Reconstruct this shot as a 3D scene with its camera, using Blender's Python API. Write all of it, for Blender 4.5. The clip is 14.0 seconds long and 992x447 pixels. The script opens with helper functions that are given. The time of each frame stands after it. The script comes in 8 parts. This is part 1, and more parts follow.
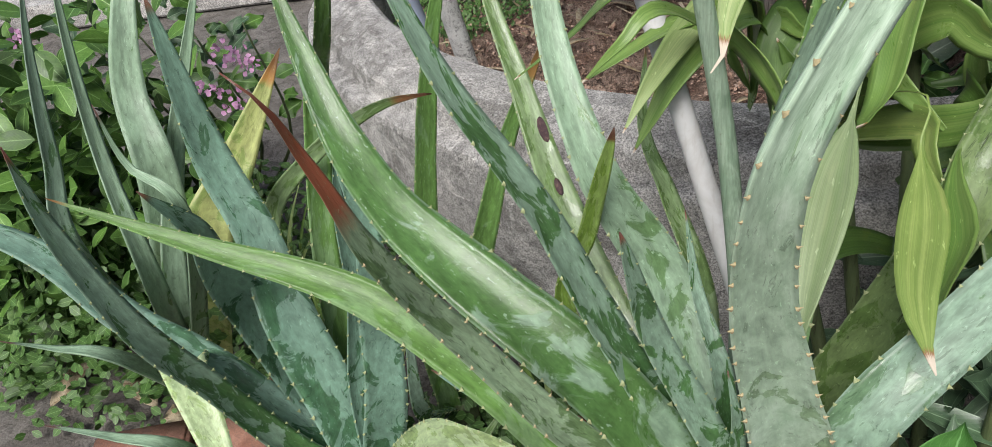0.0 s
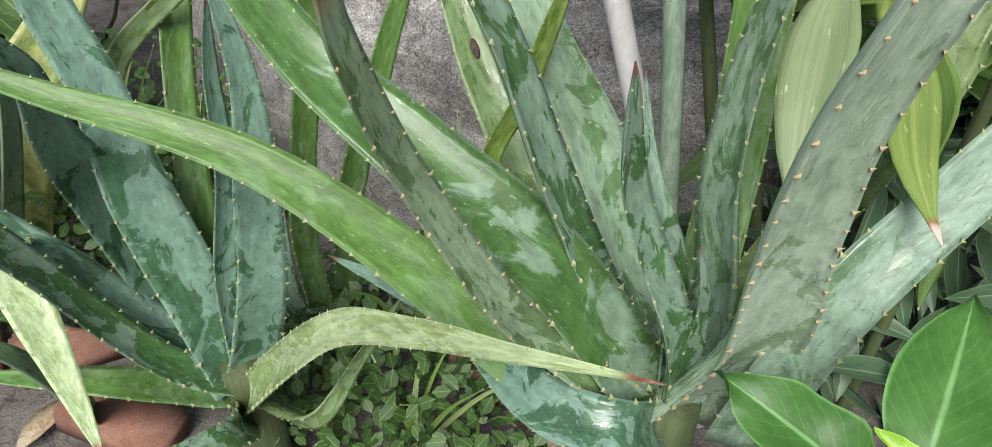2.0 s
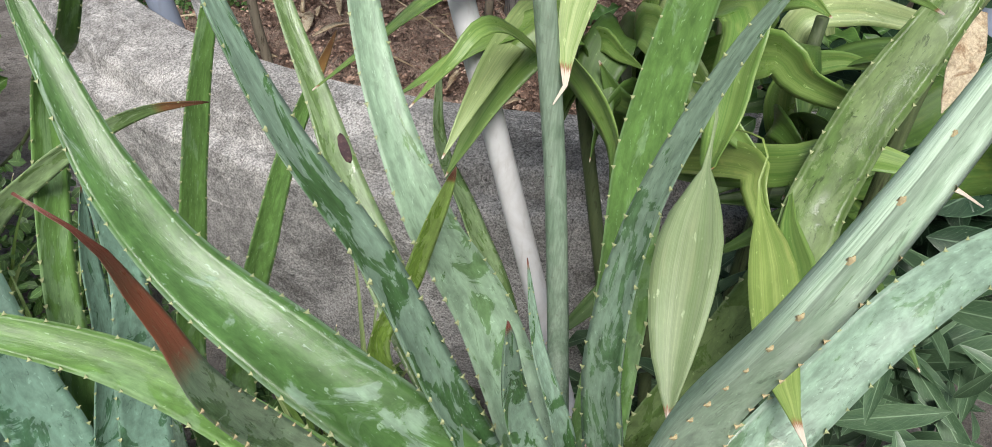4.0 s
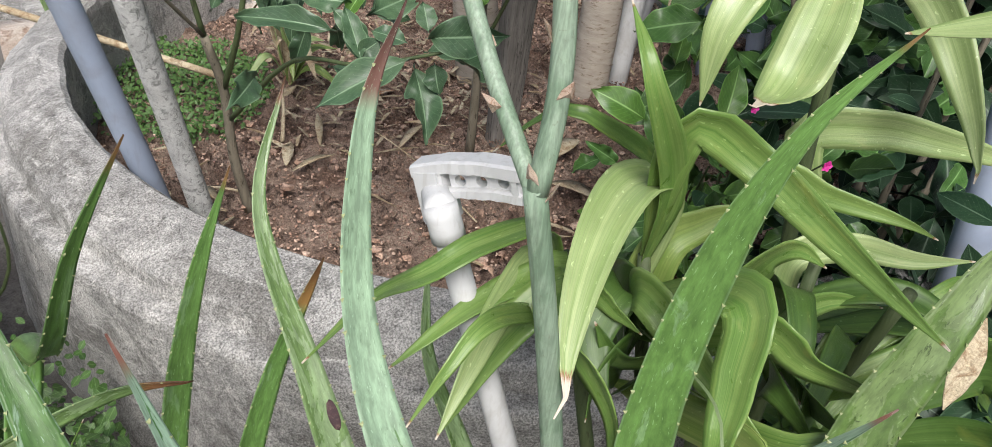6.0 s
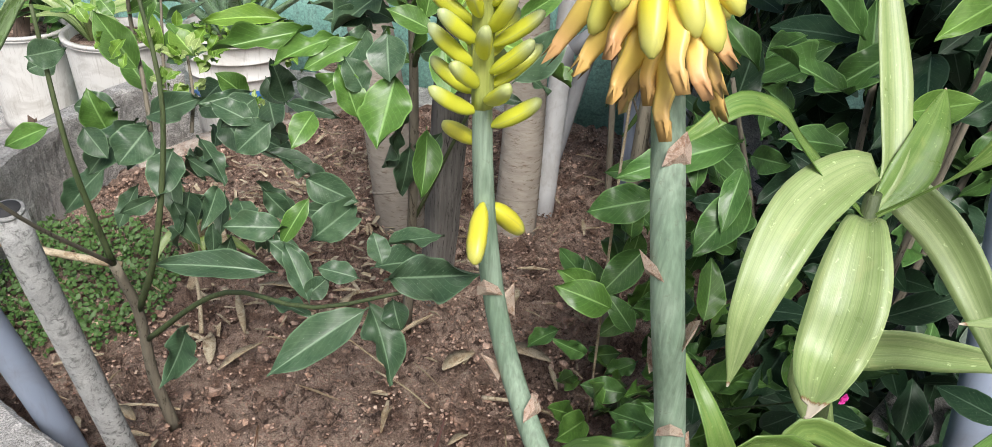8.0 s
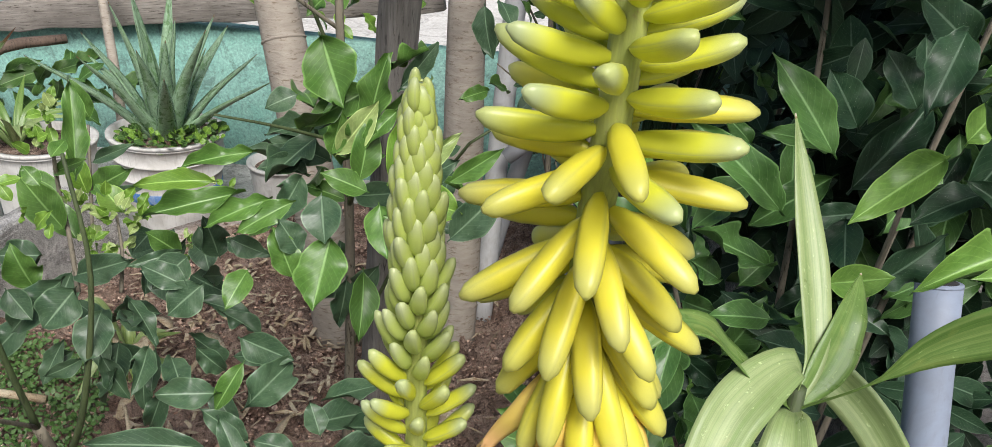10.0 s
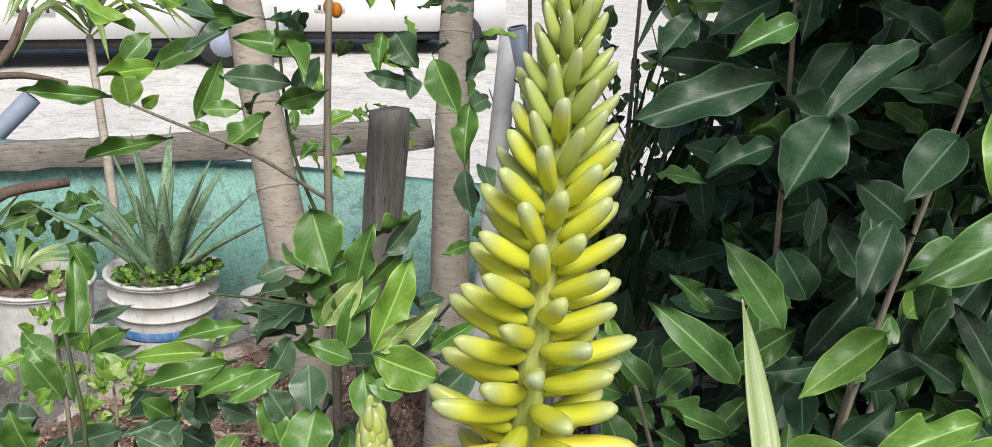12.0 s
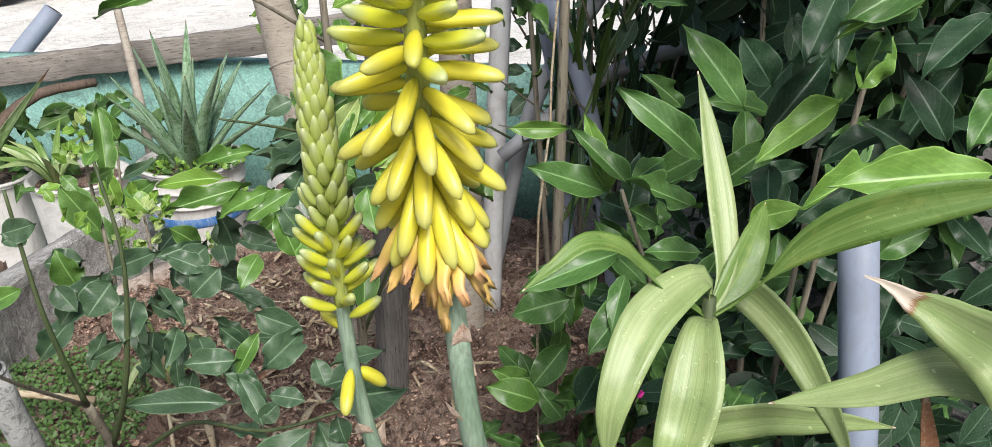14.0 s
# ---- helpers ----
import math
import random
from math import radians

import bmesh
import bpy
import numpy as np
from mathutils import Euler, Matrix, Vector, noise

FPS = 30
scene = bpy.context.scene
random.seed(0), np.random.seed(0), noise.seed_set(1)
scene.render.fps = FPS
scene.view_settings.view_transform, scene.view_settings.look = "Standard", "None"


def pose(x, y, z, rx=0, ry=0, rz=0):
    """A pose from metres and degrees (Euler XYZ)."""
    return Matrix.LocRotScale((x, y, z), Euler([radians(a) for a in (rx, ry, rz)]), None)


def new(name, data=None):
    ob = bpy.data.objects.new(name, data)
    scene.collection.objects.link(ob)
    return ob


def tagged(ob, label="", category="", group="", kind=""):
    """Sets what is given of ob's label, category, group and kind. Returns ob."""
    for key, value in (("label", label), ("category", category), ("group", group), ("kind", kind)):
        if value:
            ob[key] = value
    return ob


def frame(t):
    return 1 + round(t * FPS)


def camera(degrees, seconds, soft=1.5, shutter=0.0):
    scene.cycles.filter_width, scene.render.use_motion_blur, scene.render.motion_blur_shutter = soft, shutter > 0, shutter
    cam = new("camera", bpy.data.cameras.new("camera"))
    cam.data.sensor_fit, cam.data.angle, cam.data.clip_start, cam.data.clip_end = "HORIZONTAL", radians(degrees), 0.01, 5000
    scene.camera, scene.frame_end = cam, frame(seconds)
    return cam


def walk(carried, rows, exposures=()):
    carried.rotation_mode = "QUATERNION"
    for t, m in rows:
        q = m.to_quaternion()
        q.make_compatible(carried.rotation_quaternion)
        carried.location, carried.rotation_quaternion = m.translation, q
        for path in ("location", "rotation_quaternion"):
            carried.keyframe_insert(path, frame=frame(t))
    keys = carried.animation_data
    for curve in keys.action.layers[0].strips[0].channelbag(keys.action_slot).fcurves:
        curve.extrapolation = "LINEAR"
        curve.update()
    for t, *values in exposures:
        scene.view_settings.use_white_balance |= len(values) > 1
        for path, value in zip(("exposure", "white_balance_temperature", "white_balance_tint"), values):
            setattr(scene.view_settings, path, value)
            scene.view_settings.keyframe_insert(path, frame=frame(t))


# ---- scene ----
cam = camera(60.9, 14.0, soft=0.5)
METRES, EYE, TILT, LEAN, TURN = 1.5, 1.0, -35.0, 7.5, 0.0
ROWS = [
    (0.0, 0.0, 0.0, 0.0, 0.0, 0.0, 0.0),
    (0.5, 0.0058, 0.0394, -0.0277, -4.72, -0.43, -1.18),
    (1.0, -0.001, 0.0539, -0.0453, -7.98, -3.72, -1.96),
    (1.5, -0.0107, 0.0744, -0.0476, -10.03, -5.18, -1.99),
    (2.0, -0.0578, 0.0927, -0.0351, -11.9, -5.59, -1.82),
    (2.5, -0.0781, 0.0991, -0.0172, -13.72, -4.82, -1.63),
    (3.0, -0.0745, 0.1016, 0.003, -15.3, -3.6, -0.81),
    (5.5, -0.0243, 0.0803, 0.1513, -20.74, 0.26, -0.87),
    (6.0, -0.0601, 0.1075, 0.2032, -20.21, 0.98, -0.64),
    (6.5, -0.0608, 0.1413, 0.2358, -21.37, 1.18, 0.4),
    (7.0, -0.0712, 0.1563, 0.2761, -24.07, 0.59, 2.24),
    (7.5, -0.074, 0.153, 0.3192, -24.97, 2.88, 4.98),
    (8.0, -0.0922, 0.1989, 0.3771, -26.8, 4.99, 5.75),
    (10.5, -0.0899, 0.1624, 0.4988, -30.89, 9.4, 8.01),
    (11.0, -0.099, 0.1436, 0.5134, -30.91, 11.53, 8.24),
    (11.5, -0.1055, 0.1138, 0.5302, -30.83, 14.46, 8.4),
    (12.0, -0.1017, 0.1017, 0.5313, -30.95, 15.28, 8.59),
    (12.5, -0.1007, 0.1006, 0.4986, -30.86, 15.35, 9.13),
    (13.0, -0.0971, 0.0896, 0.4705, -30.62, 14.0, 10.16),
    (13.5, -0.1025, 0.0723, 0.4311, -29.96, 11.96, 10.81),
    (14.0, -0.097, 0.0514, 0.3934, -27.84, 10.23, 11.35),
]
SKY, SUN = 0.086, 3.2
EXPOSURES = [(0.0, 0.20), (3.0, 0.35), (5.5, 0.36), (8.0, 0.38), (10.5, 0.10), (12.0, 0.12), (14.0, 0.30)]

walk(cam, [(t, pose(0, 0, EYE, TILT, LEAN, TURN) @ pose(METRES * x, METRES * y, METRES * z, 90 + pitch, roll, yaw)) for t, x, y, z, yaw, pitch, roll in ROWS],
     exposures=EXPOSURES)

# ---- light ----
world = bpy.data.worlds.new("sky")
scene.world = world
world.use_nodes = True
sky = world.node_tree.nodes.new("ShaderNodeTexSky")
sky.sky_type, sky.sun_disc = "NISHITA", False
sky.sun_elevation, sky.sun_rotation = radians(50), radians(197)
sky.air_density, sky.dust_density = 1.0, 4.0
world.node_tree.links.new(sky.outputs["Color"], world.node_tree.nodes["Background"].inputs["Color"])
world.node_tree.nodes["Background"].inputs["Strength"].default_value = SKY
sun_data = bpy.data.lights.new("sun", "SUN")
sun_data.energy, sun_data.angle, sun_data.color = SUN, radians(26), (1.0, 0.985, 0.97)
sun = new("sun", sun_data)
sun.matrix_world = pose(0, 0, 6, 40, 0, -17)


# ---- materials ----
def blank(name, rough=0.5, metal=0.0):
    m = bpy.data.materials.new(name)
    m.use_nodes = True
    b = m.node_tree.nodes["Principled BSDF"]
    b.inputs["Roughness"].default_value, b.inputs["Metallic"].default_value = rough, metal
    return m, m.node_tree, b


def put(nt, socket, value):
    if isinstance(value, bpy.types.NodeSocket):
        nt.links.new(value, socket)
    else:
        socket.default_value = value


def coord(nt, stretch=(1, 1, 1)):
    """Object coordinates, shifted at random from object to object."""
    tc, info, add = nt.nodes.new("ShaderNodeTexCoord"), nt.nodes.new("ShaderNodeObjectInfo"), nt.nodes.new("ShaderNodeVectorMath")
    mul = nt.nodes.new("ShaderNodeVectorMath")
    mul.operation, mul.inputs[1].default_value = "MULTIPLY", stretch
    nt.links.new(tc.outputs["Object"], mul.inputs[0])
    add.operation = "MULTIPLY_ADD"
    nt.links.new(info.outputs["Random"], add.inputs[0])
    add.inputs[1].default_value = (7.3, 3.1, 5.7)
    nt.links.new(mul.outputs[0], add.inputs[2])
    return add.outputs[0]


def leaf_coord(nt, across=0.05, along=0.3):
    """Coordinates that run along and across a leaf, in metres."""
    a, b, info, join = fac(nt, "across"), fac(nt, "along"), nt.nodes.new("ShaderNodeObjectInfo"), nt.nodes.new("ShaderNodeCombineXYZ")
    put(nt, join.inputs[0], calc(nt, "MULTIPLY", a, across))
    put(nt, join.inputs[1], calc(nt, "MULTIPLY", b, along))
    put(nt, join.inputs[2], calc(nt, "MULTIPLY", info.outputs["Random"], 9.0))
    return join.outputs[0]


def fac(nt, name):
    n = nt.nodes.new("ShaderNodeAttribute")
    n.attribute_name = name
    return n.outputs["Fac"]


def calc(nt, op, a, b=0.0):
    n = nt.nodes.new("ShaderNodeMath")
    n.operation = op
    put(nt, n.inputs[0], a), put(nt, n.inputs[1], b)
    return n.outputs[0]


def grain(nt, vec, scale, detail=4.0, twist=0.0, rough=0.55):
    n = nt.nodes.new("ShaderNodeTexNoise")
    put(nt, n.inputs["Vector"], vec)
    n.inputs["Scale"].default_value, n.inputs["Detail"].default_value = scale, detail
    n.inputs["Distortion"].default_value, n.inputs["Roughness"].default_value = twist, rough
    return n.outputs["Fac"]


def ramp(nt, value, *stops):
    n = nt.nodes.new("ShaderNodeValToRGB")
    put(nt, n.inputs[0], value)
    e = n.color_ramp.elements
    while len(e) < len(stops):
        e.new(0.5)
    for k, (at, c) in zip(e, stops):
        k.position = at
        k.color = (*c, 1) if isinstance(c, tuple) else (c, c, c, 1)
    return n.outputs[0]


def blend(nt, f, a, b, kind="MIX"):
    n = nt.nodes.new("ShaderNodeMix")
    n.data_type, n.blend_type = "RGBA", kind
    put(nt, n.inputs[0], f)
    put(nt, n.inputs[6], (*a, 1) if isinstance(a, tuple) else a)
    put(nt, n.inputs[7], (*b, 1) if isinstance(b, tuple) else b)
    return n.outputs[2]


def relief(nt, b, height, strength=0.3, distance=0.002):
    n = nt.nodes.new("ShaderNodeBump")
    n.inputs["Strength"].default_value, n.inputs["Distance"].default_value = strength, distance
    put(nt, n.inputs["Height"], height)
    nt.links.new(n.outputs[0], b.inputs["Normal"])


def aloe_material(name, bloom, green, tip, edge=0.5, rough=0.36, rub=0.0, smudge=0.5, sheen=0.4):
    """A fleshy leaf: a waxy bloom that is rubbed off in ragged patches, dark smudges, pale scratches, and a tip that dries.
    edge: how much bloom is lost; rub: how much more of it towards the base; smudge: how dark the dirt is."""
    m, nt, b = blank(name, rough)
    bloom, green = ((0.93 * k[0], k[1], 0.95 * k[2]) for k in (bloom, green))
    along = fac(nt, "along")
    big = grain(nt, leaf_coord(nt, 0.030, 0.40), 26, 9, 0.7, 0.62)
    level = calc(nt, "ADD", big, calc(nt, "MULTIPLY", calc(nt, "SUBTRACT", along, 0.35), rub))
    patch = ramp(nt, level, (edge - 0.04, 0.02), (edge - 0.006, 0.20), (edge + 0.006, 0.80), (edge + 0.06, 0.95))
    tone = ramp(nt, grain(nt, leaf_coord(nt, 0.030, 0.25), 14, 3, 0.3), (0.3, 0.0), (0.7, 1.0))
    c = blend(nt, patch, blend(nt, tone, tuple(0.80 * k for k in green), tuple(1.14 * k for k in green)),
              blend(nt, tone, tuple(0.86 * k for k in bloom), tuple(1.10 * k for k in bloom)))
    fibre = grain(nt, leaf_coord(nt, 0.05, 0.09), 90, 5, 0.0, 0.7)
    c = blend(nt, 0.16, c, ramp(nt, fibre, (0.32, 0.2), (0.68, 0.85)), "OVERLAY")
    fine = grain(nt, leaf_coord(nt, 0.05, 0.60), 55, 6, 0.3, 0.65)
    c = blend(nt, 0.36, c, ramp(nt, fine, (0.36, 0.15), (0.64, 0.85)), "OVERLAY")
    smut = ramp(nt, grain(nt, leaf_coord(nt, 0.045, 0.34), 44, 8, 2.2, 0.74), (0.57, 0.0), (0.63, smudge))
    c = blend(nt, smut, c, tuple(0.34 * k for k in green))
    dry = fac(nt, "dry")
    ragged = calc(nt, "ADD", dry, calc(nt, "MULTIPLY", calc(nt, "SUBTRACT", fine, 0.5), 0.5))
    c = blend(nt, ramp(nt, ragged, (0.30, 0.0), (0.70, 1.0)), c, tip)
    burnt = calc(nt, "MULTIPLY", ramp(nt, along, (0.90, 0.0), (0.97, 0.75)), dry)
    c = blend(nt, burnt, c, (0.045, 0.018, 0.016))
    fleck = ramp(nt, grain(nt, leaf_coord(nt, 0.05, 0.50), 170, 3, 0.6, 0.6), (0.64, 0.0), (0.69, 0.5))
    c = blend(nt, fleck, c, tuple(min(1, 1.6 * k + 0.05) for k in bloom))
    rim = ramp(nt, calc(nt, "ABSOLUTE", fac(nt, "across")), (0.90, 0.0), (0.99, 0.55), (1.02, 0.0))
    c = blend(nt, rim, c, tuple(min(1, 1.25 * k + 0.06) for k in bloom))
    put(nt, b.inputs["Base Color"], c)
    put(nt, b.inputs["Roughness"], blend(nt, patch, (max(0.13, rough - 0.18),) * 3, (rough + 0.08,) * 3))
    b.inputs["Specular IOR Level"].default_value = sheen
    relief(nt, b, calc(nt, "ADD", calc(nt, "ADD", big, calc(nt, "MULTIPLY", fibre, 0.35)), calc(nt, "MULTIPLY", patch, 0.10)), 0.22, 0.004)
    return m


def strap_material(name, base, light, gold=(0.35, 0.34, 0.05), stripe=0.32, rough=0.38):
    """A thin strap leaf with fine lengthwise veins, paler lengthwise bands, small scars and a papery dry tip."""
    m, nt, b = blank(name, rough)
    veins = grain(nt, leaf_coord(nt, 0.90, 0.010), 70, 3, 0.0, 0.6)
    bands = grain(nt, leaf_coord(nt, 0.34, 0.03), 20, 5, 0.2, 0.7)
    mottle = grain(nt, leaf_coord(nt, 0.03, 0.30), 24, 6, 0.5, 0.65)
    wide = grain(nt, leaf_coord(nt, 0.14, 0.05), 20, 3, 0.3, 0.5)
    c = blend(nt, ramp(nt, calc(nt, "ADD", calc(nt, "MULTIPLY", bands, 0.55), calc(nt, "MULTIPLY", wide, 0.45)), (0.40, 0.0), (0.60, 1.0)), base, light)
    c = blend(nt, ramp(nt, mottle, (0.35, 0.35), (0.65, 0.0)), c, tuple(0.62 * k for k in base))
    c = blend(nt, stripe * 0.5, c, ramp(nt, veins, (0.40, 0.15), (0.60, 0.85)), "OVERLAY")
    spots = ramp(nt, grain(nt, leaf_coord(nt, 0.05, 0.25), 26, 3, 0.8), (0.60, 0.0), (0.75, 0.40))
    c = blend(nt, spots, c, gold)
    mid = ramp(nt, calc(nt, "ABSOLUTE", fac(nt, "across")), (0.0, 0.25), (0.03, 0.0))
    c = blend(nt, mid, c, tuple(1.15 * k for k in light))
    nick = ramp(nt, grain(nt, leaf_coord(nt, 0.04, 0.30), 120, 3, 0.5, 0.6), (0.66, 0.0), (0.71, 0.6))
    c = blend(nt, nick, c, tuple(min(1, 1.5 * k + 0.08) for k in light))
    frayed = calc(nt, "ADD", fac(nt, "dry"), calc(nt, "MULTIPLY", calc(nt, "SUBTRACT", bands, 0.5), 0.6))
    c = blend(nt, ramp(nt, frayed, (0.38, 0.0), (0.46, 1.0)), c, (0.24, 0.10, 0.035))
    c = blend(nt, ramp(nt, frayed, (0.46, 0.0), (0.58, 1.0)), c, (0.60, 0.52, 0.42))
    put(nt, b.inputs["Base Color"], c)
    put(nt, b.inputs["Roughness"], ramp(nt, mottle, (0.3, rough - 0.06), (0.7, rough + 0.14)))
    relief(nt, b, calc(nt, "ADD", veins, calc(nt, "MULTIPLY", bands, 0.8)), 0.16, 0.002)
    return m


def broad_material(name, deep, pale, rough=0.3, dust=0.35, gloss=0.4):
    """A leathery leaf with a pale midrib, side veins, a thin pale margin, dust and small scars."""
    m, nt, b = blank(name, rough)
    info = nt.nodes.new("ShaderNodeObjectInfo")
    v = leaf_coord(nt, 0.04, 0.1)
    mottle = grain(nt, v, 25, 6, 0.8, 0.65)
    c = blend(nt, ramp(nt, mottle, (0.35, 0.0), (0.68, 1.0)), deep, pale)
    c = blend(nt, calc(nt, "MULTIPLY", info.outputs["Random"], 0.5), c, tuple(0.6 * k for k in deep))
    mid = calc(nt, "ABSOLUTE", fac(nt, "across"))
    side = calc(nt, "SUBTRACT", calc(nt, "MULTIPLY", fac(nt, "along"), 11.0), calc(nt, "MULTIPLY", mid, 3.2))
    ridge = calc(nt, "ABSOLUTE", calc(nt, "SUBTRACT", calc(nt, "FRACT", side), 0.5))
    c = blend(nt, ramp(nt, ridge, (0.0, 0.30), (0.09, 0.0)), c, tuple(min(1, 1.3 * k + 0.03) for k in pale))
    c = blend(nt, ramp(nt, mid, (0.0, 0.95), (0.03, 0.75), (0.07, 0.0)), c, tuple(min(1, 1.5 * k + 0.06) for k in pale))
    c = blend(nt, ramp(nt, mid, (0.91, 0.0), (0.97, 0.75)), c, tuple(min(1, 1.5 * k + 0.03) for k in pale))
    b.inputs["Specular IOR Level"].default_value = gloss
    film = ramp(nt, grain(nt, v, 16, 5, 1.0, 0.7), (0.52, 0.0), (0.74, dust * 0.16))
    c = blend(nt, film, c, (0.30, 0.33, 0.28))
    speck = ramp(nt, grain(nt, v, 420, 4, 0.4), (0.655, 0.0), (0.71, dust))
    c = blend(nt, speck, c, (0.34, 0.37, 0.30))
    c = blend(nt, 0.22, c, ramp(nt, grain(nt, v, 130, 6, 0.5, 0.7), (0.35, 0.2), (0.65, 0.8)), "OVERLAY")
    put(nt, b.inputs["Base Color"], c)
    put(nt, b.inputs["Roughness"], ramp(nt, mottle, (0.3, rough - 0.08), (0.7, rough + 0.18)))
    relief(nt, b, calc(nt, "ADD", calc(nt, "MULTIPLY", ridge, 0.35), calc(nt, "MULTIPLY", grain(nt, v, 40, 5), 0.6)), 0.22, 0.0015)
    return m


def stone_material(name, a, b_, dark, scale=6.0, rough=0.85, bump=0.5, distance=0.004, grit=(0.35, 0.65), stain=0.85):
    """Concrete, plaster and earth: two tones, stains and fine grit."""
    m, nt, b = blank(name, rough)
    v = coord(nt)
    c = blend(nt, ramp(nt, grain(nt, v, scale, 6, 0.6, 0.6), (0.40, 0.0), (0.60, 1.0)), a, b_)
    c = blend(nt, ramp(nt, grain(nt, v, scale * 2.6, 7, 1.5, 0.7), (0.50, 0.0), (0.62, stain)), c, dark)
    grit_ = grain(nt, v, scale * 28, 4, 0.0, 0.7)
    c = blend(nt, 0.45, c, ramp(nt, grit_, (grit[0], 0.2), (grit[1], 0.8)), "OVERLAY")
    put(nt, b.inputs["Base Color"], c)
    relief(nt, b, calc(nt, "ADD", grit_, calc(nt, "MULTIPLY", grain(nt, v, scale * 5, 6, 0.5, 0.65), 2.0)), bump, distance)
    return m


def concrete_material(name):
    """Weathered cast concrete: chalky patches, grey streaks, dark lichen, scratches, pits and grit."""
    m, nt, b = blank(name, 0.92)
    v = coord(nt)
    grit_ = grain(nt, v, 300, 5, 0.0, 0.7)
    mid = grain(nt, v, 22, 9, 0.6, 0.72)
    c = blend(nt, ramp(nt, mid, (0.38, 0.0), (0.62, 1.0)), (0.270, 0.262, 0.250), (0.450, 0.438, 0.420))
    c = blend(nt, ramp(nt, grain(nt, v, 5, 9, 0.9, 0.70), (0.50, 0.0), (0.56, 0.75)), c, (0.560, 0.546, 0.524))
    c = blend(nt, ramp(nt, grain(nt, v, 4.5, 10, 0.5, 0.80), (0.52, 0.0), (0.59, 0.78)), c, (0.175, 0.168, 0.155))
    scratch = ramp(nt, grain(nt, coord(nt, (0.7, 0.7, 7.0)), 12, 7, 0.3, 0.7), (0.59, 0.0), (0.65, 0.65))
    c = blend(nt, scratch, c, (0.640, 0.626, 0.600))
    lichen = ramp(nt, grain(nt, v, 45, 7, 1.2, 0.78), (0.575, 0.0), (0.63, 0.75))
    c = blend(nt, lichen, c, (0.120, 0.115, 0.105))
    pits = ramp(nt, grain(nt, v, 105, 3, 0.6, 0.6), (0.66, 0.0), (0.70, 1.0))
    c = blend(nt, calc(nt, "MULTIPLY", pits, 0.8), c, (0.110, 0.105, 0.096))
    c = blend(nt, 0.60, c, ramp(nt, grit_, (0.40, 0.10), (0.60, 0.90)), "OVERLAY")
    put(nt, b.inputs["Base Color"], c)
    height = calc(nt, "ADD", calc(nt, "ADD", calc(nt, "MULTIPLY", grit_, 0.6), calc(nt, "MULTIPLY", mid, 2.5)), calc(nt, "MULTIPLY", pits, -1.2))
    relief(nt, b, height, 0.8, 0.005)
    return m


def wood_material(name, a, b_, crack, stretch=(14, 14, 1.2), rough=0.85):
    m, nt, b = blank(name, rough)
    v = coord(nt, stretch)
    fibre = grain(nt, v, 6, 6, 0.5, 0.65)
    c = blend(nt, ramp(nt, fibre, (0.3, 0.0), (0.7, 1.0)), a, b_)
    c = blend(nt, ramp(nt, grain(nt, v, 11, 4, 0.3, 0.7), (0.56, 0.0), (0.66, 1.0)), c, crack)
    c = blend(nt, ramp(nt, grain(nt, coord(nt), 5, 4), (0.45, 0.0), (0.7, 0.5)), c, tuple(0.6 * k for k in a))
    put(nt, b.inputs["Base Color"], c)
    relief(nt, b, fibre, 0.6, 0.006)
    return m


def plastic_material(name, tint, dirt, rough=0.4, amount=0.5, scale=9.0):
    m, nt, b = blank(name, rough)
    v = coord(nt)
    g = grain(nt, v, scale, 6, 0.8, 0.65)
    c = blend(nt, ramp(nt, g, (0.46, 0.0), (0.72, amount)), tint, dirt)
    c = blend(nt, ramp(nt, grain(nt, coord(nt, (30, 30, 2)), 5, 4), (0.55, 0.0), (0.7, amount * 0.6)), c, dirt)
    put(nt, b.inputs["Base Color"], c)
    put(nt, b.inputs["Roughness"], ramp(nt, g, (0.3, rough), (0.7, min(0.95, rough + 0.3))))
    relief(nt, b, grain(nt, v, 60, 3), 0.08, 0.002)
    return m


def floret_material(name, low, high, end, rough=0.38):
    """A tubular flower: colour runs from the stalk to the mouth, with green lengthwise stripes."""
    m, nt, b = blank(name, rough)
    info = nt.nodes.new("ShaderNodeObjectInfo")
    c = ramp(nt, fac(nt, "along"), (0.0, low), (0.35, high), (0.66, high), (0.92, end))
    lines = calc(nt, "ABSOLUTE", calc(nt, "SINE", calc(nt, "MULTIPLY", fac(nt, "across"), 9.42)))
    c = blend(nt, ramp(nt, lines, (0.0, 0.50), (0.35, 0.0)), c, tuple(0.75 * k for k in end))
    c = blend(nt, calc(nt, "MULTIPLY", info.outputs["Random"], 0.35), c, low)
    c = blend(nt, 0.25, c, ramp(nt, grain(nt, coord(nt), 180, 3), (0.3, 0.3), (0.7, 0.75)), "OVERLAY")
    put(nt, b.inputs["Base Color"], c)
    return m


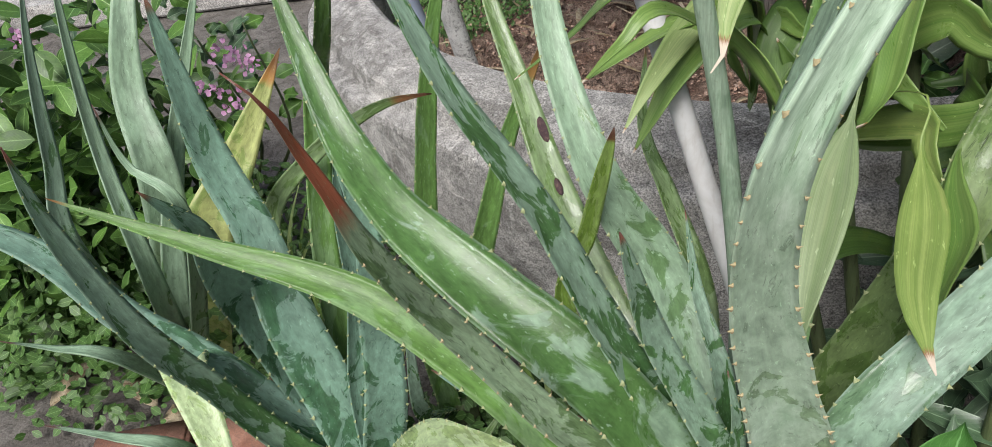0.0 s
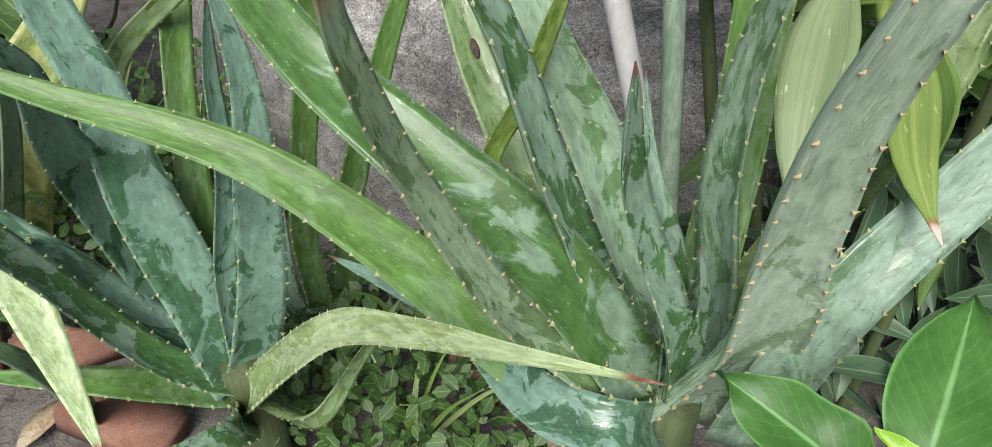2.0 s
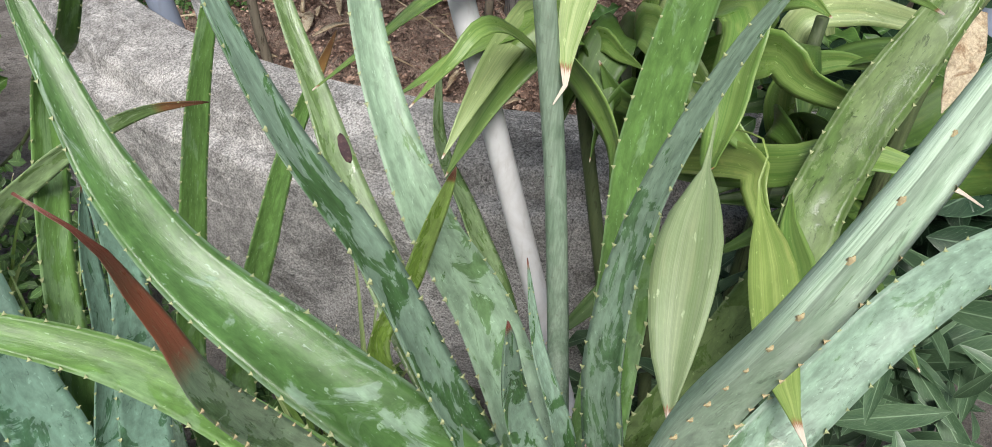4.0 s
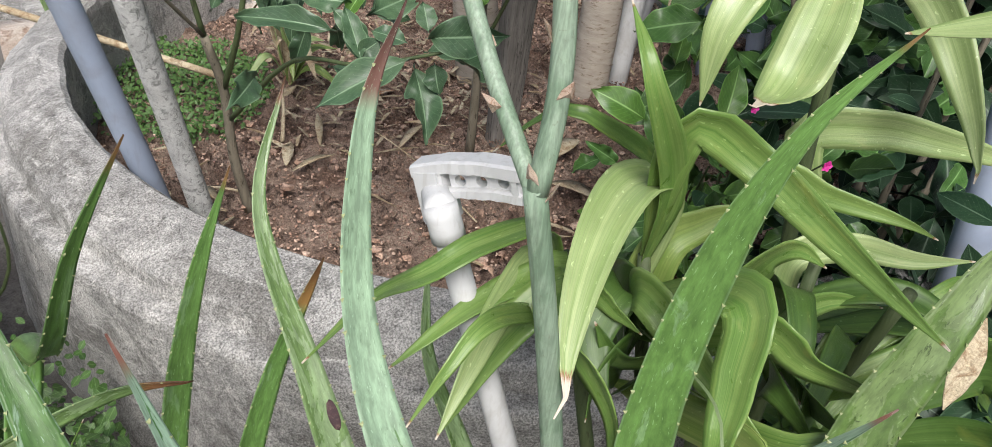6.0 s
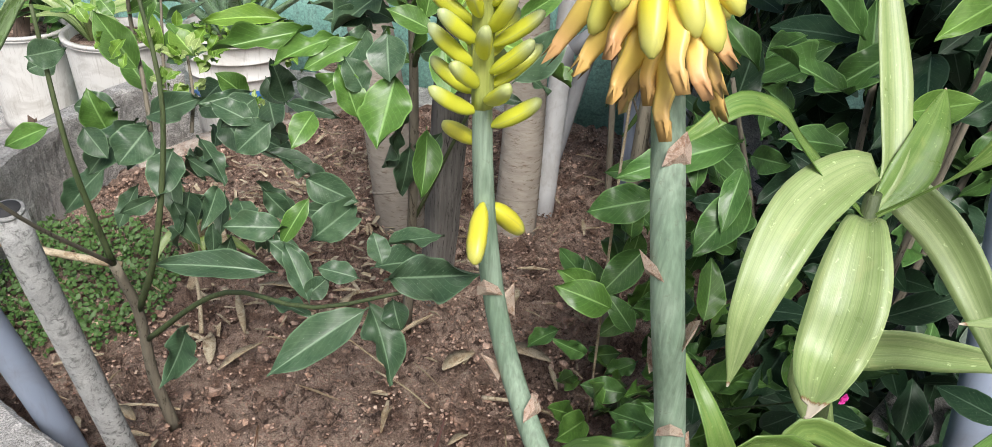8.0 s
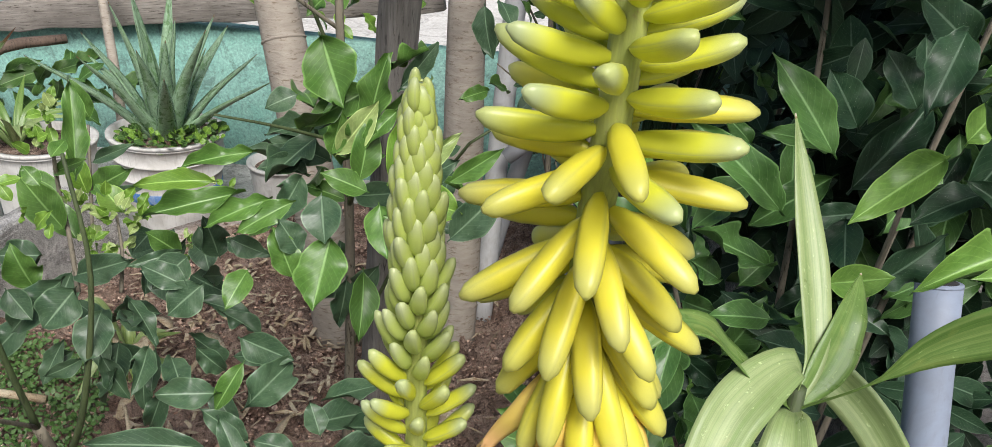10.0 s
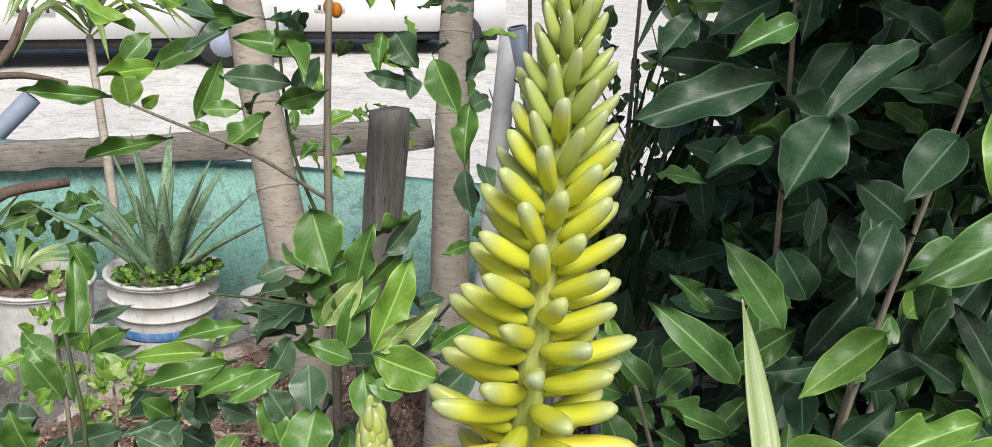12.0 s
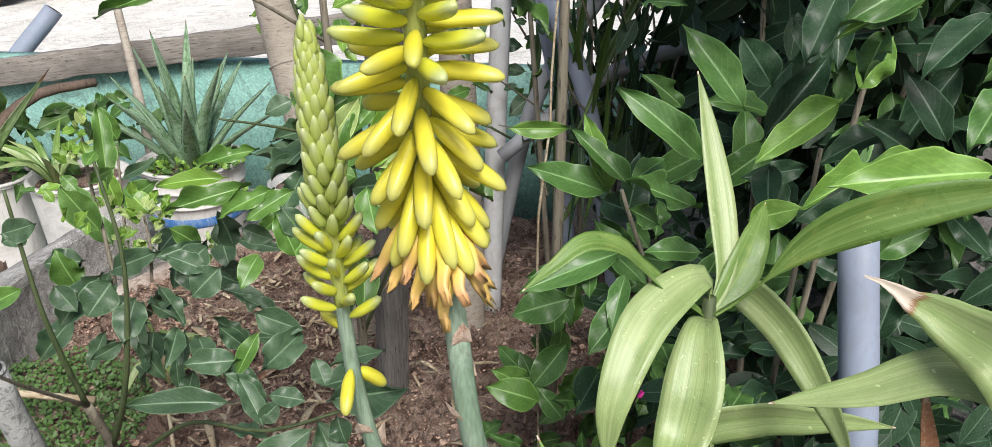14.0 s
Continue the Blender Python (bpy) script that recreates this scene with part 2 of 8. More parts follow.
def striped_material(name, a, b_, dark, rough=0.5):
    """A ribbed stalk with fine lengthwise streaks and a patchy bloom."""
    m, nt, b = blank(name, rough)
    fine = grain(nt, coord(nt, (1, 1, 0.05)), 420, 4, 0.0)
    c = blend(nt, ramp(nt, grain(nt, coord(nt, (1, 1, 0.35)), 45, 5, 0.8), (0.42, 0.0), (0.58, 1.0)), a, b_)
    c = blend(nt, 0.35, c, ramp(nt, fine, (0.3, 0.15), (0.7, 0.85)), "OVERLAY")
    c = blend(nt, ramp(nt, grain(nt, coord(nt), 160, 5, 1.0, 0.7), (0.60, 0.0), (0.70, 0.5)), c, dark)
    put(nt, b.inputs["Base Color"], c)
    relief(nt, b, fine, 0.4, 0.0015)
    return m


ALOE_GREEN = aloe_material("aloe_green", (0.165, 0.260, 0.115), (0.112, 0.205, 0.055), (0.30, 0.17, 0.055), 0.535, 0.50, -0.16, 0.15, 0.24)
ALOE_DEEP = aloe_material("aloe_deep", (0.200, 0.280, 0.200), (0.070, 0.140, 0.040), (0.30, 0.17, 0.055), 0.575, 0.44, -0.28, 0.25, 0.32)
ALOE_GLAUC = aloe_material("aloe_glaucous", (0.215, 0.300, 0.230), (0.062, 0.135, 0.045), (0.30, 0.11, 0.07), 0.51, 0.27, 0.14, 0.35, 0.55)
ALOE_BLUE = aloe_material("aloe_blue", (0.165, 0.265, 0.210), (0.060, 0.130, 0.070), (0.25, 0.12, 0.06), 0.46, 0.32, 0.10, 0.55, 0.6)
ALOE_DUSKY = aloe_material("aloe_dusky", (0.290, 0.375, 0.245), (0.140, 0.215, 0.095), (0.36, 0.105, 0.055), 0.465, 0.36, 0.05, 0.75)
ALOE_GREY = aloe_material("aloe_grey", (0.200, 0.272, 0.205), (0.090, 0.160, 0.076), (0.28, 0.12, 0.08), 0.465, 0.30, 0.10, 0.45)
ALOE_GREY_RED = aloe_material("aloe_grey_red", (0.450, 0.560, 0.440), (0.270, 0.375, 0.230), (0.28, 0.12, 0.08), 0.42, 0.36, 0.22, 0.55)
ALOE_LIGHT = aloe_material("aloe_light", (0.270, 0.365, 0.260), (0.130, 0.215, 0.095), (0.175, 0.090, 0.070), 0.43, 0.36, 0.20, 0.45)
ALOE_POT = aloe_material("aloe_pot", (0.270, 0.375, 0.255), (0.170, 0.270, 0.140), (0.30, 0.17, 0.055), 0.46)
ALOE_ASH = aloe_material("aloe_ash", (0.225, 0.310, 0.240), (0.135, 0.215, 0.125), (0.30, 0.17, 0.055), 0.42, 0.40, 0.12, 0.55)
ALOE_OLIVE = aloe_material("aloe_olive", (0.195, 0.265, 0.130), (0.125, 0.190, 0.068), (0.24, 0.12, 0.05), 0.50, 0.36, 0.05, 0.35)
ALOE_MOSS = aloe_material("aloe_moss", (0.140, 0.190, 0.075), (0.092, 0.145, 0.042), (0.20, 0.10, 0.04), 0.50, 0.40, 0.05, 0.85, 0.25)
ALOE_LIME = aloe_material("aloe_lime", (0.200, 0.280, 0.075), (0.160, 0.245, 0.045), (0.20, 0.09, 0.04), 0.50, 0.36, 0.05, 0.25)
ALOE_PALE = aloe_material("aloe_pale", (0.440, 0.520, 0.300), (0.340, 0.430, 0.190), (0.34, 0.12, 0.06), 0.48)
ALOE_YELLOW = aloe_material("aloe_yellow", (0.350, 0.360, 0.140), (0.245, 0.305, 0.100), (0.46, 0.24, 0.07), 0.48)
SPINE = stone_material("spine", (0.30, 0.38, 0.19), (0.34, 0.37, 0.18), (0.30, 0.24, 0.11), 40, 0.5, 0.1)
SPINE_RED = stone_material("spine_red", (0.42, 0.36, 0.20), (0.44, 0.38, 0.22), (0.28, 0.17, 0.09), 40, 0.5, 0.1)
SCAR = stone_material("scar", (0.070, 0.035, 0.040), (0.045, 0.025, 0.030), (0.16, 0.10, 0.08), 60, 0.6, 0.4)
STRAP = strap_material("strap_green", (0.105, 0.210, 0.040), (0.215, 0.315, 0.090), (0.30, 0.34, 0.09), rough=0.30)
STRAP_PALE = strap_material("strap_pale", (0.225, 0.325, 0.110), (0.360, 0.440, 0.200), (0.42, 0.43, 0.19), rough=0.32)
STRAP_GREY = strap_material("strap_grey", (0.190, 0.275, 0.115), (0.285, 0.350, 0.190), (0.34, 0.36, 0.20))
# darker copy of strap_green; shade of inner and low leaves put into its colour
STRAP_SHADED = strap_material("strap_shaded", (0.052, 0.112, 0.020), (0.095, 0.172, 0.038), (0.20, 0.24, 0.05))
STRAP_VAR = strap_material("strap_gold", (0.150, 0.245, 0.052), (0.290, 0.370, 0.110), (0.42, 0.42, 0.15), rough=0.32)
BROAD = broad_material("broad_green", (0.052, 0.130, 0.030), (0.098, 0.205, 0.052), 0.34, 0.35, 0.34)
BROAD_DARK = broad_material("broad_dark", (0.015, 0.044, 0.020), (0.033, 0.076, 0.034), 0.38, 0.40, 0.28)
BROAD_NEW = broad_material("broad_new", (0.115, 0.240, 0.040), (0.190, 0.340, 0.070), 0.32, 0.2)
GLOSSY = broad_material("glossy_green", (0.046, 0.135, 0.026), (0.072, 0.185, 0.040), 0.36, 0.12, 0.22)
GLOSSY_NEW = broad_material("glossy_new", (0.190, 0.400, 0.040), (0.300, 0.500, 0.070), 0.26, 0.1)
CITRUS = broad_material("citrus_green", (0.070, 0.165, 0.030), (0.125, 0.245, 0.048), 0.34, 0.2)
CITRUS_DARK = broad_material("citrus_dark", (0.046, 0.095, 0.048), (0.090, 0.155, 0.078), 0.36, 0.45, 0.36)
CITRUS_NEW = broad_material("citrus_new", (0.120, 0.245, 0.030), (0.200, 0.345, 0.048), 0.38, 0.15)
CITRUS_PALE = broad_material("citrus_pale", (0.280, 0.380, 0.120), (0.370, 0.470, 0.170), 0.4, 0.15)
WEED = broad_material("weed_green", (0.040, 0.100, 0.020), (0.090, 0.175, 0.040), 0.45, 0.1)
STALK = striped_material("flower_stalk", (0.175, 0.255, 0.175), (0.260, 0.345, 0.255), (0.13, 0.12, 0.08))
RACHIS = striped_material("rachis", (0.400, 0.440, 0.130), (0.320, 0.370, 0.090), (0.3, 0.2, 0.1))
TWIG = wood_material("twig", (0.200, 0.175, 0.130), (0.300, 0.265, 0.200), (0.06, 0.05, 0.03))
GREEN_TWIG = wood_material("green_twig", (0.060, 0.090, 0.034), (0.105, 0.135, 0.055), (0.04, 0.045, 0.02), rough=0.6)
BARK = wood_material("bark", (0.330, 0.285, 0.235), (0.460, 0.410, 0.345), (0.22, 0.17, 0.12), (3, 3, 12))
OLD_WOOD = wood_material("weathered_wood", (0.130, 0.120, 0.108), (0.275, 0.258, 0.238), (0.030, 0.026, 0.023), (16, 16, 1.0))
RAIL_WOOD = wood_material("rail_wood", (0.190, 0.168, 0.146), (0.390, 0.356, 0.318), (0.055, 0.044, 0.034), (1.0, 16, 16))
DRIFT = wood_material("drift_wood", (0.110, 0.075, 0.055), (0.190, 0.135, 0.105), (0.04, 0.03, 0.02))
DRY = stone_material("dry_leaf", (0.420, 0.330, 0.210), (0.560, 0.480, 0.340), (0.24, 0.15, 0.08), 14, 0.8, 0.5)
DRY_RED = stone_material("dry_red_leaf", (0.250, 0.115, 0.055), (0.370, 0.215, 0.125), (0.52, 0.44, 0.34), 14, 0.7, 0.5)
BRACT = stone_material("bract", (0.520, 0.380, 0.300), (0.60, 0.48, 0.38), (0.33, 0.18, 0.11), 60, 0.8, 0.4)
CONCRETE = concrete_material("concrete")
KERB = stone_material("dirty_kerb", (0.330, 0.265, 0.220), (0.520, 0.470, 0.425), (0.200, 0.135, 0.100), 7.0, 0.9, 0.6, 0.004)
SOIL = stone_material("soil", (0.300, 0.185, 0.135), (0.660, 0.485, 0.385), (0.085, 0.047, 0.033), 9.0, 0.95, 1.0, 0.02, (0.44, 0.56), 0.95)
GROUND = stone_material("ground", (0.135, 0.122, 0.108), (0.215, 0.200, 0.182), (0.075, 0.066, 0.057), 8.0, 0.95, 0.8, 0.008)
BRICK = stone_material("brick", (0.240, 0.110, 0.075), (0.300, 0.160, 0.115), (0.22, 0.12, 0.09), 18.0, 0.9, 0.5, 0.003)
STREET = stone_material("street", (0.620, 0.600, 0.560), (0.720, 0.700, 0.660), (0.46, 0.44, 0.41), 1.5, 0.9, 0.3, 0.004)
TEAL = stone_material("teal_paint", (0.215, 0.440, 0.375), (0.290, 0.520, 0.450), (0.140, 0.250, 0.215), 3.5, 0.7, 0.4, 0.004)
PVC_WHITE = plastic_material("white_pvc", (0.600, 0.605, 0.610), (0.36, 0.34, 0.31), 0.5, 0.5, 14)
PVC_PALE = plastic_material("pale_pvc", (0.420, 0.430, 0.450), (0.28, 0.27, 0.26), 0.4, 0.5)
PVC_GREY = plastic_material("grey_pvc", (0.300, 0.350, 0.450), (0.20, 0.20, 0.21), 0.35, 0.35)
PIPE_CRUST = stone_material("crusted_pipe", (0.500, 0.500, 0.490), (0.680, 0.680, 0.660), (0.20, 0.20, 0.19), 22, 0.9, 0.9, 0.004)
BUCKET = plastic_material("bucket", (0.690, 0.680, 0.655), (0.30, 0.275, 0.235), 0.5, 0.62, 8)
BUCKET_BLUE = plastic_material("blue_print", (0.050, 0.180, 0.460), (0.50, 0.52, 0.52), 0.45, 0.7, 22)
PAINT_WHITE = plastic_material("white_paint", (0.780, 0.780, 0.780), (0.55, 0.55, 0.55), 0.3, 0.2, 4)
RUBBER = plastic_material("black_rubber", (0.030, 0.030, 0.032), (0.08, 0.08, 0.08), 0.7, 0.4)
PLATE_BAR = plastic_material("dark_bar", (0.060, 0.060, 0.065), (0.10, 0.10, 0.10), 0.5, 0.3)
PETAL = floret_material("floret_yellow", (0.62, 0.60, 0.04), (0.74, 0.66, 0.055), (0.55, 0.54, 0.15))
PETAL_BUD = floret_material("floret_bud", (0.58, 0.60, 0.045), (0.66, 0.68, 0.055), (0.44, 0.51, 0.26))
PETAL_GREEN = floret_material("floret_green", (0.41, 0.49, 0.10), (0.45, 0.535, 0.135), (0.43, 0.48, 0.24))
PETAL_OLD = floret_material("floret_old", (0.80, 0.66, 0.08), (0.80, 0.57, 0.14), (0.64, 0.34, 0.18))
PINK = floret_material("pink_petal", (0.60, 0.25, 0.45), (0.66, 0.36, 0.60), (0.62, 0.40, 0.62))
MAGENTA = floret_material("magenta_petal", (0.60, 0.02, 0.25), (0.70, 0.03, 0.32), (0.7, 0.1, 0.4))
ORANGE = plastic_material("orange_flower", (0.85, 0.28, 0.02), (0.70, 0.18, 0.02), 0.5, 0.3)


def crumb_material(name, tones):
    m, nt, b = blank(name, 0.95)
    geo = nt.nodes.new("ShaderNodeNewGeometry")
    c = ramp(nt, geo.outputs["Random Per Island"], *[(i / (len(tones) - 1), k) for i, k in enumerate(tones)])
    c = blend(nt, 0.4, c, ramp(nt, grain(nt, coord(nt), 260, 4), (0.4, 0.25), (0.6, 0.75)), "OVERLAY")
    c = blend(nt, 0.75, c, ramp(nt, grain(nt, coord(nt), 9, 6, 0.5, 0.65), (0.40, 0.14), (0.58, 0.78)), "OVERLAY")
    put(nt, b.inputs["Base Color"], c)
    relief(nt, b, grain(nt, coord(nt), 200, 4), 0.8, 0.004)
    return m


CRUMB = crumb_material("crumbs", ((0.20, 0.122, 0.088), (0.31, 0.195, 0.142), (0.41, 0.270, 0.200), (0.54, 0.390, 0.31), (0.26, 0.162, 0.118)))


# ---- builders ----
def thing(name, at, label, category, group="", kind=""):
    ob = new(name)
    ob.empty_display_size = 0.02
    ob.location = at
    return tagged(ob, label, category, group, kind)


def origin(ob):
    """Where a thing or part lies in the world."""
    at = Vector((0, 0, 0))
    while ob is not None:
        at += ob.location
        ob = ob.parent
    return at


def part(name, bm, material, parent, label="", smooth=True):
    """One mesh under a thing or a part. The bmesh is in world coordinates and is moved to its parent's."""
    me = bpy.data.meshes.new(name)
    bmesh.ops.translate(bm, verts=bm.verts, vec=-origin(parent))
    bm.to_mesh(me)
    bm.free()
    if smooth:
        me.polygons.foreach_set("use_smooth", [True] * len(me.polygons))
    me.materials.append(material)
    ob = new(name, me)
    ob.parent = parent
    if label:
        ob["label"] = label
    return ob


def setting(name, bm, material, label, category, smooth=False, kind="structure"):
    me = bpy.data.meshes.new(name)
    bm.to_mesh(me)
    bm.free()
    if smooth:
        me.polygons.foreach_set("use_smooth", [True] * len(me.polygons))
    me.materials.append(material)
    return tagged(new(name, me), label, category, kind=kind)


def glide(points, n):
    """n + 1 points on a smooth curve through the given ones, at even parameter steps."""
    p = [Vector(q) for q in points]
    if len(p) == 2:
        return [p[0].lerp(p[1], i / n) for i in range(n + 1)]
    ext = [p[0] * 2 - p[1], *p, p[-1] * 2 - p[-2]]
    dense = []
    for i in range(len(p) - 1):
        a, b, c, d = ext[i:i + 4]
        for k in range(16):
            u = k / 16
            dense.append(0.5 * (2 * b + (c - a) * u + (2 * a - 5 * b + 4 * c - d) * u * u + (3 * b - a - 3 * c + d) * u ** 3))
    dense.append(p[-1])
    run = [0.0]
    for a, b in zip(dense, dense[1:]):
        run.append(run[-1] + (b - a).length)
    out, j = [], 0
    for i in range(n + 1):
        goal = run[-1] * i / n
        while j < len(run) - 2 and run[j + 1] < goal:
            j += 1
        span = run[j + 1] - run[j] or 1
        out.append(dense[j].lerp(dense[j + 1], (goal - run[j]) / span))
    return out


def frames_along(line, face):
    """At each point of a line: its way, its side and its normal, carried along without twist from the middle."""
    n = len(line)
    ways = [(line[min(i + 1, n - 1)] - line[max(i - 1, 0)]).normalized() for i in range(n)]
    mid = n // 2
    normals = [None] * n
    v = Vector(face)
    normals[mid] = (v - ways[mid] * v.dot(ways[mid])).normalized()
    for seq in (range(mid + 1, n), range(mid - 1, -1, -1)):
        last = normals[mid]
        for i in seq:
            last = (last - ways[i] * last.dot(ways[i])).normalized()
            normals[i] = last
    return [(w, w.cross(k).normalized(), k) for w, k in zip(ways, normals)]


def tube(points, radii, sides=8, n=12, cap=True):
    bm = bmesh.new()
    line = glide(points, n)
    axes = frames_along(line, (0.31, 0.52, 0.79))
    rings = []
    for i, (c, (w, s, k)) in enumerate(zip(line, axes)):
        f = i / n * (len(radii) - 1)
        j = min(int(f), len(radii) - 2)
        r = radii[j] + (radii[j + 1] - radii[j]) * (f - j)
        rings.append([bm.verts.new(c + (s * math.cos(a) + k * math.sin(a)) * r) for a in (2 * math.pi * q / sides for q in range(sides))])
    for a, b in zip(rings, rings[1:]):
        for q in range(sides):
            bm.faces.new((a[q], a[(q + 1) % sides], b[(q + 1) % sides], b[q]))
    if cap:
        bm.faces.new(rings[0][::-1]), bm.faces.new(rings[-1])
    return bm


def lathe(profile, at, sides=28):
    """A solid of revolution about an upright axis; profile: (radius, height)."""
    bm = bmesh.new()
    rings = [[bm.verts.new((at[0] + r * math.cos(a), at[1] + r * math.sin(a), at[2] + z)) for a in (2 * math.pi * q / sides for q in range(sides))] for r, z in profile]
    for a, b in zip(rings, rings[1:]):
        for q in range(sides):
            bm.faces.new((a[q], a[(q + 1) % sides], b[(q + 1) % sides], b[q]))
    bm.faces.new(rings[0][::-1]), bm.faces.new(rings[-1])
    return bm


def slab(size, m, bevel=0.004, jitter=0.0):
    bm = bmesh.new()
    bmesh.ops.create_cube(bm, size=1.0)
    bmesh.ops.scale(bm, vec=size, verts=bm.verts)
    bmesh.ops.bevel(bm, geom=list(bm.edges), offset=bevel, segments=2, affect="EDGES")
    if jitter:
        for v in bm.verts:
            v.co += noise.noise_vector(v.co * 9) * jitter
    bmesh.ops.transform(bm, matrix=m, verts=bm.verts)
    return bm


def plank(size, m, cuts=(24, 2, 2), wear=0.004, ragged=0.0):
    """A weathered board: cut into strips along its length and worn unevenly."""
    bm = bmesh.new()
    bmesh.ops.create_cube(bm, size=1.0)
    bmesh.ops.bevel(bm, geom=list(bm.edges), offset=0.03, segments=1, affect="EDGES")
    bmesh.ops.scale(bm, vec=size, verts=bm.verts)
    axis = max(range(3), key=lambda i: size[i])
    for k in range(1, cuts[0]):
        at, way = Vector((0, 0, 0)), Vector((0, 0, 0))
        at[axis], way[axis] = size[axis] * (k / cuts[0] - 0.5), 1
        bmesh.ops.bisect_plane(bm, geom=list(bm.verts) + list(bm.edges) + list(bm.faces), plane_co=at, plane_no=way)
    for v in bm.verts:
        q = v.co.copy()
        v.co += noise.noise_vector(q * 7) * wear + noise.noise_vector(q * 31 + Vector((3, 1, 2))) * wear * 0.6
        if ragged and q[axis] > size[axis] * 0.48:
            v.co[axis] += noise.noise(q * 90) * ragged
    bmesh.ops.transform(bm, matrix=m, verts=bm.verts)
    return bm


def tooth(material):
    """A small hooked spine, one long along +Y."""
    bm = bmesh.new()
    rows = [[bm.verts.new((x * r * 1.35, y, z * r)) for x, z in ((1, 0), (0.4, 0.8), (-0.7, 0.7), (-1, 0), (-0.7, -0.7), (0.4, -0.8))] for y, r in ((-0.25, 0.62), (0.12, 0.36), (0.55, 0.15))]
    top = bm.verts.new((0.12, 1.0, 0))
    for a, c in zip(rows, rows[1:]):
        for q in range(6):
            bm.faces.new((a[q], c[q], c[(q + 1) % 6], a[(q + 1) % 6]))
    for q in range(6):
        bm.faces.new((rows[-1][q], top, rows[-1][(q + 1) % 6]))
    me = bpy.data.meshes.new("spine")
    bm.to_mesh(me)
    bm.free()
    me.materials.append(material)
    return me


TOOTH, TOOTH_RED = tooth(SPINE), tooth(SPINE_RED)


def aloe(plant, pts, width, face, material, tip=0.03, holes=0, teeth=True):
    """A fleshy leaf, channelled above and rounded below, with spines along both edges. width: one for the whole leaf, or one at each point of it."""
    n = 44
    line = glide(pts, n)
    shape, width = (width, max(width)) if isinstance(width, tuple) else (None, width)
    if shape:
        run = [0.0]
        for a, b in zip(pts, pts[1:]):
            run.append(run[-1] + (Vector(b) - Vector(a)).length)
    axes = frames_along(line, face)
    length = sum((b - a).length for a, b in zip(line, line[1:]))
    bm = bmesh.new()
    al, ac, dr = (bm.verts.layers.float.new(k) for k in ("along", "across", "dry"))
    rows, edges = [], []
    wob = random.random() * 50
    us = [-1.0, -0.72, -0.36, 0.0, 0.36, 0.72, 1.0]
    for i, (c, (w, s, k)) in enumerate(zip(line, axes)):
        f = i / n
        if shape:
            half = 0.5 * float(np.interp(f * run[-1], run, shape)) * (1 - f ** 14) ** 0.7
        else:
            half = width * 0.5 * (0.82 + 0.22 * min(1, f / 0.12)) * (1 - f ** 1.7) ** 0.85
        half = max(half * (1 + 0.05 * noise.noise((f * 11, wob, 0))), 0.0006)
        thick = (0.30 * width * (1 - 0.75 * f) + 0.0008) * min(1, half / (0.2 * width) + 0.15)
        if tip > 0.2:
            shrivel = max(0.0, min(1, (f - 1 + tip) / 0.10))
            half *= 1 - 0.28 * shrivel
            c = c + s * 0.006 * shrivel * noise.noise((f * 7, wob, 3)) + k * 0.006 * shrivel * noise.noise((f * 6, wob, 8))
        bend = 0.34 * (1 - 0.5 * f)
        ring = []
        for u in us:
            v = bm.verts.new(c + s * (u * half) + k * (bend * half * u * u - bend * half * 0.3))
            v[al], v[ac] = f, u
            ring.append(v)
        for u in us[-2:0:-1]:
            v = bm.verts.new(c + s * (u * half) + k * (bend * half * u * u - bend * half * 0.3 - thick * math.sqrt(1 - u * u)))
            v[al], v[ac] = f, u + 3.0
            ring.append(v)
        for v in ring:
            v[dr] = max(0.0, min(1, (f - (1 - tip)) / (0.45 * tip)))
        rows.append(ring)
        edges.append((c + s * -half + k * bend * half * 0.7, c + s * half + k * bend * half * 0.7))
    for a, b in zip(rows, rows[1:]):
        for q in range(len(a)):
            bm.faces.new((a[q], a[(q + 1) % len(a)], b[(q + 1) % len(a)], b[q]))
    bm.faces.new(rows[0][::-1]), bm.faces.new(rows[-1])
    blade = part("leaf", bm, material, plant)
    if not teeth:
        return blade
    step = 0.025
    for side in (0, 1):
        run = step * random.random()
        for i in range(2, int(n * (1 - tip * 0.9)) if tip > 0.2 else n - 2):
            seg = (edges[i + 1][side] - edges[i][side]).length
            while run < seg:
                p = edges[i][side].lerp(edges[i + 1][side], run / seg)
                w, s, k = axes[i]
                out = (s * (1 if side else -1) + w * 0.45 + k * 0.15).normalized()
                size = (0.0047 - 0.0029 * i / n) * random.uniform(0.65, 1.15) * min(1.0, width / 0.055 + 0.2)
                spine = new("spine", TOOTH_RED if material in (ALOE_DUSKY, ALOE_GREY_RED) else TOOTH)
                spine.parent = blade
                flat = out.cross(k).normalized()
                spine.matrix_basis = Matrix.Translation(p - out * 0.001 - origin(blade)) @ Matrix((flat, out, flat.cross(out))).transposed().to_4x4() @ Matrix.Diagonal((size, size, size, 1))
                run += step * random.uniform(0.8, 1.25)
            run -= seg
    if holes:
        for at, size, off in ((0.447, 0.0095, 0.004), (0.54, 0.0140, 0.0105)):
            i = round(at * n)
            w, s, k = axes[i]
            hb = bmesh.new()
            bmesh.ops.create_icosphere(hb, subdivisions=2, radius=1.0)
            m = Matrix((s, w, k)).transposed().to_4x4()
            bmesh.ops.transform(hb, matrix=Matrix.Translation(line[i] + k * 0.0005 + s * off) @ m @ Matrix.Diagonal((size * 0.5, size * 1.25, 0.0022, 1)), verts=hb.verts)
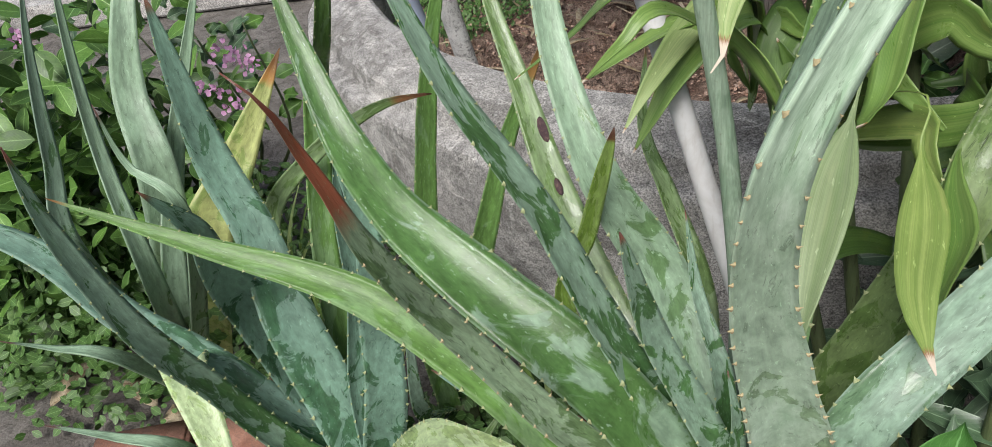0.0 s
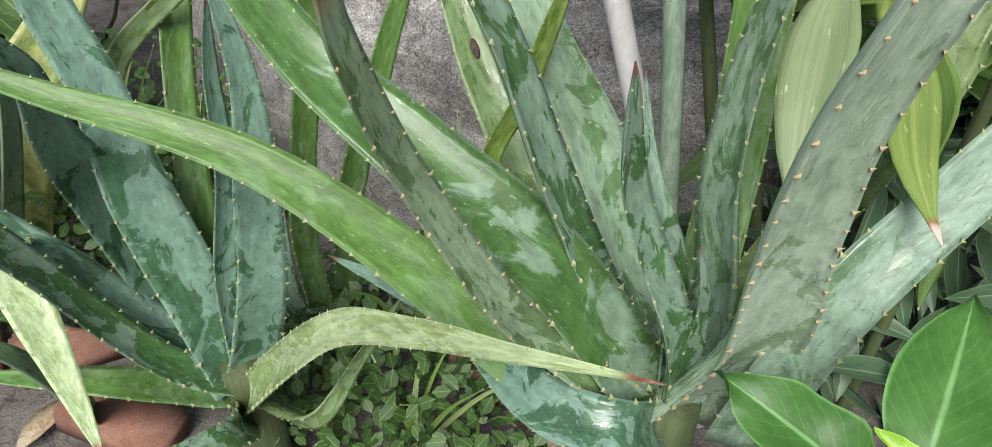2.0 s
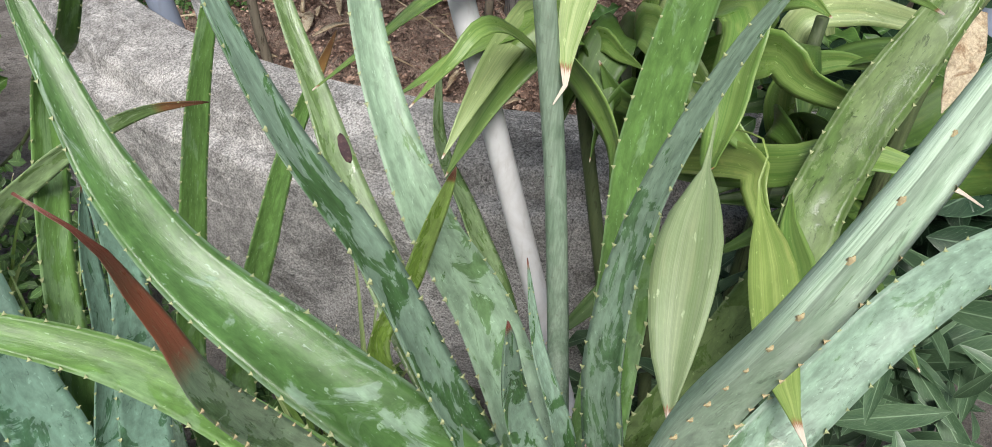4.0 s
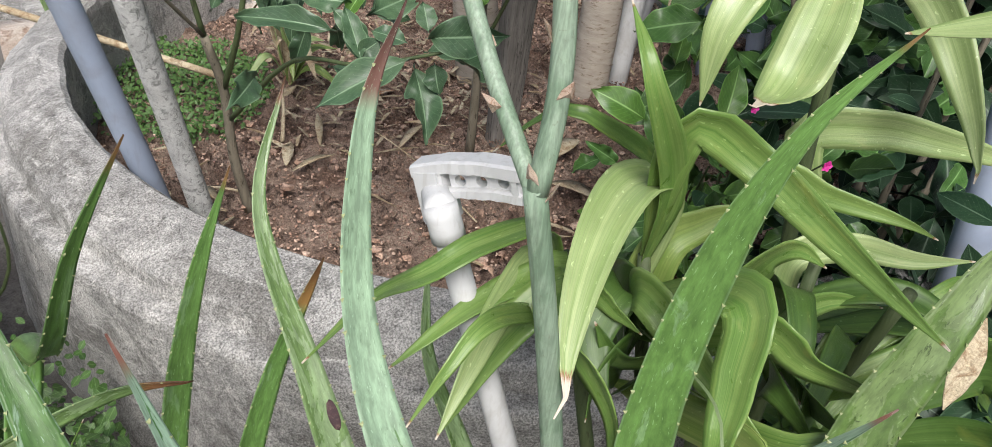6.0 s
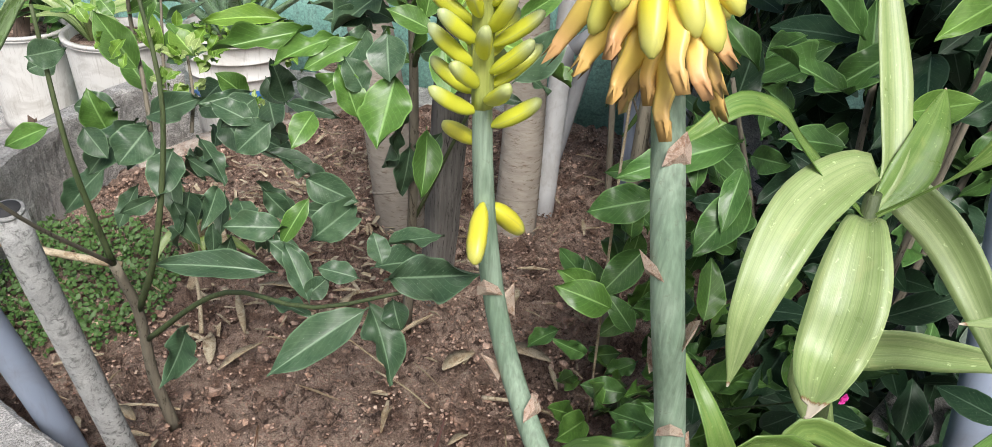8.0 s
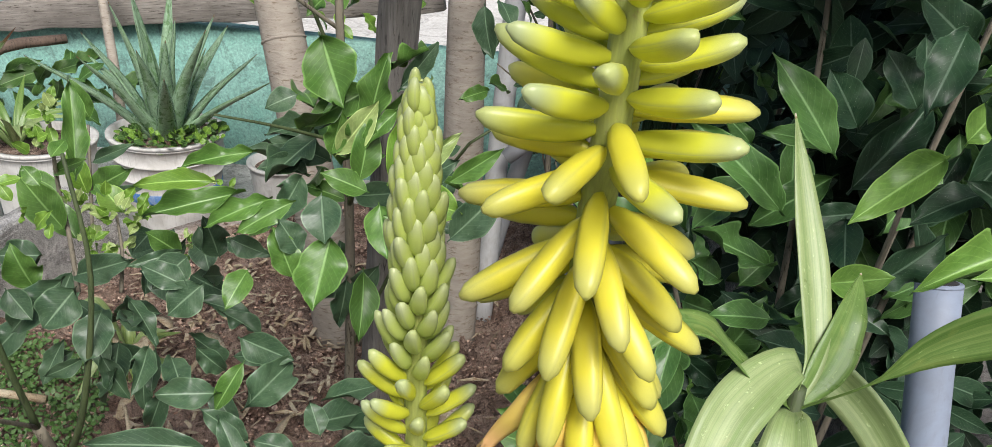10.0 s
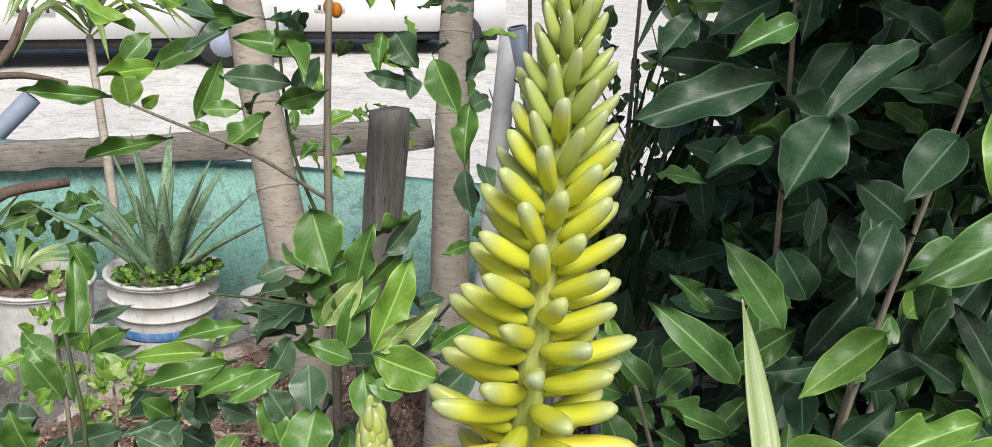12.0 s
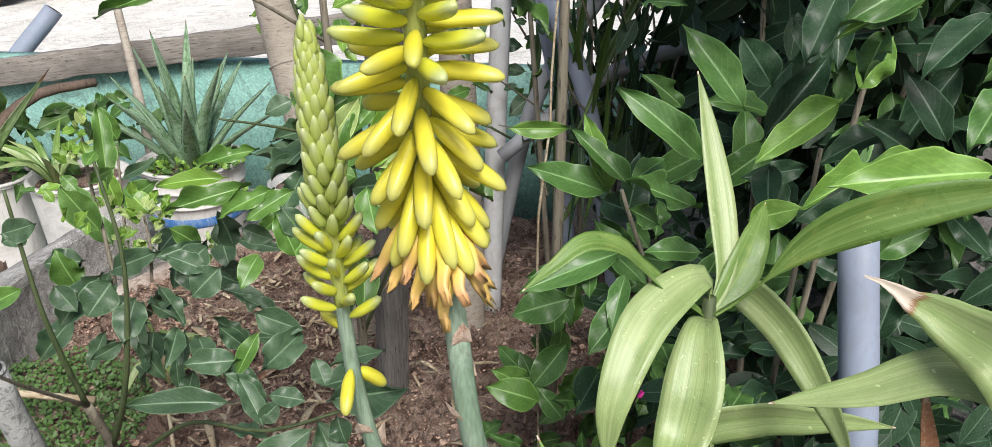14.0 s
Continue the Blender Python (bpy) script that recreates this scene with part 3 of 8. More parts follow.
            part("scar", hb, SCAR, blade, "dark purple oval scar")
    return blade


def strap(plant, pts, width, face, material, dry=0.0, stem=0.0):
    """A thin arching strap leaf with a folded midrib and waved edges."""
    n, us = 26, (-1.0, -0.66, -0.33, 0.0, 0.33, 0.66, 1.0)
    line = glide(pts, n)
    axes = frames_along(line, face)
    bm = bmesh.new()
    al, ac, dr = (bm.verts.layers.float.new(k) for k in ("along", "across", "dry"))
    wob = random.random() * 50
    sheets = [[], []]
    for i, (c, (w, s, k)) in enumerate(zip(line, axes)):
        f = i / n
        g = max(0.0, (f - stem) / (1 - stem))
        half = width * 0.5 * ((0.05 if stem else 0.22) + (0.95 if stem else 0.78) * math.sin(min(1, g / 0.42) * math.pi / 2) ** 1.2) * (1 - max(0, (g - 0.42) / 0.58) ** 1.9)
        if dry:
            k_dry = max(0.0, (f - (1 - dry * 0.55)) / (dry * 0.55))
            half *= 1 - 0.6 * k_dry
            c = c + s * (0.010 * k_dry * noise.noise((f * 22, wob, 7))) + k * (0.012 * k_dry * noise.noise((f * 20, wob, 2)))
        half = max(half, 0.0007)
        for j, lift in ((0, 0.0006), (1, -0.0006)):
            row = []
            for u in us:
                wave = 0.10 * half * u * u * noise.noise((f * 6, wob + (5 if u > 0 else 0), 0)) * 2
                v = bm.verts.new(c + s * (u * half * 0.96) + k * (0.26 * half * abs(u) ** 1.3 + wave + lift))
                v[al], v[ac] = f, u
                v[dr] = max(0.0, min(1, (f - (1 - dry * 0.55)) / (0.04 + dry * 0.25))) if dry else max(0.0, (f - 0.975) * 30)
                row.append(v)
            sheets[j].append(row)
    for j, flip in ((0, False), (1, True)):
        for a, b in zip(sheets[j], sheets[j][1:]):
            for q in range(len(us) - 1):
                loop = (a[q], a[q + 1], b[q + 1], b[q])
                bm.faces.new(loop[::-1] if flip else loop)
    top, low = sheets
    for i in range(n):
        bm.faces.new((top[i][0], top[i + 1][0], low[i + 1][0], low[i][0]))
        bm.faces.new((top[i + 1][-1], top[i][-1], low[i][-1], low[i + 1][-1]))
    return part("leaf", bm, material, plant, "drying tip" if dry else "")


def leaf_blade(name, plump=0.5, droop=0.12, wave=0.03, seed=0):
    """A unit leaf blade with a short stalk: one long along +Y, one wide along X, facing +Z."""
    bm = bmesh.new()
    al, ac = (bm.verts.layers.float.new(k) for k in ("along", "across"))
    n, us = 18, (-1.0, -0.62, -0.14, 0.14, 0.62, 1.0)
    sheets = [[], []]
    for i in range(n + 1):
        f = i / n
        g = min(1.0, max(0.0, (f - 0.08) / 0.90))
        half = max(0.012, 0.49 * math.sin(math.pi * g ** (0.68 + 0.4 * plump)) ** 0.70 * (1.0 - 0.22 * g ** 4))
        if f > 0.93:
            half = max(0.004, half * (1 - (f - 0.93) / 0.075))
        for j, lift in ((0, 0.004), (1, -0.004)):
            row = []
            for u in us:
                z = (0.20 + 0.025 * seed) * half * abs(u) ** 0.8 - 0.10 * half * u * u * math.sin(f * 8 + seed) - droop * f * f + wave * u * u * noise.noise((f * 5, seed * 7.1, u)) * 2 + lift
                v = bm.verts.new((u * half, f, z))
                v[al], v[ac] = f, u
                row.append(v)
            sheets[j].append(row)
    for j, flip in ((0, True), (1, False)):
        for a, b in zip(sheets[j], sheets[j][1:]):
            for q in range(len(us) - 1):
                loop = (a[q], b[q], b[q + 1], a[q + 1])
                bm.faces.new(loop if not flip else loop[::-1])
    bmesh.ops.recalc_face_normals(bm, faces=bm.faces)
    me = bpy.data.meshes.new(name)
    bm.to_mesh(me)
    bm.free()
    me.polygons.foreach_set("use_smooth", [True] * len(me.polygons))
    return me


BLADES = [leaf_blade("blade", 0.45, 0.10, 0.05, 1), leaf_blade("blade", 0.5, 0.22, 0.07, 2), leaf_blade("blade", 0.4, 0.03, 0.06, 3), leaf_blade("blade", 0.55, 0.14, 0.09, 4), leaf_blade("blade", 0.48, 0.30, 0.16, 5), leaf_blade("blade", 0.42, -0.10, 0.14, 6)]
DRESSED = {}


def blade_with(material):
    """The leaf blades in one material, made once."""
    if material.name not in DRESSED:
        DRESSED[material.name] = []
        for me in BLADES:
            own = me.copy()
            own.materials.append(material)
            DRESSED[material.name].append(own)
    return random.choice(DRESSED[material.name])


def broad(plant, base, tip, width, face, material, name="leaf"):
    a, b = Vector(base), Vector(tip)
    w = b - a
    k = Vector(face)
    k = (k - w.normalized() * k.dot(w.normalized())).normalized()
    s = w.normalized().cross(k)
    ob = new(name, blade_with(material))
    ob.parent = plant
    rot = Matrix((s, w.normalized(), k)).transposed().to_4x4()
    ob.matrix_basis = Matrix.Translation(a - origin(plant)) @ rot @ Matrix.Diagonal((width, w.length, w.length * 0.8, 1))
    return ob


def scatter(plant, count, centre, radii, size, ratio, materials, lean=(0, 0, 0), up=0.2):
    """Leaves set at random through an ellipsoid, hanging outwards."""
    for _ in range(count):
        while True:
            q = Vector([random.uniform(-1, 1) for _ in range(3)])
            if q.length < 1:
                break
        at = Vector(centre) + Vector([q[i] * radii[i] for i in range(3)])
        way = (Vector((q.x, q.y, q.z * 0.5 + up)) + Vector([random.uniform(-0.8, 0.8) for _ in range(3)])).normalized()
        span = size * random.uniform(0.7, 1.25)
        face = (Vector((random.uniform(-0.7, 0.7), random.uniform(-1.0, 0.2), random.uniform(0.1, 1.2))) + Vector(lean)).normalized()
        if abs(face.dot(way)) > 0.93:
            face = Vector((0.3, -0.5, 0.8))
        broad(plant, at, at + way * span, span * ratio * random.uniform(0.85, 1.15), face, random.choice(materials))


def floret(name, bend, open_end, taper=0):
    """A flower tube one long along +Y: a short narrow foot, a plump three-sided tube, and a blunt closed or a shrunken frayed mouth."""
    bm = bmesh.new()
    al, ac = (bm.verts.layers.float.new(k) for k in ("along", "across"))
    n, sides, rows = 14, 12, []
    for i in range(n + 1):
        f = i / n
        r = 0.105 * float(np.interp(f, (0.0, 0.06, 0.16, 0.35, 0.65, 0.82, 0.93, 1.0), (0.30, 0.42, 0.78, 1.0, 1.04, 0.92, 0.70, 0.22)))
        if taper:
            r *= 1 - 0.55 * max(0, f - 0.4) ** 1.2
        if open_end:
            r = 0.105 * float(np.interp(f, (0.0, 0.06, 0.2, 0.45, 0.7, 0.9, 1.0), (0.30, 0.38, 0.82, 0.92, 0.70, 0.50, 0.42)))
        x, z = 0.05 * open_end * math.sin(9 * f) * f, -bend * f * f
        row = []
        for q in range(sides):
            a = 2 * math.pi * q / sides
            rr = r * (1 + (0.10 + 0.16 * open_end * f) * math.cos(3 * a) - 0.05 * abs(math.sin(3 * a)))
            fray = 0.10 * open_end * (1 if q % 3 == 0 else -0.5) * (f == 1)
            v = bm.verts.new((x + rr * math.cos(a), f + fray, z + rr * math.sin(a)))
            v[al], v[ac] = f, q / sides
            row.append(v)
        rows.append(row)
    for a, b in zip(rows, rows[1:]):
        for q in range(sides):
            bm.faces.new((a[q], b[q], b[(q + 1) % sides], a[(q + 1) % sides]))
    bm.faces.new(rows[0]), bm.faces.new(rows[-1][::-1])
    bmesh.ops.recalc_face_normals(bm, faces=bm.faces)
    me = bpy.data.meshes.new(name)
    bm.to_mesh(me)
    bm.free()
    me.polygons.foreach_set("use_smooth", [True] * len(me.polygons))
    return me


def floret_set(material, bend, open_end, taper=0):
    me = floret("floret", bend, open_end, taper)
    me.materials.append(material)
    return me


F_OPEN, F_OLD = floret_set(PETAL, 0.06, 0), floret_set(PETAL_OLD, 0.08, 1)
F_BUD, F_GREEN = floret_set(PETAL_BUD, -0.10, 0), floret_set(PETAL_GREEN, -0.12, 0, 1)


def raceme(plant, line, marks):
    """Flowers in a spiral up a stalk. marks: (share of the height, length, thickness, angle above the level, mesh, number per turn step)."""
    n = len(line) - 1
    axes = frames_along(line, (0.2, -0.9, 0.1))
    turn = 0.0
    f = marks[0][0]
    while f < 1.0:
        j = max(i for i in range(len(marks)) if marks[i][0] <= f)
        a = marks[j]
        b = marks[min(j + 1, len(marks) - 1)]
        u = 0 if b is a else (f - a[0]) / (b[0] - a[0])
        length, thick, rise, gap = (a[i] + (b[i] - a[i]) * u for i in (1, 2, 3, 4))
        mesh = a[5] if random.random() > u * 0.8 else b[5]
        x = f * n
        i = min(int(x), n - 1)
        at = line[i].lerp(line[i + 1], x - i)
        w, s, k = axes[i]
        out = s * math.cos(turn) + k * math.sin(turn)
        e = radians(rise + (random.uniform(-14, 14) if mesh is F_OLD else random.uniform(-7, 7)))
        way = (out * math.cos(e) + w * math.sin(e)).normalized()
        side = way.cross(w).normalized()
        up = side.cross(way)
        ob = new("floret", mesh)
        ob.parent = plant
        long = length * (random.uniform(0.75, 1.2) if mesh is F_OLD else random.uniform(0.9, 1.1))
        ob.matrix_basis = Matrix.Translation(at + out * 0.004 - origin(plant)) @ Matrix((side, way, up)).transposed().to_4x4() @ Matrix.Diagonal((thick / 0.21, long, thick / 0.21, 1))
        turn += radians(137.5)
        f += gap * random.uniform(0.85, 1.15)

# ---- the setting ----
HUB = (0.706, 2.42)
GROUND_Z, SOIL_Z = -0.19, 0.02


def ring_wall():
    """The round concrete planter wall: an uneven section swept round its hub."""
    section = [(1.165, -0.15), (1.163, 0.262), (1.166, 0.282), (1.177, 0.291), (1.222, 0.288), (1.272, 0.268), (1.296, 0.254), (1.303, 0.246), (1.307, 0.216),
               (1.311, 0.209), (1.338, 0.204), (1.345, 0.199), (1.349, 0.188), (1.350, 0.10), (1.352, -0.05), (1.360, -0.25)]
    bm = bmesh.new()
    first, last, n = radians(118), radians(392), 420
    rows = []
    for i in range(n + 1):
        a = first + (last - first) * i / n
        row = []
        for j, (r, z) in enumerate(section):
            q = Vector((HUB[0] + r * math.cos(a), HUB[1] + r * math.sin(a), z))
            wob = 0.007 * noise.noise(q * 5) + 0.004 * noise.noise(q * 17) + 0.0025 * noise.noise(q * 60)
            row.append(bm.verts.new(q + Vector((math.cos(a), math.sin(a), 0.8)) * wob))
        rows.append(row)
    for a, b in zip(rows, rows[1:]):
        for j in range(len(section) - 1):
            bm.faces.new((a[j], a[j + 1], b[j + 1], b[j]))
    bm.faces.new(rows[0][::-1]), bm.faces.new(rows[-1])
    bmesh.ops.recalc_face_normals(bm, faces=bm.faces)
    return setting("wall_planter", bm, CONCRETE, "weathered grey concrete wall round a raised planting bed", "planter wall")


def soil_bed():
    bm = bmesh.new()
    nr, na = 130, 440
    rows = []
    for i in range(nr + 1):
        r = 1.168 * (i / nr) ** 0.8
        row = []
        for j in range(na):
            a = 2 * math.pi * j / na
            p = Vector((HUB[0] + r * math.cos(a), HUB[1] + r * math.sin(a), 0))
            lump = noise.fractal(p * 7, 1.0, 2.1, 5) * 0.028 + abs(noise.noise(p * 24)) * 0.040 + abs(noise.noise(p * 60)) * 0.026
            row.append(bm.verts.new((p.x, p.y, SOIL_Z - 0.012 + lump + 0.02 * noise.noise(p * 2.2))))
            if i == 0:
                break
        rows.append(row)
    for j in range(na):
        bm.faces.new((rows[0][0], rows[1][j], rows[1][(j + 1) % na]))
    for a, b in zip(rows[1:], rows[2:]):
        for j in range(na):
            bm.faces.new((a[j], b[j], b[(j + 1) % na], a[(j + 1) % na]))
    return setting("soil", bm, SOIL, "damp reddish brown garden soil, lumpy and bare", "soil", smooth=True)


def ground_sheet():
    bm = bmesh.new()
    steps = [-60, -30, -15, -8, -4, -2.2] + [-1.6 + 0.1 * i for i in range(33)] + [2.2, 3, 4, 8, 15, 30, 60]
    grid = [[bm.verts.new((x, y, GROUND_Z + (0.012 * noise.fractal(Vector((x, y, 0)) * 6, 1, 2, 4) if abs(x) < 3 and -3 < y < 6 else -0.02))) for x in steps] for y in [s + 1.5 for s in steps]]
    for a, b in zip(grid, grid[1:]):
        for q in range(len(a) - 1):
            bm.faces.new((a[q], a[q + 1], b[q + 1], b[q]))
    return setting("ground", bm, GROUND, "grey-brown bare garden ground with grit and litter", "ground", smooth=True)


ring_wall(), soil_bed(), ground_sheet()

# low kerb behind the bed, the paved yard behind it and the street
setting("kerb", slab((1.9, 0.10, 0.36), pose(0.12, 3.42, -0.13, 0, 0, 17), 0.012, 0.006), KERB, "low earth-stained concrete kerb behind the planting bed", "kerb", smooth=True)
setting("yard", slab((5.2, 2.4, 0.12), pose(-0.3, 4.75, -0.12, 0, 0, 0), 0.01), CONCRETE, "grey concrete yard floor behind the bed", "floor")
setting("road", slab((60, 26, 0.10), pose(4, 18.6, -0.10, 0, 0, -6), 0.02), STREET, "pale bright concrete street", "road")
setting("wall_teal", slab((5.6, 0.13, 0.80), pose(0.86, 4.32, 0.16, 0, 0, -38), 0.012, 0.006), TEAL, "low teal painted masonry wall with worn paint", "wall", smooth=True)


# ---- plants in the foreground ----
def plant_root(name, at, label, category, group=""):
    return thing(name, at, label, category, group)


aloe_main = plant_root("aloe_plant", (0.14, 0.55, GROUND_Z), "large aloe with wet grey-green spiny leaves beside the planter wall", "aloe", "aloe plants on the ground")
aloe_left = plant_root("aloe_plant", (-0.30, 0.79, GROUND_Z), "blue-green aloe rosette with spiny leaves and one bent pale leaf", "aloe", "aloe plants on the ground")
aloe_back = plant_root("aloe_plant", (-0.20, 1.02, GROUND_Z), "slender upright green aloe against the concrete wall", "aloe", "aloe plants on the ground")
aloe_far = plant_root("aloe_plant", (-0.72, 1.16, GROUND_Z), "tall light green aloe in front of a flowering shrub", "aloe", "aloe plants on the ground")
aloe_bed = plant_root("aloe_plant", (-0.46, 2.72, SOIL_Z), "green spiny aloe with long leaves in the planting bed", "aloe", "aloe plants on the ground")
dracaena_upper = plant_root("dracaena", (0.62, 1.04, GROUND_Z), "striped pale green strap-leaved dracaena with drying tips", "dracaena", "dracaenas")
dracaena_lower = plant_root("dracaena", (0.50, 0.92, GROUND_Z), "low dracaena with arching glossy green strap leaves", "dracaena", "dracaenas")
rubber_bush = plant_root("rubber_bush", (1.15, 1.45, GROUND_Z), "dense dark leathery-leaved bush, dusty, with light new leaves", "bush")
citrus_shrub = plant_root("citrus_shrub", (0.50, 2.20, SOIL_Z), "young citrus shrub with bright new leaves in bare soil", "shrub", "citrus shrubs")
citrus_sapling = plant_root("citrus_shrub", (-0.075, 2.05, SOIL_Z), "thin citrus sapling with dark glossy drooping leaves", "shrub", "citrus shrubs")
glossy_plant = plant_root("glossy_plant", (0.24, 0.30, GROUND_Z), "broad glossy bright green leaves on a low plant", "plant")

for root, top, r in ((aloe_main, (0.14, 0.53, 0.26), 0.030), (aloe_left, (-0.30, 0.79, 0.07), 0.030), (aloe_back, (-0.20, 1.03, -0.08), 0.022), (aloe_far, (-0.74, 1.19, -0.10), 0.026), (aloe_bed, (-0.46, 2.72, 0.06), 0.03)):
    foot = root.location
    part("stem", tube([foot - Vector((0, 0, 0.02)), foot.lerp(Vector(top), 0.5) + Vector((0.006, 0, 0)), top], [r * 1.15, r, r * 0.9], 12, 8), GREEN_TWIG, root, "short leafless stump")
for root, way, r in ((dracaena_upper, [(0.62, 1.04, GROUND_Z), (0.64, 1.06, 0.3), (0.61, 1.08, 0.65), (0.60, 1.09, 0.93)], 0.011), *((dracaena_lower, [(0.50 + 0.4 * (x - 0.46), 0.92, GROUND_Z), (0.15 + 0.7 * x, 0.94, 0.2), (x, y, 0.60)], 0.010) for x, y in ((0.27, 1.02), (0.36, 1.00), (0.46, 1.00), (0.56, 0.95), (0.64, 0.88))),
                     (glossy_plant, [(0.24, 0.30, GROUND_Z), (0.22, 0.31, 0.2), (0.215, 0.30, 0.43)], 0.007)):
    part("stem", tube(way, [r * 1.2, r, r * 0.8], 10, 14), GREEN_TWIG, root)

aloe(aloe_main, [(0.139, 0.529, 0.220), (0.012, 0.558, 0.291), (-0.090, 0.621, 0.375), (-0.220, 0.682, 0.456), (-0.383, 0.721, 0.512), (-0.546, 0.759, 0.569)], (0.056, 0.055, 0.053, 0.041, 0.022, 0.006), (-0.10, -0.53, 0.84), ALOE_GREEN)
aloe(aloe_main, [(0.135, 0.530, 0.218), (-0.005, 0.520, 0.391), (-0.082, 0.470, 0.572), (-0.114, 0.407, 0.702), (-0.125, 0.367, 0.790), (-0.125, 0.340, 0.839), (-0.139, 0.339, 0.861)], (0.034, 0.033, 0.026, 0.018, 0.013, 0.007, 0.002), (0.68, -0.73, 0.03), ALOE_DUSKY, tip=.23)
aloe(aloe_main, [(0.139, 0.528, 0.223), (0.028, 0.560, 0.406), (-0.081, 0.627, 0.493), (-0.159, 0.689, 0.547), (-0.210, 0.755, 0.599), (-0.240, 0.806, 0.660), (-0.266, 0.855, 0.719), (-0.287, 0.899, 0.776)], (0.071, 0.071, 0.065, 0.052, 0.042, 0.029, 0.018, 0.017), (0.23, -0.69, 0.68), ALOE_DEEP)
aloe(aloe_main, [(0.157, 0.539, 0.228), (0.084, 0.575, 0.342), (0.028, 0.578, 0.483), (-0.019, 0.572, 0.619), (-0.073, 0.570, 0.733), (-0.106, 0.584, 0.823), (-0.135, 0.611, 0.908)], (0.037, 0.044, 0.039, 0.030, 0.023, 0.013, 0.006), (0.53, -0.69, 0.50), ALOE_GLAUC, tip=.03)
aloe(aloe_main, [(0.156, 0.566, 0.217), (0.108, 0.726, 0.390), (0.042, 0.751, 0.535), (0.009, 0.848, 0.680), (0.022, 0.906, 0.844), (0.062, 0.936, 0.938)], (0.065, 0.064, 0.045, 0.031, 0.020, 0.007), (0.23, -0.91, 0.35), ALOE_LIGHT, tip=.13)
aloe(aloe_main, [(0.129, 0.600, 0.220), (0.058, 0.732, 0.315), (0.008, 0.857, 0.412), (-0.030, 0.963, 0.533), (-0.063, 1.065, 0.669), (-0.023, 1.152, 0.774)], (0.055, 0.052, 0.046, 0.030, 0.016, 0.007), (0.26, -0.92, 0.30), ALOE_OLIVE, tip=.05, holes=1)
aloe(aloe_main, [(0.142, 0.530, 0.220), (0.174, 0.481, 0.374), (0.143, 0.431, 0.528), (0.112, 0.377, 0.663), (0.101, 0.327, 0.777), (0.121, 0.322, 0.837), (0.150, 0.332, 0.879), (0.181, 0.341, 0.907), (0.210, 0.348, 0.933)], (0.082, 0.072, 0.056, 0.040, 0.031, 0.028, 0.029, 0.029, 0.030), (0.04, -0.98, -0.21), ALOE_GREY_RED)
aloe(aloe_main, [(0.151, 0.539, 0.240), (0.169, 0.553, 0.359), (0.165, 0.585, 0.477), (0.177, 0.593, 0.618), (0.204, 0.570, 0.756), (0.233, 0.529, 0.867)], (0.047, 0.046, 0.039, 0.026, 0.015, 0.005), (-0.85, -0.50, 0.19), ALOE_GREY)
aloe(aloe_main, [(0.181, 0.602, 0.220), (0.243, 0.716, 0.384), (0.272, 0.784, 0.557), (0.314, 0.808, 0.737), (0.362, 0.805, 0.868), (0.429, 0.791, 0.958)], (0.058, 0.057, 0.055, 0.042, 0.020, 0.008), (-0.38, -0.92, 0.12), ALOE_GREEN)
aloe(aloe_main, [(0.181, 0.481, 0.240), (0.221, 0.475, 0.413), (0.297, 0.500, 0.488), (0.381, 0.519, 0.565), (0.500, 0.545, 0.590), (0.640, 0.570, 0.540)], (0.051, 0.052, 0.051, 0.047, 0.036, 0.006), (-0.39, -0.75, 0.53), ALOE_ASH)
aloe(aloe_main, [(0.230, 0.640, 0.220), (0.363, 0.650, 0.480), (0.404, 0.681, 0.542), (0.445, 0.705, 0.611), (0.483, 0.718, 0.664), (0.520, 0.730, 0.715), (0.557, 0.745, 0.754), (0.619, 0.762, 0.790)], (0.056, 0.057, 0.057, 0.055, 0.052, 0.043, 0.032, 0.006), (-0.45, -0.80, 0.40), ALOE_MOSS, tip=.06)
aloe(aloe_main, [(0.143, 0.529, 0.221), (0.121, 0.506, 0.368), (0.066, 0.508, 0.521), (0.041, 0.480, 0.648)], (0.033, 0.033, 0.027, 0.011), (0.50, -0.87, 0.01), ALOE_GLAUC)
aloe(aloe_main, [(0.140, 0.530, 0.220), (0.142, 0.583, 0.370), (0.127, 0.640, 0.448), (0.122, 0.678, 0.521)], 0.030, (0.23, -0.81, 0.54), ALOE_GLAUC)
aloe(aloe_main, [(0.140, 0.530, 0.220), (0.137, 0.509, 0.391), (0.131, 0.527, 0.453)], 0.026, (0.03, -1.00, -0.01), ALOE_GLAUC)
aloe(aloe_main, [(0.115, 0.584, 0.260), (-0.001, 0.712, 0.368), (0.029, 0.721, 0.479), (0.060, 0.697, 0.610)], (0.022, 0.022, 0.021, 0.016), (0.10, -0.99, 0.04), ALOE_LIME, tip=.045)
aloe(aloe_main, [(0.140, 0.530, 0.220), (0.083, 0.478, 0.287), (0.012, 0.519, 0.293), (-0.050, 0.616, 0.305), (-0.166, 0.704, 0.316)], 0.058, (-0.31, -0.41, 0.86), ALOE_BLUE)
aloe(aloe_left, [(-0.300, 0.790, 0.030), (-0.337, 0.819, 0.166), (-0.375, 0.857, 0.296), (-0.399, 0.904, 0.403), (-0.431, 0.930, 0.498), (-0.435, 0.926, 0.612), (-0.436, 0.923, 0.722)], (0.075, 0.075, 0.071, 0.058, 0.050, 0.032, 0.017), (0.32, -0.60, 0.73), ALOE_BLUE)
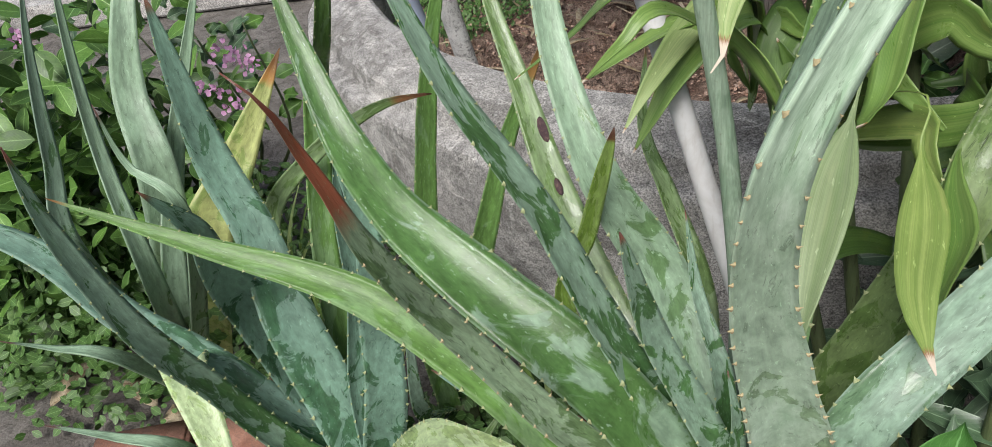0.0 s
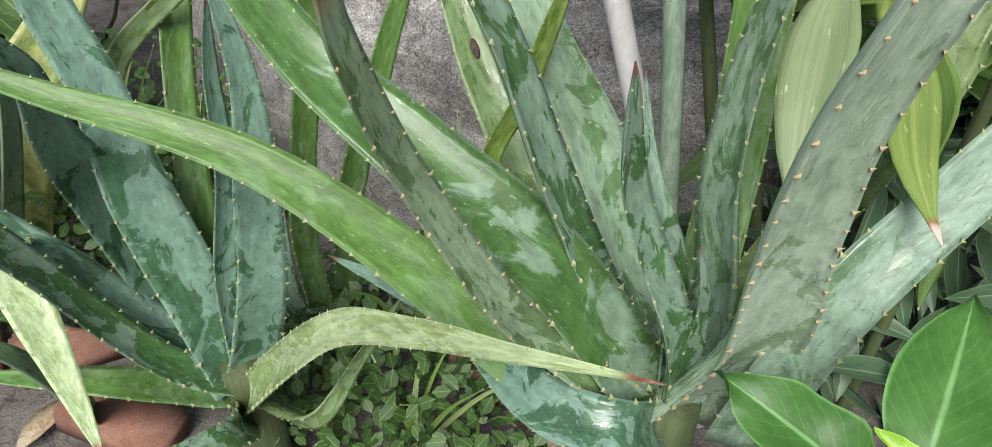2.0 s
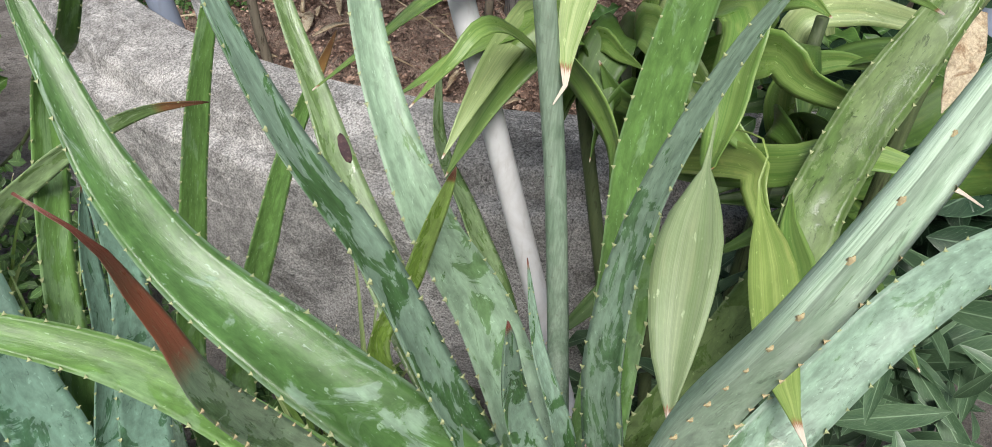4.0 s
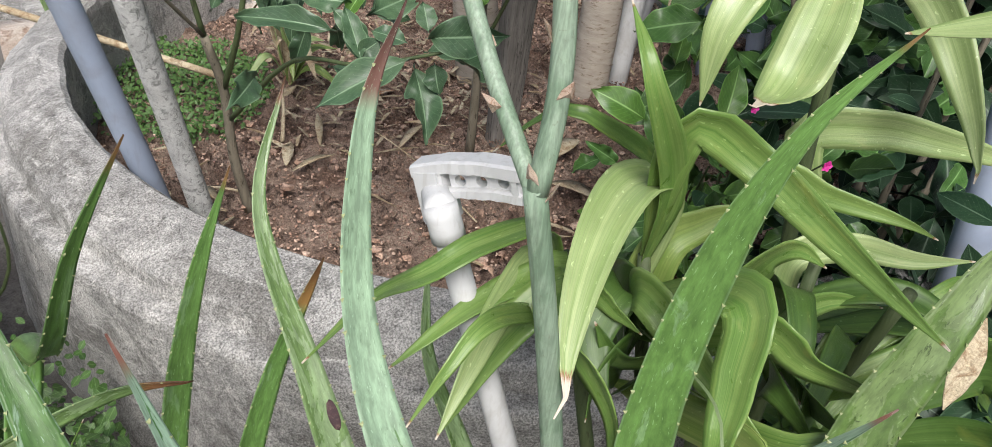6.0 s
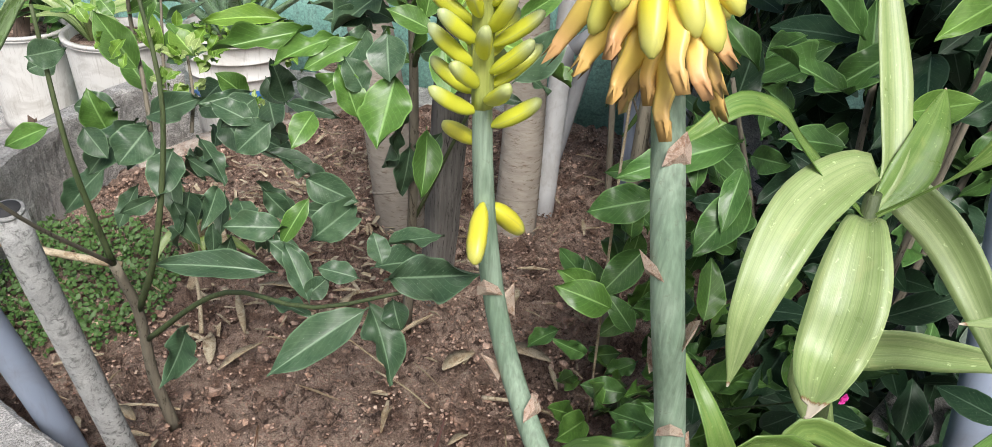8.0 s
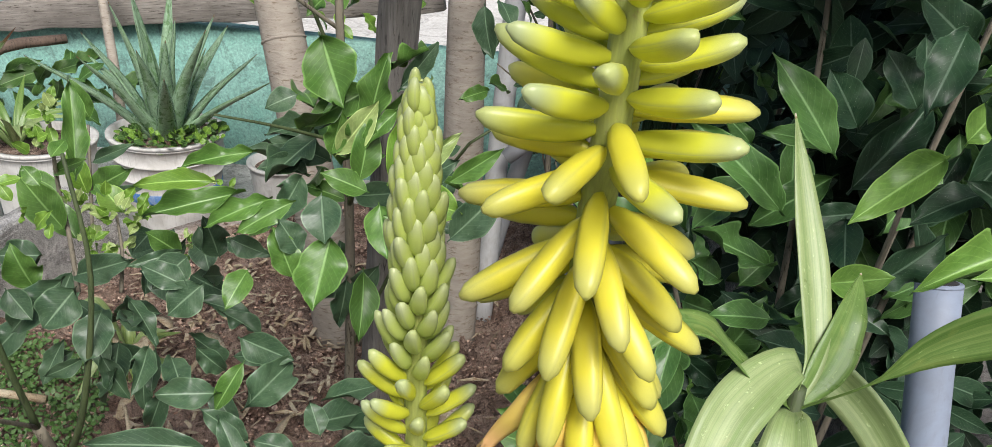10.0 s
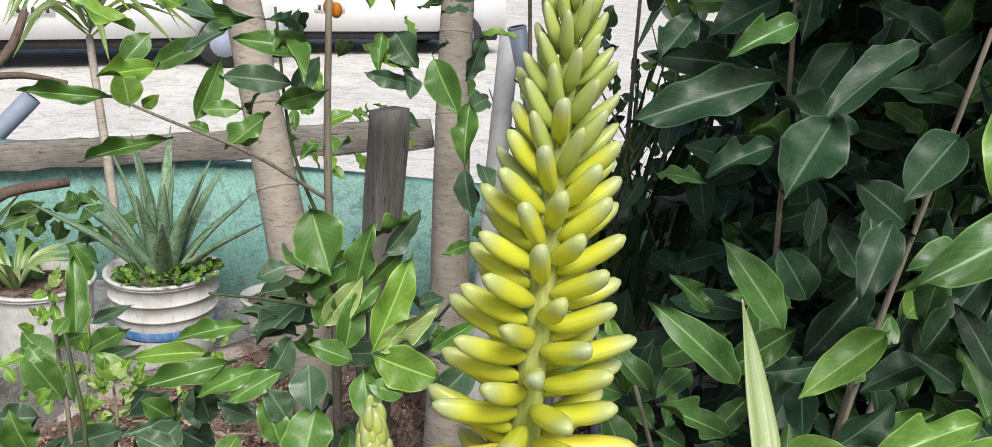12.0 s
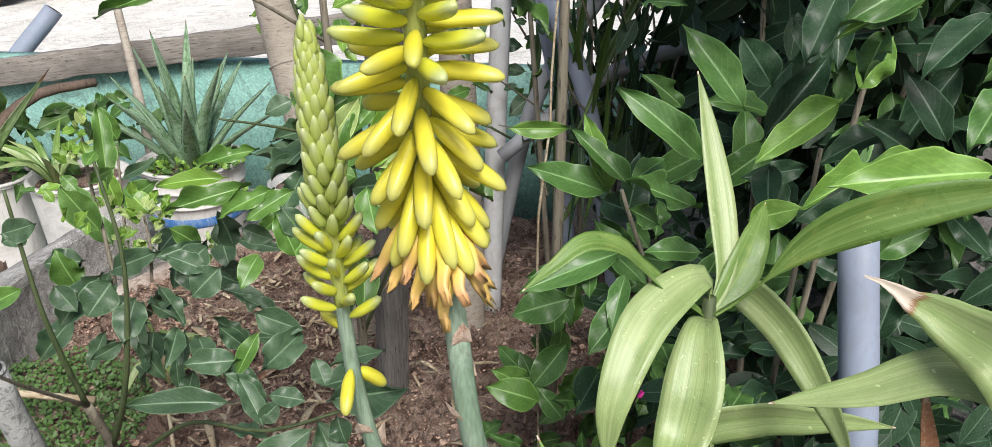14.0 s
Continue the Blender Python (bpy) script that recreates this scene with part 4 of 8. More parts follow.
aloe(aloe_left, [(-0.297, 0.793, 0.029), (-0.345, 0.857, 0.087), (-0.397, 0.879, 0.182), (-0.421, 0.860, 0.305), (-0.417, 0.804, 0.409), (-0.401, 0.760, 0.508), (-0.417, 0.711, 0.592)], (0.101, 0.097, 0.085, 0.068, 0.050, 0.032, 0.010), (0.78, -0.59, -0.18), ALOE_BLUE)
aloe(aloe_left, [(-0.301, 0.790, 0.029), (-0.367, 0.772, 0.093), (-0.415, 0.760, 0.184), (-0.447, 0.730, 0.302), (-0.478, 0.694, 0.427), (-0.506, 0.687, 0.564), (-0.512, 0.689, 0.669)], (0.040, 0.043, 0.043, 0.038, 0.039, 0.028, 0.012), (0.97, -0.23, -0.01), ALOE_GLAUC)
aloe(aloe_left, [(-0.297, 0.794, 0.032), (-0.404, 0.828, 0.127), (-0.501, 0.858, 0.220), (-0.598, 0.868, 0.304), (-0.683, 0.895, 0.399), (-0.777, 0.901, 0.473)], (0.041, 0.045, 0.045, 0.051, 0.045, 0.041), (0.78, -0.42, 0.46), ALOE_BLUE)
aloe(aloe_left, [(-0.301, 0.790, 0.030), (-0.301, 0.830, 0.177), (-0.279, 0.862, 0.313), (-0.272, 0.871, 0.429), (-0.257, 0.864, 0.521)], (0.034, 0.034, 0.028, 0.021, 0.010), (0.63, -0.77, 0.12), ALOE_BLUE)
aloe(aloe_left, [(-0.299, 0.789, 0.030), (-0.257, 0.790, 0.181), (-0.241, 0.811, 0.320), (-0.234, 0.833, 0.441), (-0.250, 0.840, 0.566)], (0.060, 0.059, 0.049, 0.031, 0.016), (0.27, -0.96, 0.05), ALOE_BLUE)
aloe(aloe_left, [(-0.303, 0.792, 0.031), (-0.334, 0.944, 0.296), (-0.307, 1.033, 0.530), (-0.244, 0.892, 0.651), (-0.195, 0.839, 0.790), (-0.146, 0.839, 0.882)], (0.041, 0.041, 0.037, 0.022, 0.016, 0.008), (0.45, -0.89, -0.11), ALOE_GREEN)
aloe(aloe_left, [(-0.310, 0.781, 0.000), (-0.246, 0.703, 0.149), (-0.160, 0.597, 0.325), (-0.092, 0.502, 0.417), (-0.035, 0.416, 0.486), (0.003, 0.377, 0.512), (0.037, 0.349, 0.527)], 0.046, (-0.89, -0.31, 0.35), ALOE_PALE, tip=.035)
aloe(aloe_left, [(-0.580, 0.930, 0.100), (-0.512, 0.804, 0.271), (-0.448, 0.692, 0.213), (-0.401, 0.605, 0.151)], 0.075, (0.27, -0.38, 0.88), ALOE_PALE, tip=.06)
aloe(aloe_left, [(-0.310, 0.800, 0.000), (-0.411, 0.761, 0.083), (-0.492, 0.763, 0.104), (-0.613, 0.769, 0.126)], 0.050, (0.18, -0.33, 0.93), ALOE_GREEN)
aloe(aloe_left, [(-0.310, 0.780, -0.020), (-0.291, 0.686, 0.075), (-0.345, 0.626, 0.121), (-0.413, 0.586, 0.157)], 0.050, (0.60, -0.08, 0.80), ALOE_GLAUC)
aloe(aloe_left, [(-0.300, 0.800, -0.020), (-0.213, 0.694, 0.064), (-0.150, 0.749, 0.106), (-0.092, 0.806, 0.150)], 0.036, (0.47, -0.80, 0.38), ALOE_OLIVE)
aloe(aloe_back, [(-0.221, 1.019, -0.100), (-0.223, 0.995, 0.107), (-0.193, 1.003, 0.314), (-0.162, 1.021, 0.490), (-0.127, 1.028, 0.627), (-0.087, 1.061, 0.722)], (0.039, 0.038, 0.035, 0.028, 0.020, 0.008), (0.22, -0.97, 0.09), ALOE_GREEN)
aloe(aloe_back, [(-0.181, 1.059, -0.098), (-0.158, 1.044, 0.106), (-0.111, 1.065, 0.263), (-0.061, 1.119, 0.387), (0.011, 1.169, 0.516)], (0.044, 0.042, 0.038, 0.028, 0.014), (0.34, -0.80, 0.49), ALOE_GREEN, tip=.14)
aloe(aloe_back, [(0.162, 0.799, 0.003), (0.187, 0.894, 0.204), (0.158, 1.001, 0.317), (0.141, 1.129, 0.364), (0.164, 1.244, 0.442)], (0.043, 0.039, 0.032, 0.021, 0.009), (0.31, -0.35, 0.88), ALOE_OLIVE)
aloe(aloe_back, [(-0.402, 1.000, -0.098), (-0.433, 1.012, 0.155), (-0.416, 1.011, 0.346), (-0.322, 0.981, 0.460), (-0.218, 0.962, 0.530), (-0.143, 0.945, 0.549), (-0.140, 0.949, 0.546)], (0.029, 0.029, 0.028, 0.025, 0.018, 0.009, 0.005), (-0.16, -0.93, -0.32), ALOE_OLIVE, tip=.10)
aloe(aloe_back, [(-0.220, 1.020, -0.100), (-0.239, 0.888, 0.058), (-0.238, 0.947, 0.219)], 0.035, (0.41, -0.89, -0.18), ALOE_GLAUC)
aloe(aloe_far, [(-0.750, 1.200, -0.150), (-0.608, 0.977, 0.289), (-0.643, 1.052, 0.489), (-0.647, 1.117, 0.671), (-0.636, 1.160, 0.768)], 0.048, (0.86, -0.45, 0.25), ALOE_LIGHT, teeth=False)
aloe(aloe_far, [(-0.750, 1.200, -0.150), (-0.626, 1.137, 0.346), (-0.650, 1.206, 0.483), (-0.630, 1.262, 0.615), (-0.595, 1.396, 0.804)], 0.086, (0.44, -0.81, 0.38), ALOE_LIGHT, teeth=False)
aloe(aloe_far, [(-0.750, 1.200, -0.150), (-0.680, 0.948, 0.345), (-0.690, 1.010, 0.489), (-0.693, 1.077, 0.620), (-0.694, 1.146, 0.720)], 0.055, (0.78, -0.55, 0.29), ALOE_GREY, teeth=False)
aloe(aloe_far, [(-0.750, 1.200, -0.150), (-0.644, 1.070, 0.165), (-0.614, 1.192, 0.371), (-0.544, 1.311, 0.586), (-0.524, 1.363, 0.658)], 0.055, (0.68, -0.69, 0.23), ALOE_LIGHT, teeth=False)
aloe(aloe_far, [(-0.750, 1.200, -0.150), (-0.593, 1.119, 0.227), (-0.505, 1.197, 0.365), (-0.414, 1.267, 0.506)], 0.125, (0.27, -0.91, 0.31), ALOE_YELLOW, tip=.10, teeth=False)
aloe(aloe_far, [(-0.750, 1.200, -0.150), (-0.501, 0.939, 0.396), (-0.552, 0.945, 0.500), (-0.562, 0.945, 0.589)], 0.045, (0.78, -0.57, 0.27), ALOE_LIGHT, teeth=False)
aloe(aloe_far, [(-0.620, 1.100, -0.140), (-0.605, 0.835, 0.260), (-0.694, 0.830, 0.300), (-0.740, 0.813, 0.334)], 0.050, (0.49, -0.37, 0.79), ALOE_LIGHT, teeth=False)
aloe(aloe_far, [(-0.550, 0.900, -0.140), (-0.487, 0.697, 0.221), (-0.551, 0.674, 0.285), (-0.619, 0.668, 0.321)], 0.045, (0.62, -0.28, 0.74), ALOE_LIGHT, teeth=False)
strap(dracaena_upper, [(0.600, 1.090, 0.900), (0.595, 1.100, 0.955), (0.498, 1.084, 0.933), (0.425, 1.050, 0.861), (0.416, 1.047, 0.765)], 0.062, (-0.28, -0.54, 0.79), STRAP_PALE)
strap(dracaena_upper, [(0.600, 1.090, 0.900), (0.563, 1.061, 0.908), (0.522, 1.022, 0.856), (0.481, 0.996, 0.802), (0.400, 0.935, 0.822)], 0.076, (-0.58, -0.42, 0.70), STRAP_PALE, dry=.35)
strap(dracaena_upper, [(0.600, 1.090, 0.900), (0.686, 1.141, 0.904), (0.719, 1.068, 0.860), (0.728, 0.975, 0.768), (0.728, 0.932, 0.705)], 0.055, (-0.84, -0.45, 0.29), STRAP_PALE, dry=.1)
strap(dracaena_upper, [(0.600, 1.090, 0.900), (0.526, 1.117, 0.969), (0.476, 1.119, 1.018), (0.425, 1.119, 1.036), (0.375, 1.113, 1.019), (0.333, 1.105, 1.006)], 0.034, (0.04, -0.48, 0.87), STRAP)
strap(dracaena_upper, [(0.600, 1.090, 0.900), (0.611, 1.023, 0.976), (0.636, 0.981, 1.041), (0.675, 0.922, 1.093), (0.749, 0.839, 1.132), (0.772, 0.792, 1.137)], 0.054, (-0.81, -0.58, 0.09), STRAP, stem=.25)
strap(dracaena_upper, [(0.600, 1.090, 0.900), (0.645, 1.113, 0.944), (0.680, 1.175, 1.030), (0.701, 1.234, 1.118), (0.704, 1.260, 1.171)], 0.040, (-0.24, -0.76, 0.60), STRAP_PALE)
strap(dracaena_upper, [(0.600, 1.090, 0.900), (0.657, 1.102, 0.936), (0.705, 1.123, 0.980), (0.747, 1.152, 1.006)], 0.050, (-0.14, -0.72, 0.68), STRAP)
strap(dracaena_upper, [(0.720, 0.720, 0.900), (0.678, 0.730, 0.964), (0.646, 0.801, 0.970), (0.596, 0.858, 0.930), (0.537, 0.923, 0.896)], 0.052, (-0.68, -0.25, 0.69), STRAP_PALE)
strap(dracaena_upper, [(0.800, 0.700, 0.800), (0.654, 0.736, 0.998), (0.639, 0.795, 1.026), (0.615, 0.844, 1.047), (0.592, 0.876, 1.060)], 0.088, (-0.77, -0.47, 0.44), STRAP_PALE, dry=.34)
strap(dracaena_lower, [(0.360, 1.000, 0.600), (0.344, 0.949, 0.794), (0.420, 0.928, 0.762), (0.459, 0.808, 0.729), (0.461, 0.679, 0.727)], 0.050, (-0.69, -0.68, 0.24), STRAP)
strap(dracaena_lower, [(0.360, 1.000, 0.532), (0.376, 1.011, 0.672), (0.316, 0.975, 0.717), (0.258, 0.917, 0.715), (0.206, 0.845, 0.679), (0.167, 0.768, 0.616)], 0.060, (0.04, -0.31, 0.95), STRAP_PALE, dry=.22)
strap(dracaena_lower, [(0.270, 1.020, 0.448), (0.256, 0.966, 0.588), (0.208, 0.952, 0.580), (0.158, 0.936, 0.534), (0.100, 0.910, 0.452)], 0.052, (-0.31, -0.47, 0.83), STRAP)
strap(dracaena_lower, [(0.270, 1.020, 0.456), (0.266, 0.995, 0.596), (0.214, 0.987, 0.595), (0.141, 0.964, 0.581), (0.046, 0.923, 0.550)], 0.036, (-0.05, -0.26, 0.97), STRAP)
strap(dracaena_lower, [(0.270, 1.020, 0.481), (0.252, 1.030, 0.621), (0.152, 0.963, 0.668), (0.094, 0.952, 0.646), (0.042, 1.001, 0.579), (-0.036, 0.946, 0.553)], 0.034, (-0.65, -0.46, 0.61), STRAP)
strap(dracaena_lower, [(0.460, 1.000, 0.452), (0.463, 1.145, 0.592), (0.268, 0.990, 0.785), (0.227, 1.019, 0.781), (0.182, 1.051, 0.722)], 0.032, (0.66, -0.64, 0.40), STRAP_SHADED)
strap(dracaena_lower, [(0.360, 1.000, 0.578), (0.352, 0.965, 0.718), (0.283, 0.923, 0.858), (0.281, 0.989, 0.909)], 0.036, (-0.04, -0.99, 0.11), STRAP)
strap(dracaena_lower, [(0.360, 1.000, 0.539), (0.367, 0.822, 0.679), (0.345, 0.771, 0.627), (0.324, 0.741, 0.582), (0.265, 0.663, 0.591)], 0.060, (-0.56, -0.49, 0.66), STRAP, dry=.2)
strap(dracaena_lower, [(0.360, 1.000, 0.482), (0.408, 0.835, 0.622), (0.442, 0.799, 0.606), (0.488, 0.771, 0.590), (0.535, 0.753, 0.571)], 0.060, (-0.46, -0.78, 0.42), STRAP)
strap(dracaena_lower, [(0.360, 1.000, 0.394), (0.400, 0.755, 0.534), (0.443, 0.714, 0.570), (0.492, 0.664, 0.579), (0.528, 0.618, 0.570)], 0.052, (-0.70, -0.42, 0.57), STRAP, dry=.3)
strap(dracaena_lower, [(0.360, 1.000, 0.445), (0.360, 0.740, 0.585), (0.343, 0.689, 0.558), (0.318, 0.610, 0.536), (0.280, 0.523, 0.520), (0.266, 0.455, 0.505)], 0.044, (-0.08, -0.19, 0.98), STRAP_VAR, dry=.11, stem=.60)
strap(dracaena_lower, [(0.560, 0.950, 0.400), (0.400, 0.720, 0.540), (0.367, 0.660, 0.531), (0.354, 0.606, 0.507), (0.307, 0.543, 0.493), (0.284, 0.501, 0.471)], 0.042, (-0.61, 0.05, 0.79), STRAP, stem=.60)
strap(dracaena_lower, [(0.360, 1.000, 0.500), (0.300, 0.740, 0.640), (0.264, 0.660, 0.612), (0.239, 0.619, 0.593), (0.208, 0.562, 0.552), (0.178, 0.500, 0.498)], 0.056, (-0.33, -0.35, 0.88), STRAP_GREY, dry=.08, stem=.64)
strap(dracaena_lower, [(0.270, 1.020, 0.451), (0.237, 1.020, 0.591), (0.175, 0.959, 0.582), (0.125, 0.899, 0.555), (0.083, 0.854, 0.514)], 0.042, (0.26, -0.49, 0.83), STRAP_PALE)
strap(dracaena_lower, [(0.270, 1.020, 0.510), (0.135, 0.868, 0.650), (0.082, 0.828, 0.634), (0.038, 0.787, 0.616)], 0.026, (0.14, -0.52, 0.85), STRAP)
strap(dracaena_lower, [(0.360, 1.000, 0.476), (0.320, 0.922, 0.616), (0.362, 0.831, 0.567), (0.404, 0.745, 0.525)], 0.050, (-0.76, -0.54, 0.36), STRAP)
strap(dracaena_lower, [(0.270, 1.020, 0.464), (0.211, 0.904, 0.604), (0.238, 0.867, 0.582), (0.259, 0.822, 0.532), (0.246, 0.790, 0.488)], 0.060, (-0.68, -0.67, 0.31), STRAP)
strap(dracaena_lower, [(0.360, 1.000, 0.373), (0.365, 0.920, 0.513), (0.303, 0.909, 0.530), (0.273, 0.927, 0.575)], 0.060, (0.11, -0.95, 0.28), STRAP_SHADED)
strap(dracaena_lower, [(0.560, 0.950, 0.436), (0.451, 0.752, 0.576), (0.468, 0.711, 0.564), (0.487, 0.689, 0.574)], 0.050, (-0.87, -0.49, 0.09), STRAP_SHADED)
strap(dracaena_lower, [(0.560, 0.950, 0.389), (0.457, 0.844, 0.529), (0.464, 0.776, 0.514), (0.442, 0.770, 0.516)], 0.050, (-0.86, 0.08, 0.51), STRAP_SHADED)
strap(dracaena_lower, [(0.560, 0.950, 0.428), (0.554, 0.990, 0.568), (0.628, 0.980, 0.593), (0.704, 0.947, 0.587), (0.774, 0.924, 0.593)], 0.044, (-0.30, -0.89, 0.33), STRAP_PALE)
strap(dracaena_lower, [(0.460, 1.000, 0.524), (0.532, 1.042, 0.664), (0.592, 1.001, 0.657), (0.657, 0.946, 0.651), (0.695, 0.921, 0.637)], 0.038, (-0.60, -0.80, 0.08), STRAP)
strap(dracaena_lower, [(0.560, 0.950, 0.394), (0.508, 0.918, 0.534), (0.586, 0.938, 0.548), (0.662, 0.925, 0.535)], 0.040, (0.04, -0.91, 0.42), STRAP)
strap(dracaena_lower, [(0.460, 1.000, 0.482), (0.465, 0.933, 0.622), (0.519, 0.944, 0.630), (0.556, 0.928, 0.609)], 0.052, (-0.02, -0.97, 0.22), STRAP)
strap(dracaena_lower, [(0.360, 1.000, 0.453), (0.382, 1.009, 0.593), (0.433, 1.013, 0.626), (0.475, 1.008, 0.641), (0.501, 0.992, 0.632)], 0.060, (-0.22, -0.88, 0.42), STRAP_VAR)
strap(dracaena_lower, [(0.360, 1.000, 0.421), (0.344, 1.000, 0.561), (0.346, 0.951, 0.584), (0.358, 0.908, 0.567)], 0.060, (-0.78, -0.08, 0.62), STRAP_SHADED)
strap(dracaena_lower, [(0.360, 1.000, 0.386), (0.314, 0.922, 0.526), (0.276, 0.899, 0.512), (0.255, 0.872, 0.480)], 0.060, (-0.38, -0.35, 0.86), STRAP_SHADED)
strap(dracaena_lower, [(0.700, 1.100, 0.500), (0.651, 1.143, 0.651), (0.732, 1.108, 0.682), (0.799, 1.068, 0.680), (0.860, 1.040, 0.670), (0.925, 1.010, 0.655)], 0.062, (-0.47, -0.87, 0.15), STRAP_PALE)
strap(dracaena_lower, [(0.360, 1.000, 0.438), (0.324, 0.972, 0.578), (0.275, 0.931, 0.551), (0.274, 0.864, 0.496)], 0.070, (-0.37, -0.45, 0.81), STRAP_SHADED)
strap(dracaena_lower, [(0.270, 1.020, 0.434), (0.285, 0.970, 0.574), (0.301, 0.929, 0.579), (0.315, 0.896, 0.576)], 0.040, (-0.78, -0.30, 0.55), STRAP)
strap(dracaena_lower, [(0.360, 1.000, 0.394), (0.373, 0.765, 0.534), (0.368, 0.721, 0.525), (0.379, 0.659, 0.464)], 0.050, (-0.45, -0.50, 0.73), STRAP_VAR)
strap(dracaena_lower, [(0.550, 0.800, 0.500), (0.637, 0.766, 0.595), (0.640, 0.702, 0.597), (0.672, 0.639, 0.564)], 0.060, (-0.90, -0.32, 0.28), STRAP_SHADED)
strap(dracaena_lower, [(0.550, 0.800, 0.450), (0.617, 0.723, 0.528), (0.628, 0.671, 0.550), (0.661, 0.609, 0.518)], 0.060, (-0.88, -0.37, 0.30), STRAP_SHADED)
aloe(aloe_bed, [(-0.460, 2.720, 0.000), (-0.452, 2.723, 0.462), (-0.315, 2.764, 0.639), (-0.196, 2.813, 0.791), (-0.049, 2.821, 0.951)], 0.075, (0.30, -0.95, 0.03), ALOE_OLIVE, tip=.05)
aloe(aloe_bed, [(-0.460, 2.720, 0.000), (-0.550, 2.740, 0.300), (-0.640, 2.800, 0.550)], 0.060, (0.55, -0.78, 0.29), ALOE_OLIVE)
aloe(aloe_bed, [(-0.460, 2.720, 0.000), (-0.500, 2.850, 0.300), (-0.560, 3.000, 0.500)], 0.060, (0.46, -0.73, 0.50), ALOE_OLIVE)
broad(rubber_bush, (0.756, 1.298, 1.441), (0.574, 1.362, 1.389), 0.064, (-0.41, -0.71, 0.57), BROAD_DARK)
broad(rubber_bush, (0.788, 1.238, 1.404), (0.681, 1.205, 1.315), 0.082, (-0.46, -0.50, 0.74), BROAD_DARK)
broad(rubber_bush, (0.952, 1.249, 1.491), (0.791, 1.263, 1.407), 0.055, (-0.45, -0.38, 0.81), BROAD_DARK)
broad(rubber_bush, (0.750, 1.281, 1.512), (0.658, 1.287, 1.483), 0.043, (-0.25, -0.73, 0.63), BROAD)
broad(rubber_bush, (0.995, 1.202, 1.377), (0.875, 1.183, 1.306), 0.067, (-0.42, -0.41, 0.81), BROAD_DARK)
broad(rubber_bush, (0.803, 1.330, 1.348), (0.707, 1.352, 1.320), 0.049, (-0.35, -0.53, 0.78), BROAD_DARK)
broad(rubber_bush, (0.733, 1.437, 1.505), (0.668, 1.426, 1.442), 0.049, (-0.55, -0.51, 0.66), BROAD_DARK)
broad(rubber_bush, (0.854, 1.273, 1.040), (0.945, 1.235, 1.173), 0.063, (-0.65, -0.72, 0.24), BROAD_DARK)
broad(rubber_bush, (0.821, 1.276, 1.092), (0.751, 1.346, 1.218), 0.058, (-0.35, -0.89, 0.29), BROAD)
broad(rubber_bush, (0.759, 1.284, 1.019), (0.647, 1.340, 1.141), 0.056, (-0.14, -0.94, 0.30), BROAD)
broad(rubber_bush, (0.919, 1.190, 1.115), (0.771, 1.201, 1.046), 0.054, (-0.41, -0.46, 0.79), BROAD_NEW)
broad(rubber_bush, (0.963, 1.202, 1.120), (0.996, 1.177, 1.198), 0.051, (-0.71, -0.70, 0.07), BROAD_NEW)
broad(rubber_bush, (0.925, 1.097, 1.259), (0.825, 1.127, 1.246), 0.056, (-0.25, -0.48, 0.84), BROAD)
broad(rubber_bush, (0.852, 1.012, 1.097), (0.703, 1.052, 1.064), 0.049, (-0.31, -0.45, 0.84), BROAD_NEW)
broad(rubber_bush, (0.798, 1.228, 0.940), (0.833, 1.160, 0.977), 0.046, (-0.91, -0.34, 0.23), BROAD_NEW)
broad(rubber_bush, (0.739, 1.270, 0.955), (0.631, 1.318, 1.003), 0.043, (0.02, -0.68, 0.73), BROAD)
broad(rubber_bush, (0.934, 1.335, 1.099), (0.882, 1.363, 1.181), 0.065, (-0.32, -0.94, 0.11), BROAD_DARK)
broad(rubber_bush, (0.891, 1.224, 0.916), (0.965, 1.175, 0.997), 0.058, (-0.66, -0.74, 0.15), BROAD_DARK)
broad(rubber_bush, (1.038, 1.189, 1.048), (0.923, 1.213, 1.027), 0.053, (-0.23, -0.29, 0.93), BROAD_DARK)
broad(rubber_bush, (1.017, 1.135, 1.035), (0.950, 1.159, 1.086), 0.051, (-0.17, -0.96, 0.23), BROAD_DARK)
broad(rubber_bush, (0.911, 1.302, 0.984), (0.862, 1.248, 0.931), 0.055, (-0.73, -0.00, 0.68), BROAD_DARK)
broad(rubber_bush, (0.772, 1.390, 0.992), (0.690, 1.371, 0.978), 0.041, (-0.08, -0.34, 0.94), BROAD)
broad(rubber_bush, (0.841, 1.434, 1.053), (0.781, 1.459, 1.116), 0.039, (-0.14, -0.96, 0.25), BROAD)
broad(rubber_bush, (1.054, 1.330, 1.113), (0.996, 1.364, 1.202), 0.058, (-0.31, -0.94, 0.16), BROAD_DARK)
broad(rubber_bush, (1.076, 1.296, 1.214), (0.975, 1.324, 1.283), 0.069, (-0.19, -0.98, 0.11), BROAD_DARK)
broad(rubber_bush, (0.842, 0.903, 1.113), (0.658, 0.979, 1.111), 0.058, (-0.30, -0.73, 0.62), BROAD_NEW)
broad(rubber_bush, (0.733, 1.484, 0.908), (0.698, 1.512, 1.047), 0.043, (-0.19, -0.97, 0.15), BROAD_NEW)
broad(rubber_bush, (0.733, 1.484, 0.908), (0.597, 1.528, 0.969), 0.059, (-0.04, -0.86, 0.52), BROAD)
broad(rubber_bush, (0.740, 1.430, 0.931), (0.675, 1.513, 1.025), 0.042, (-0.12, -0.78, 0.61), BROAD)
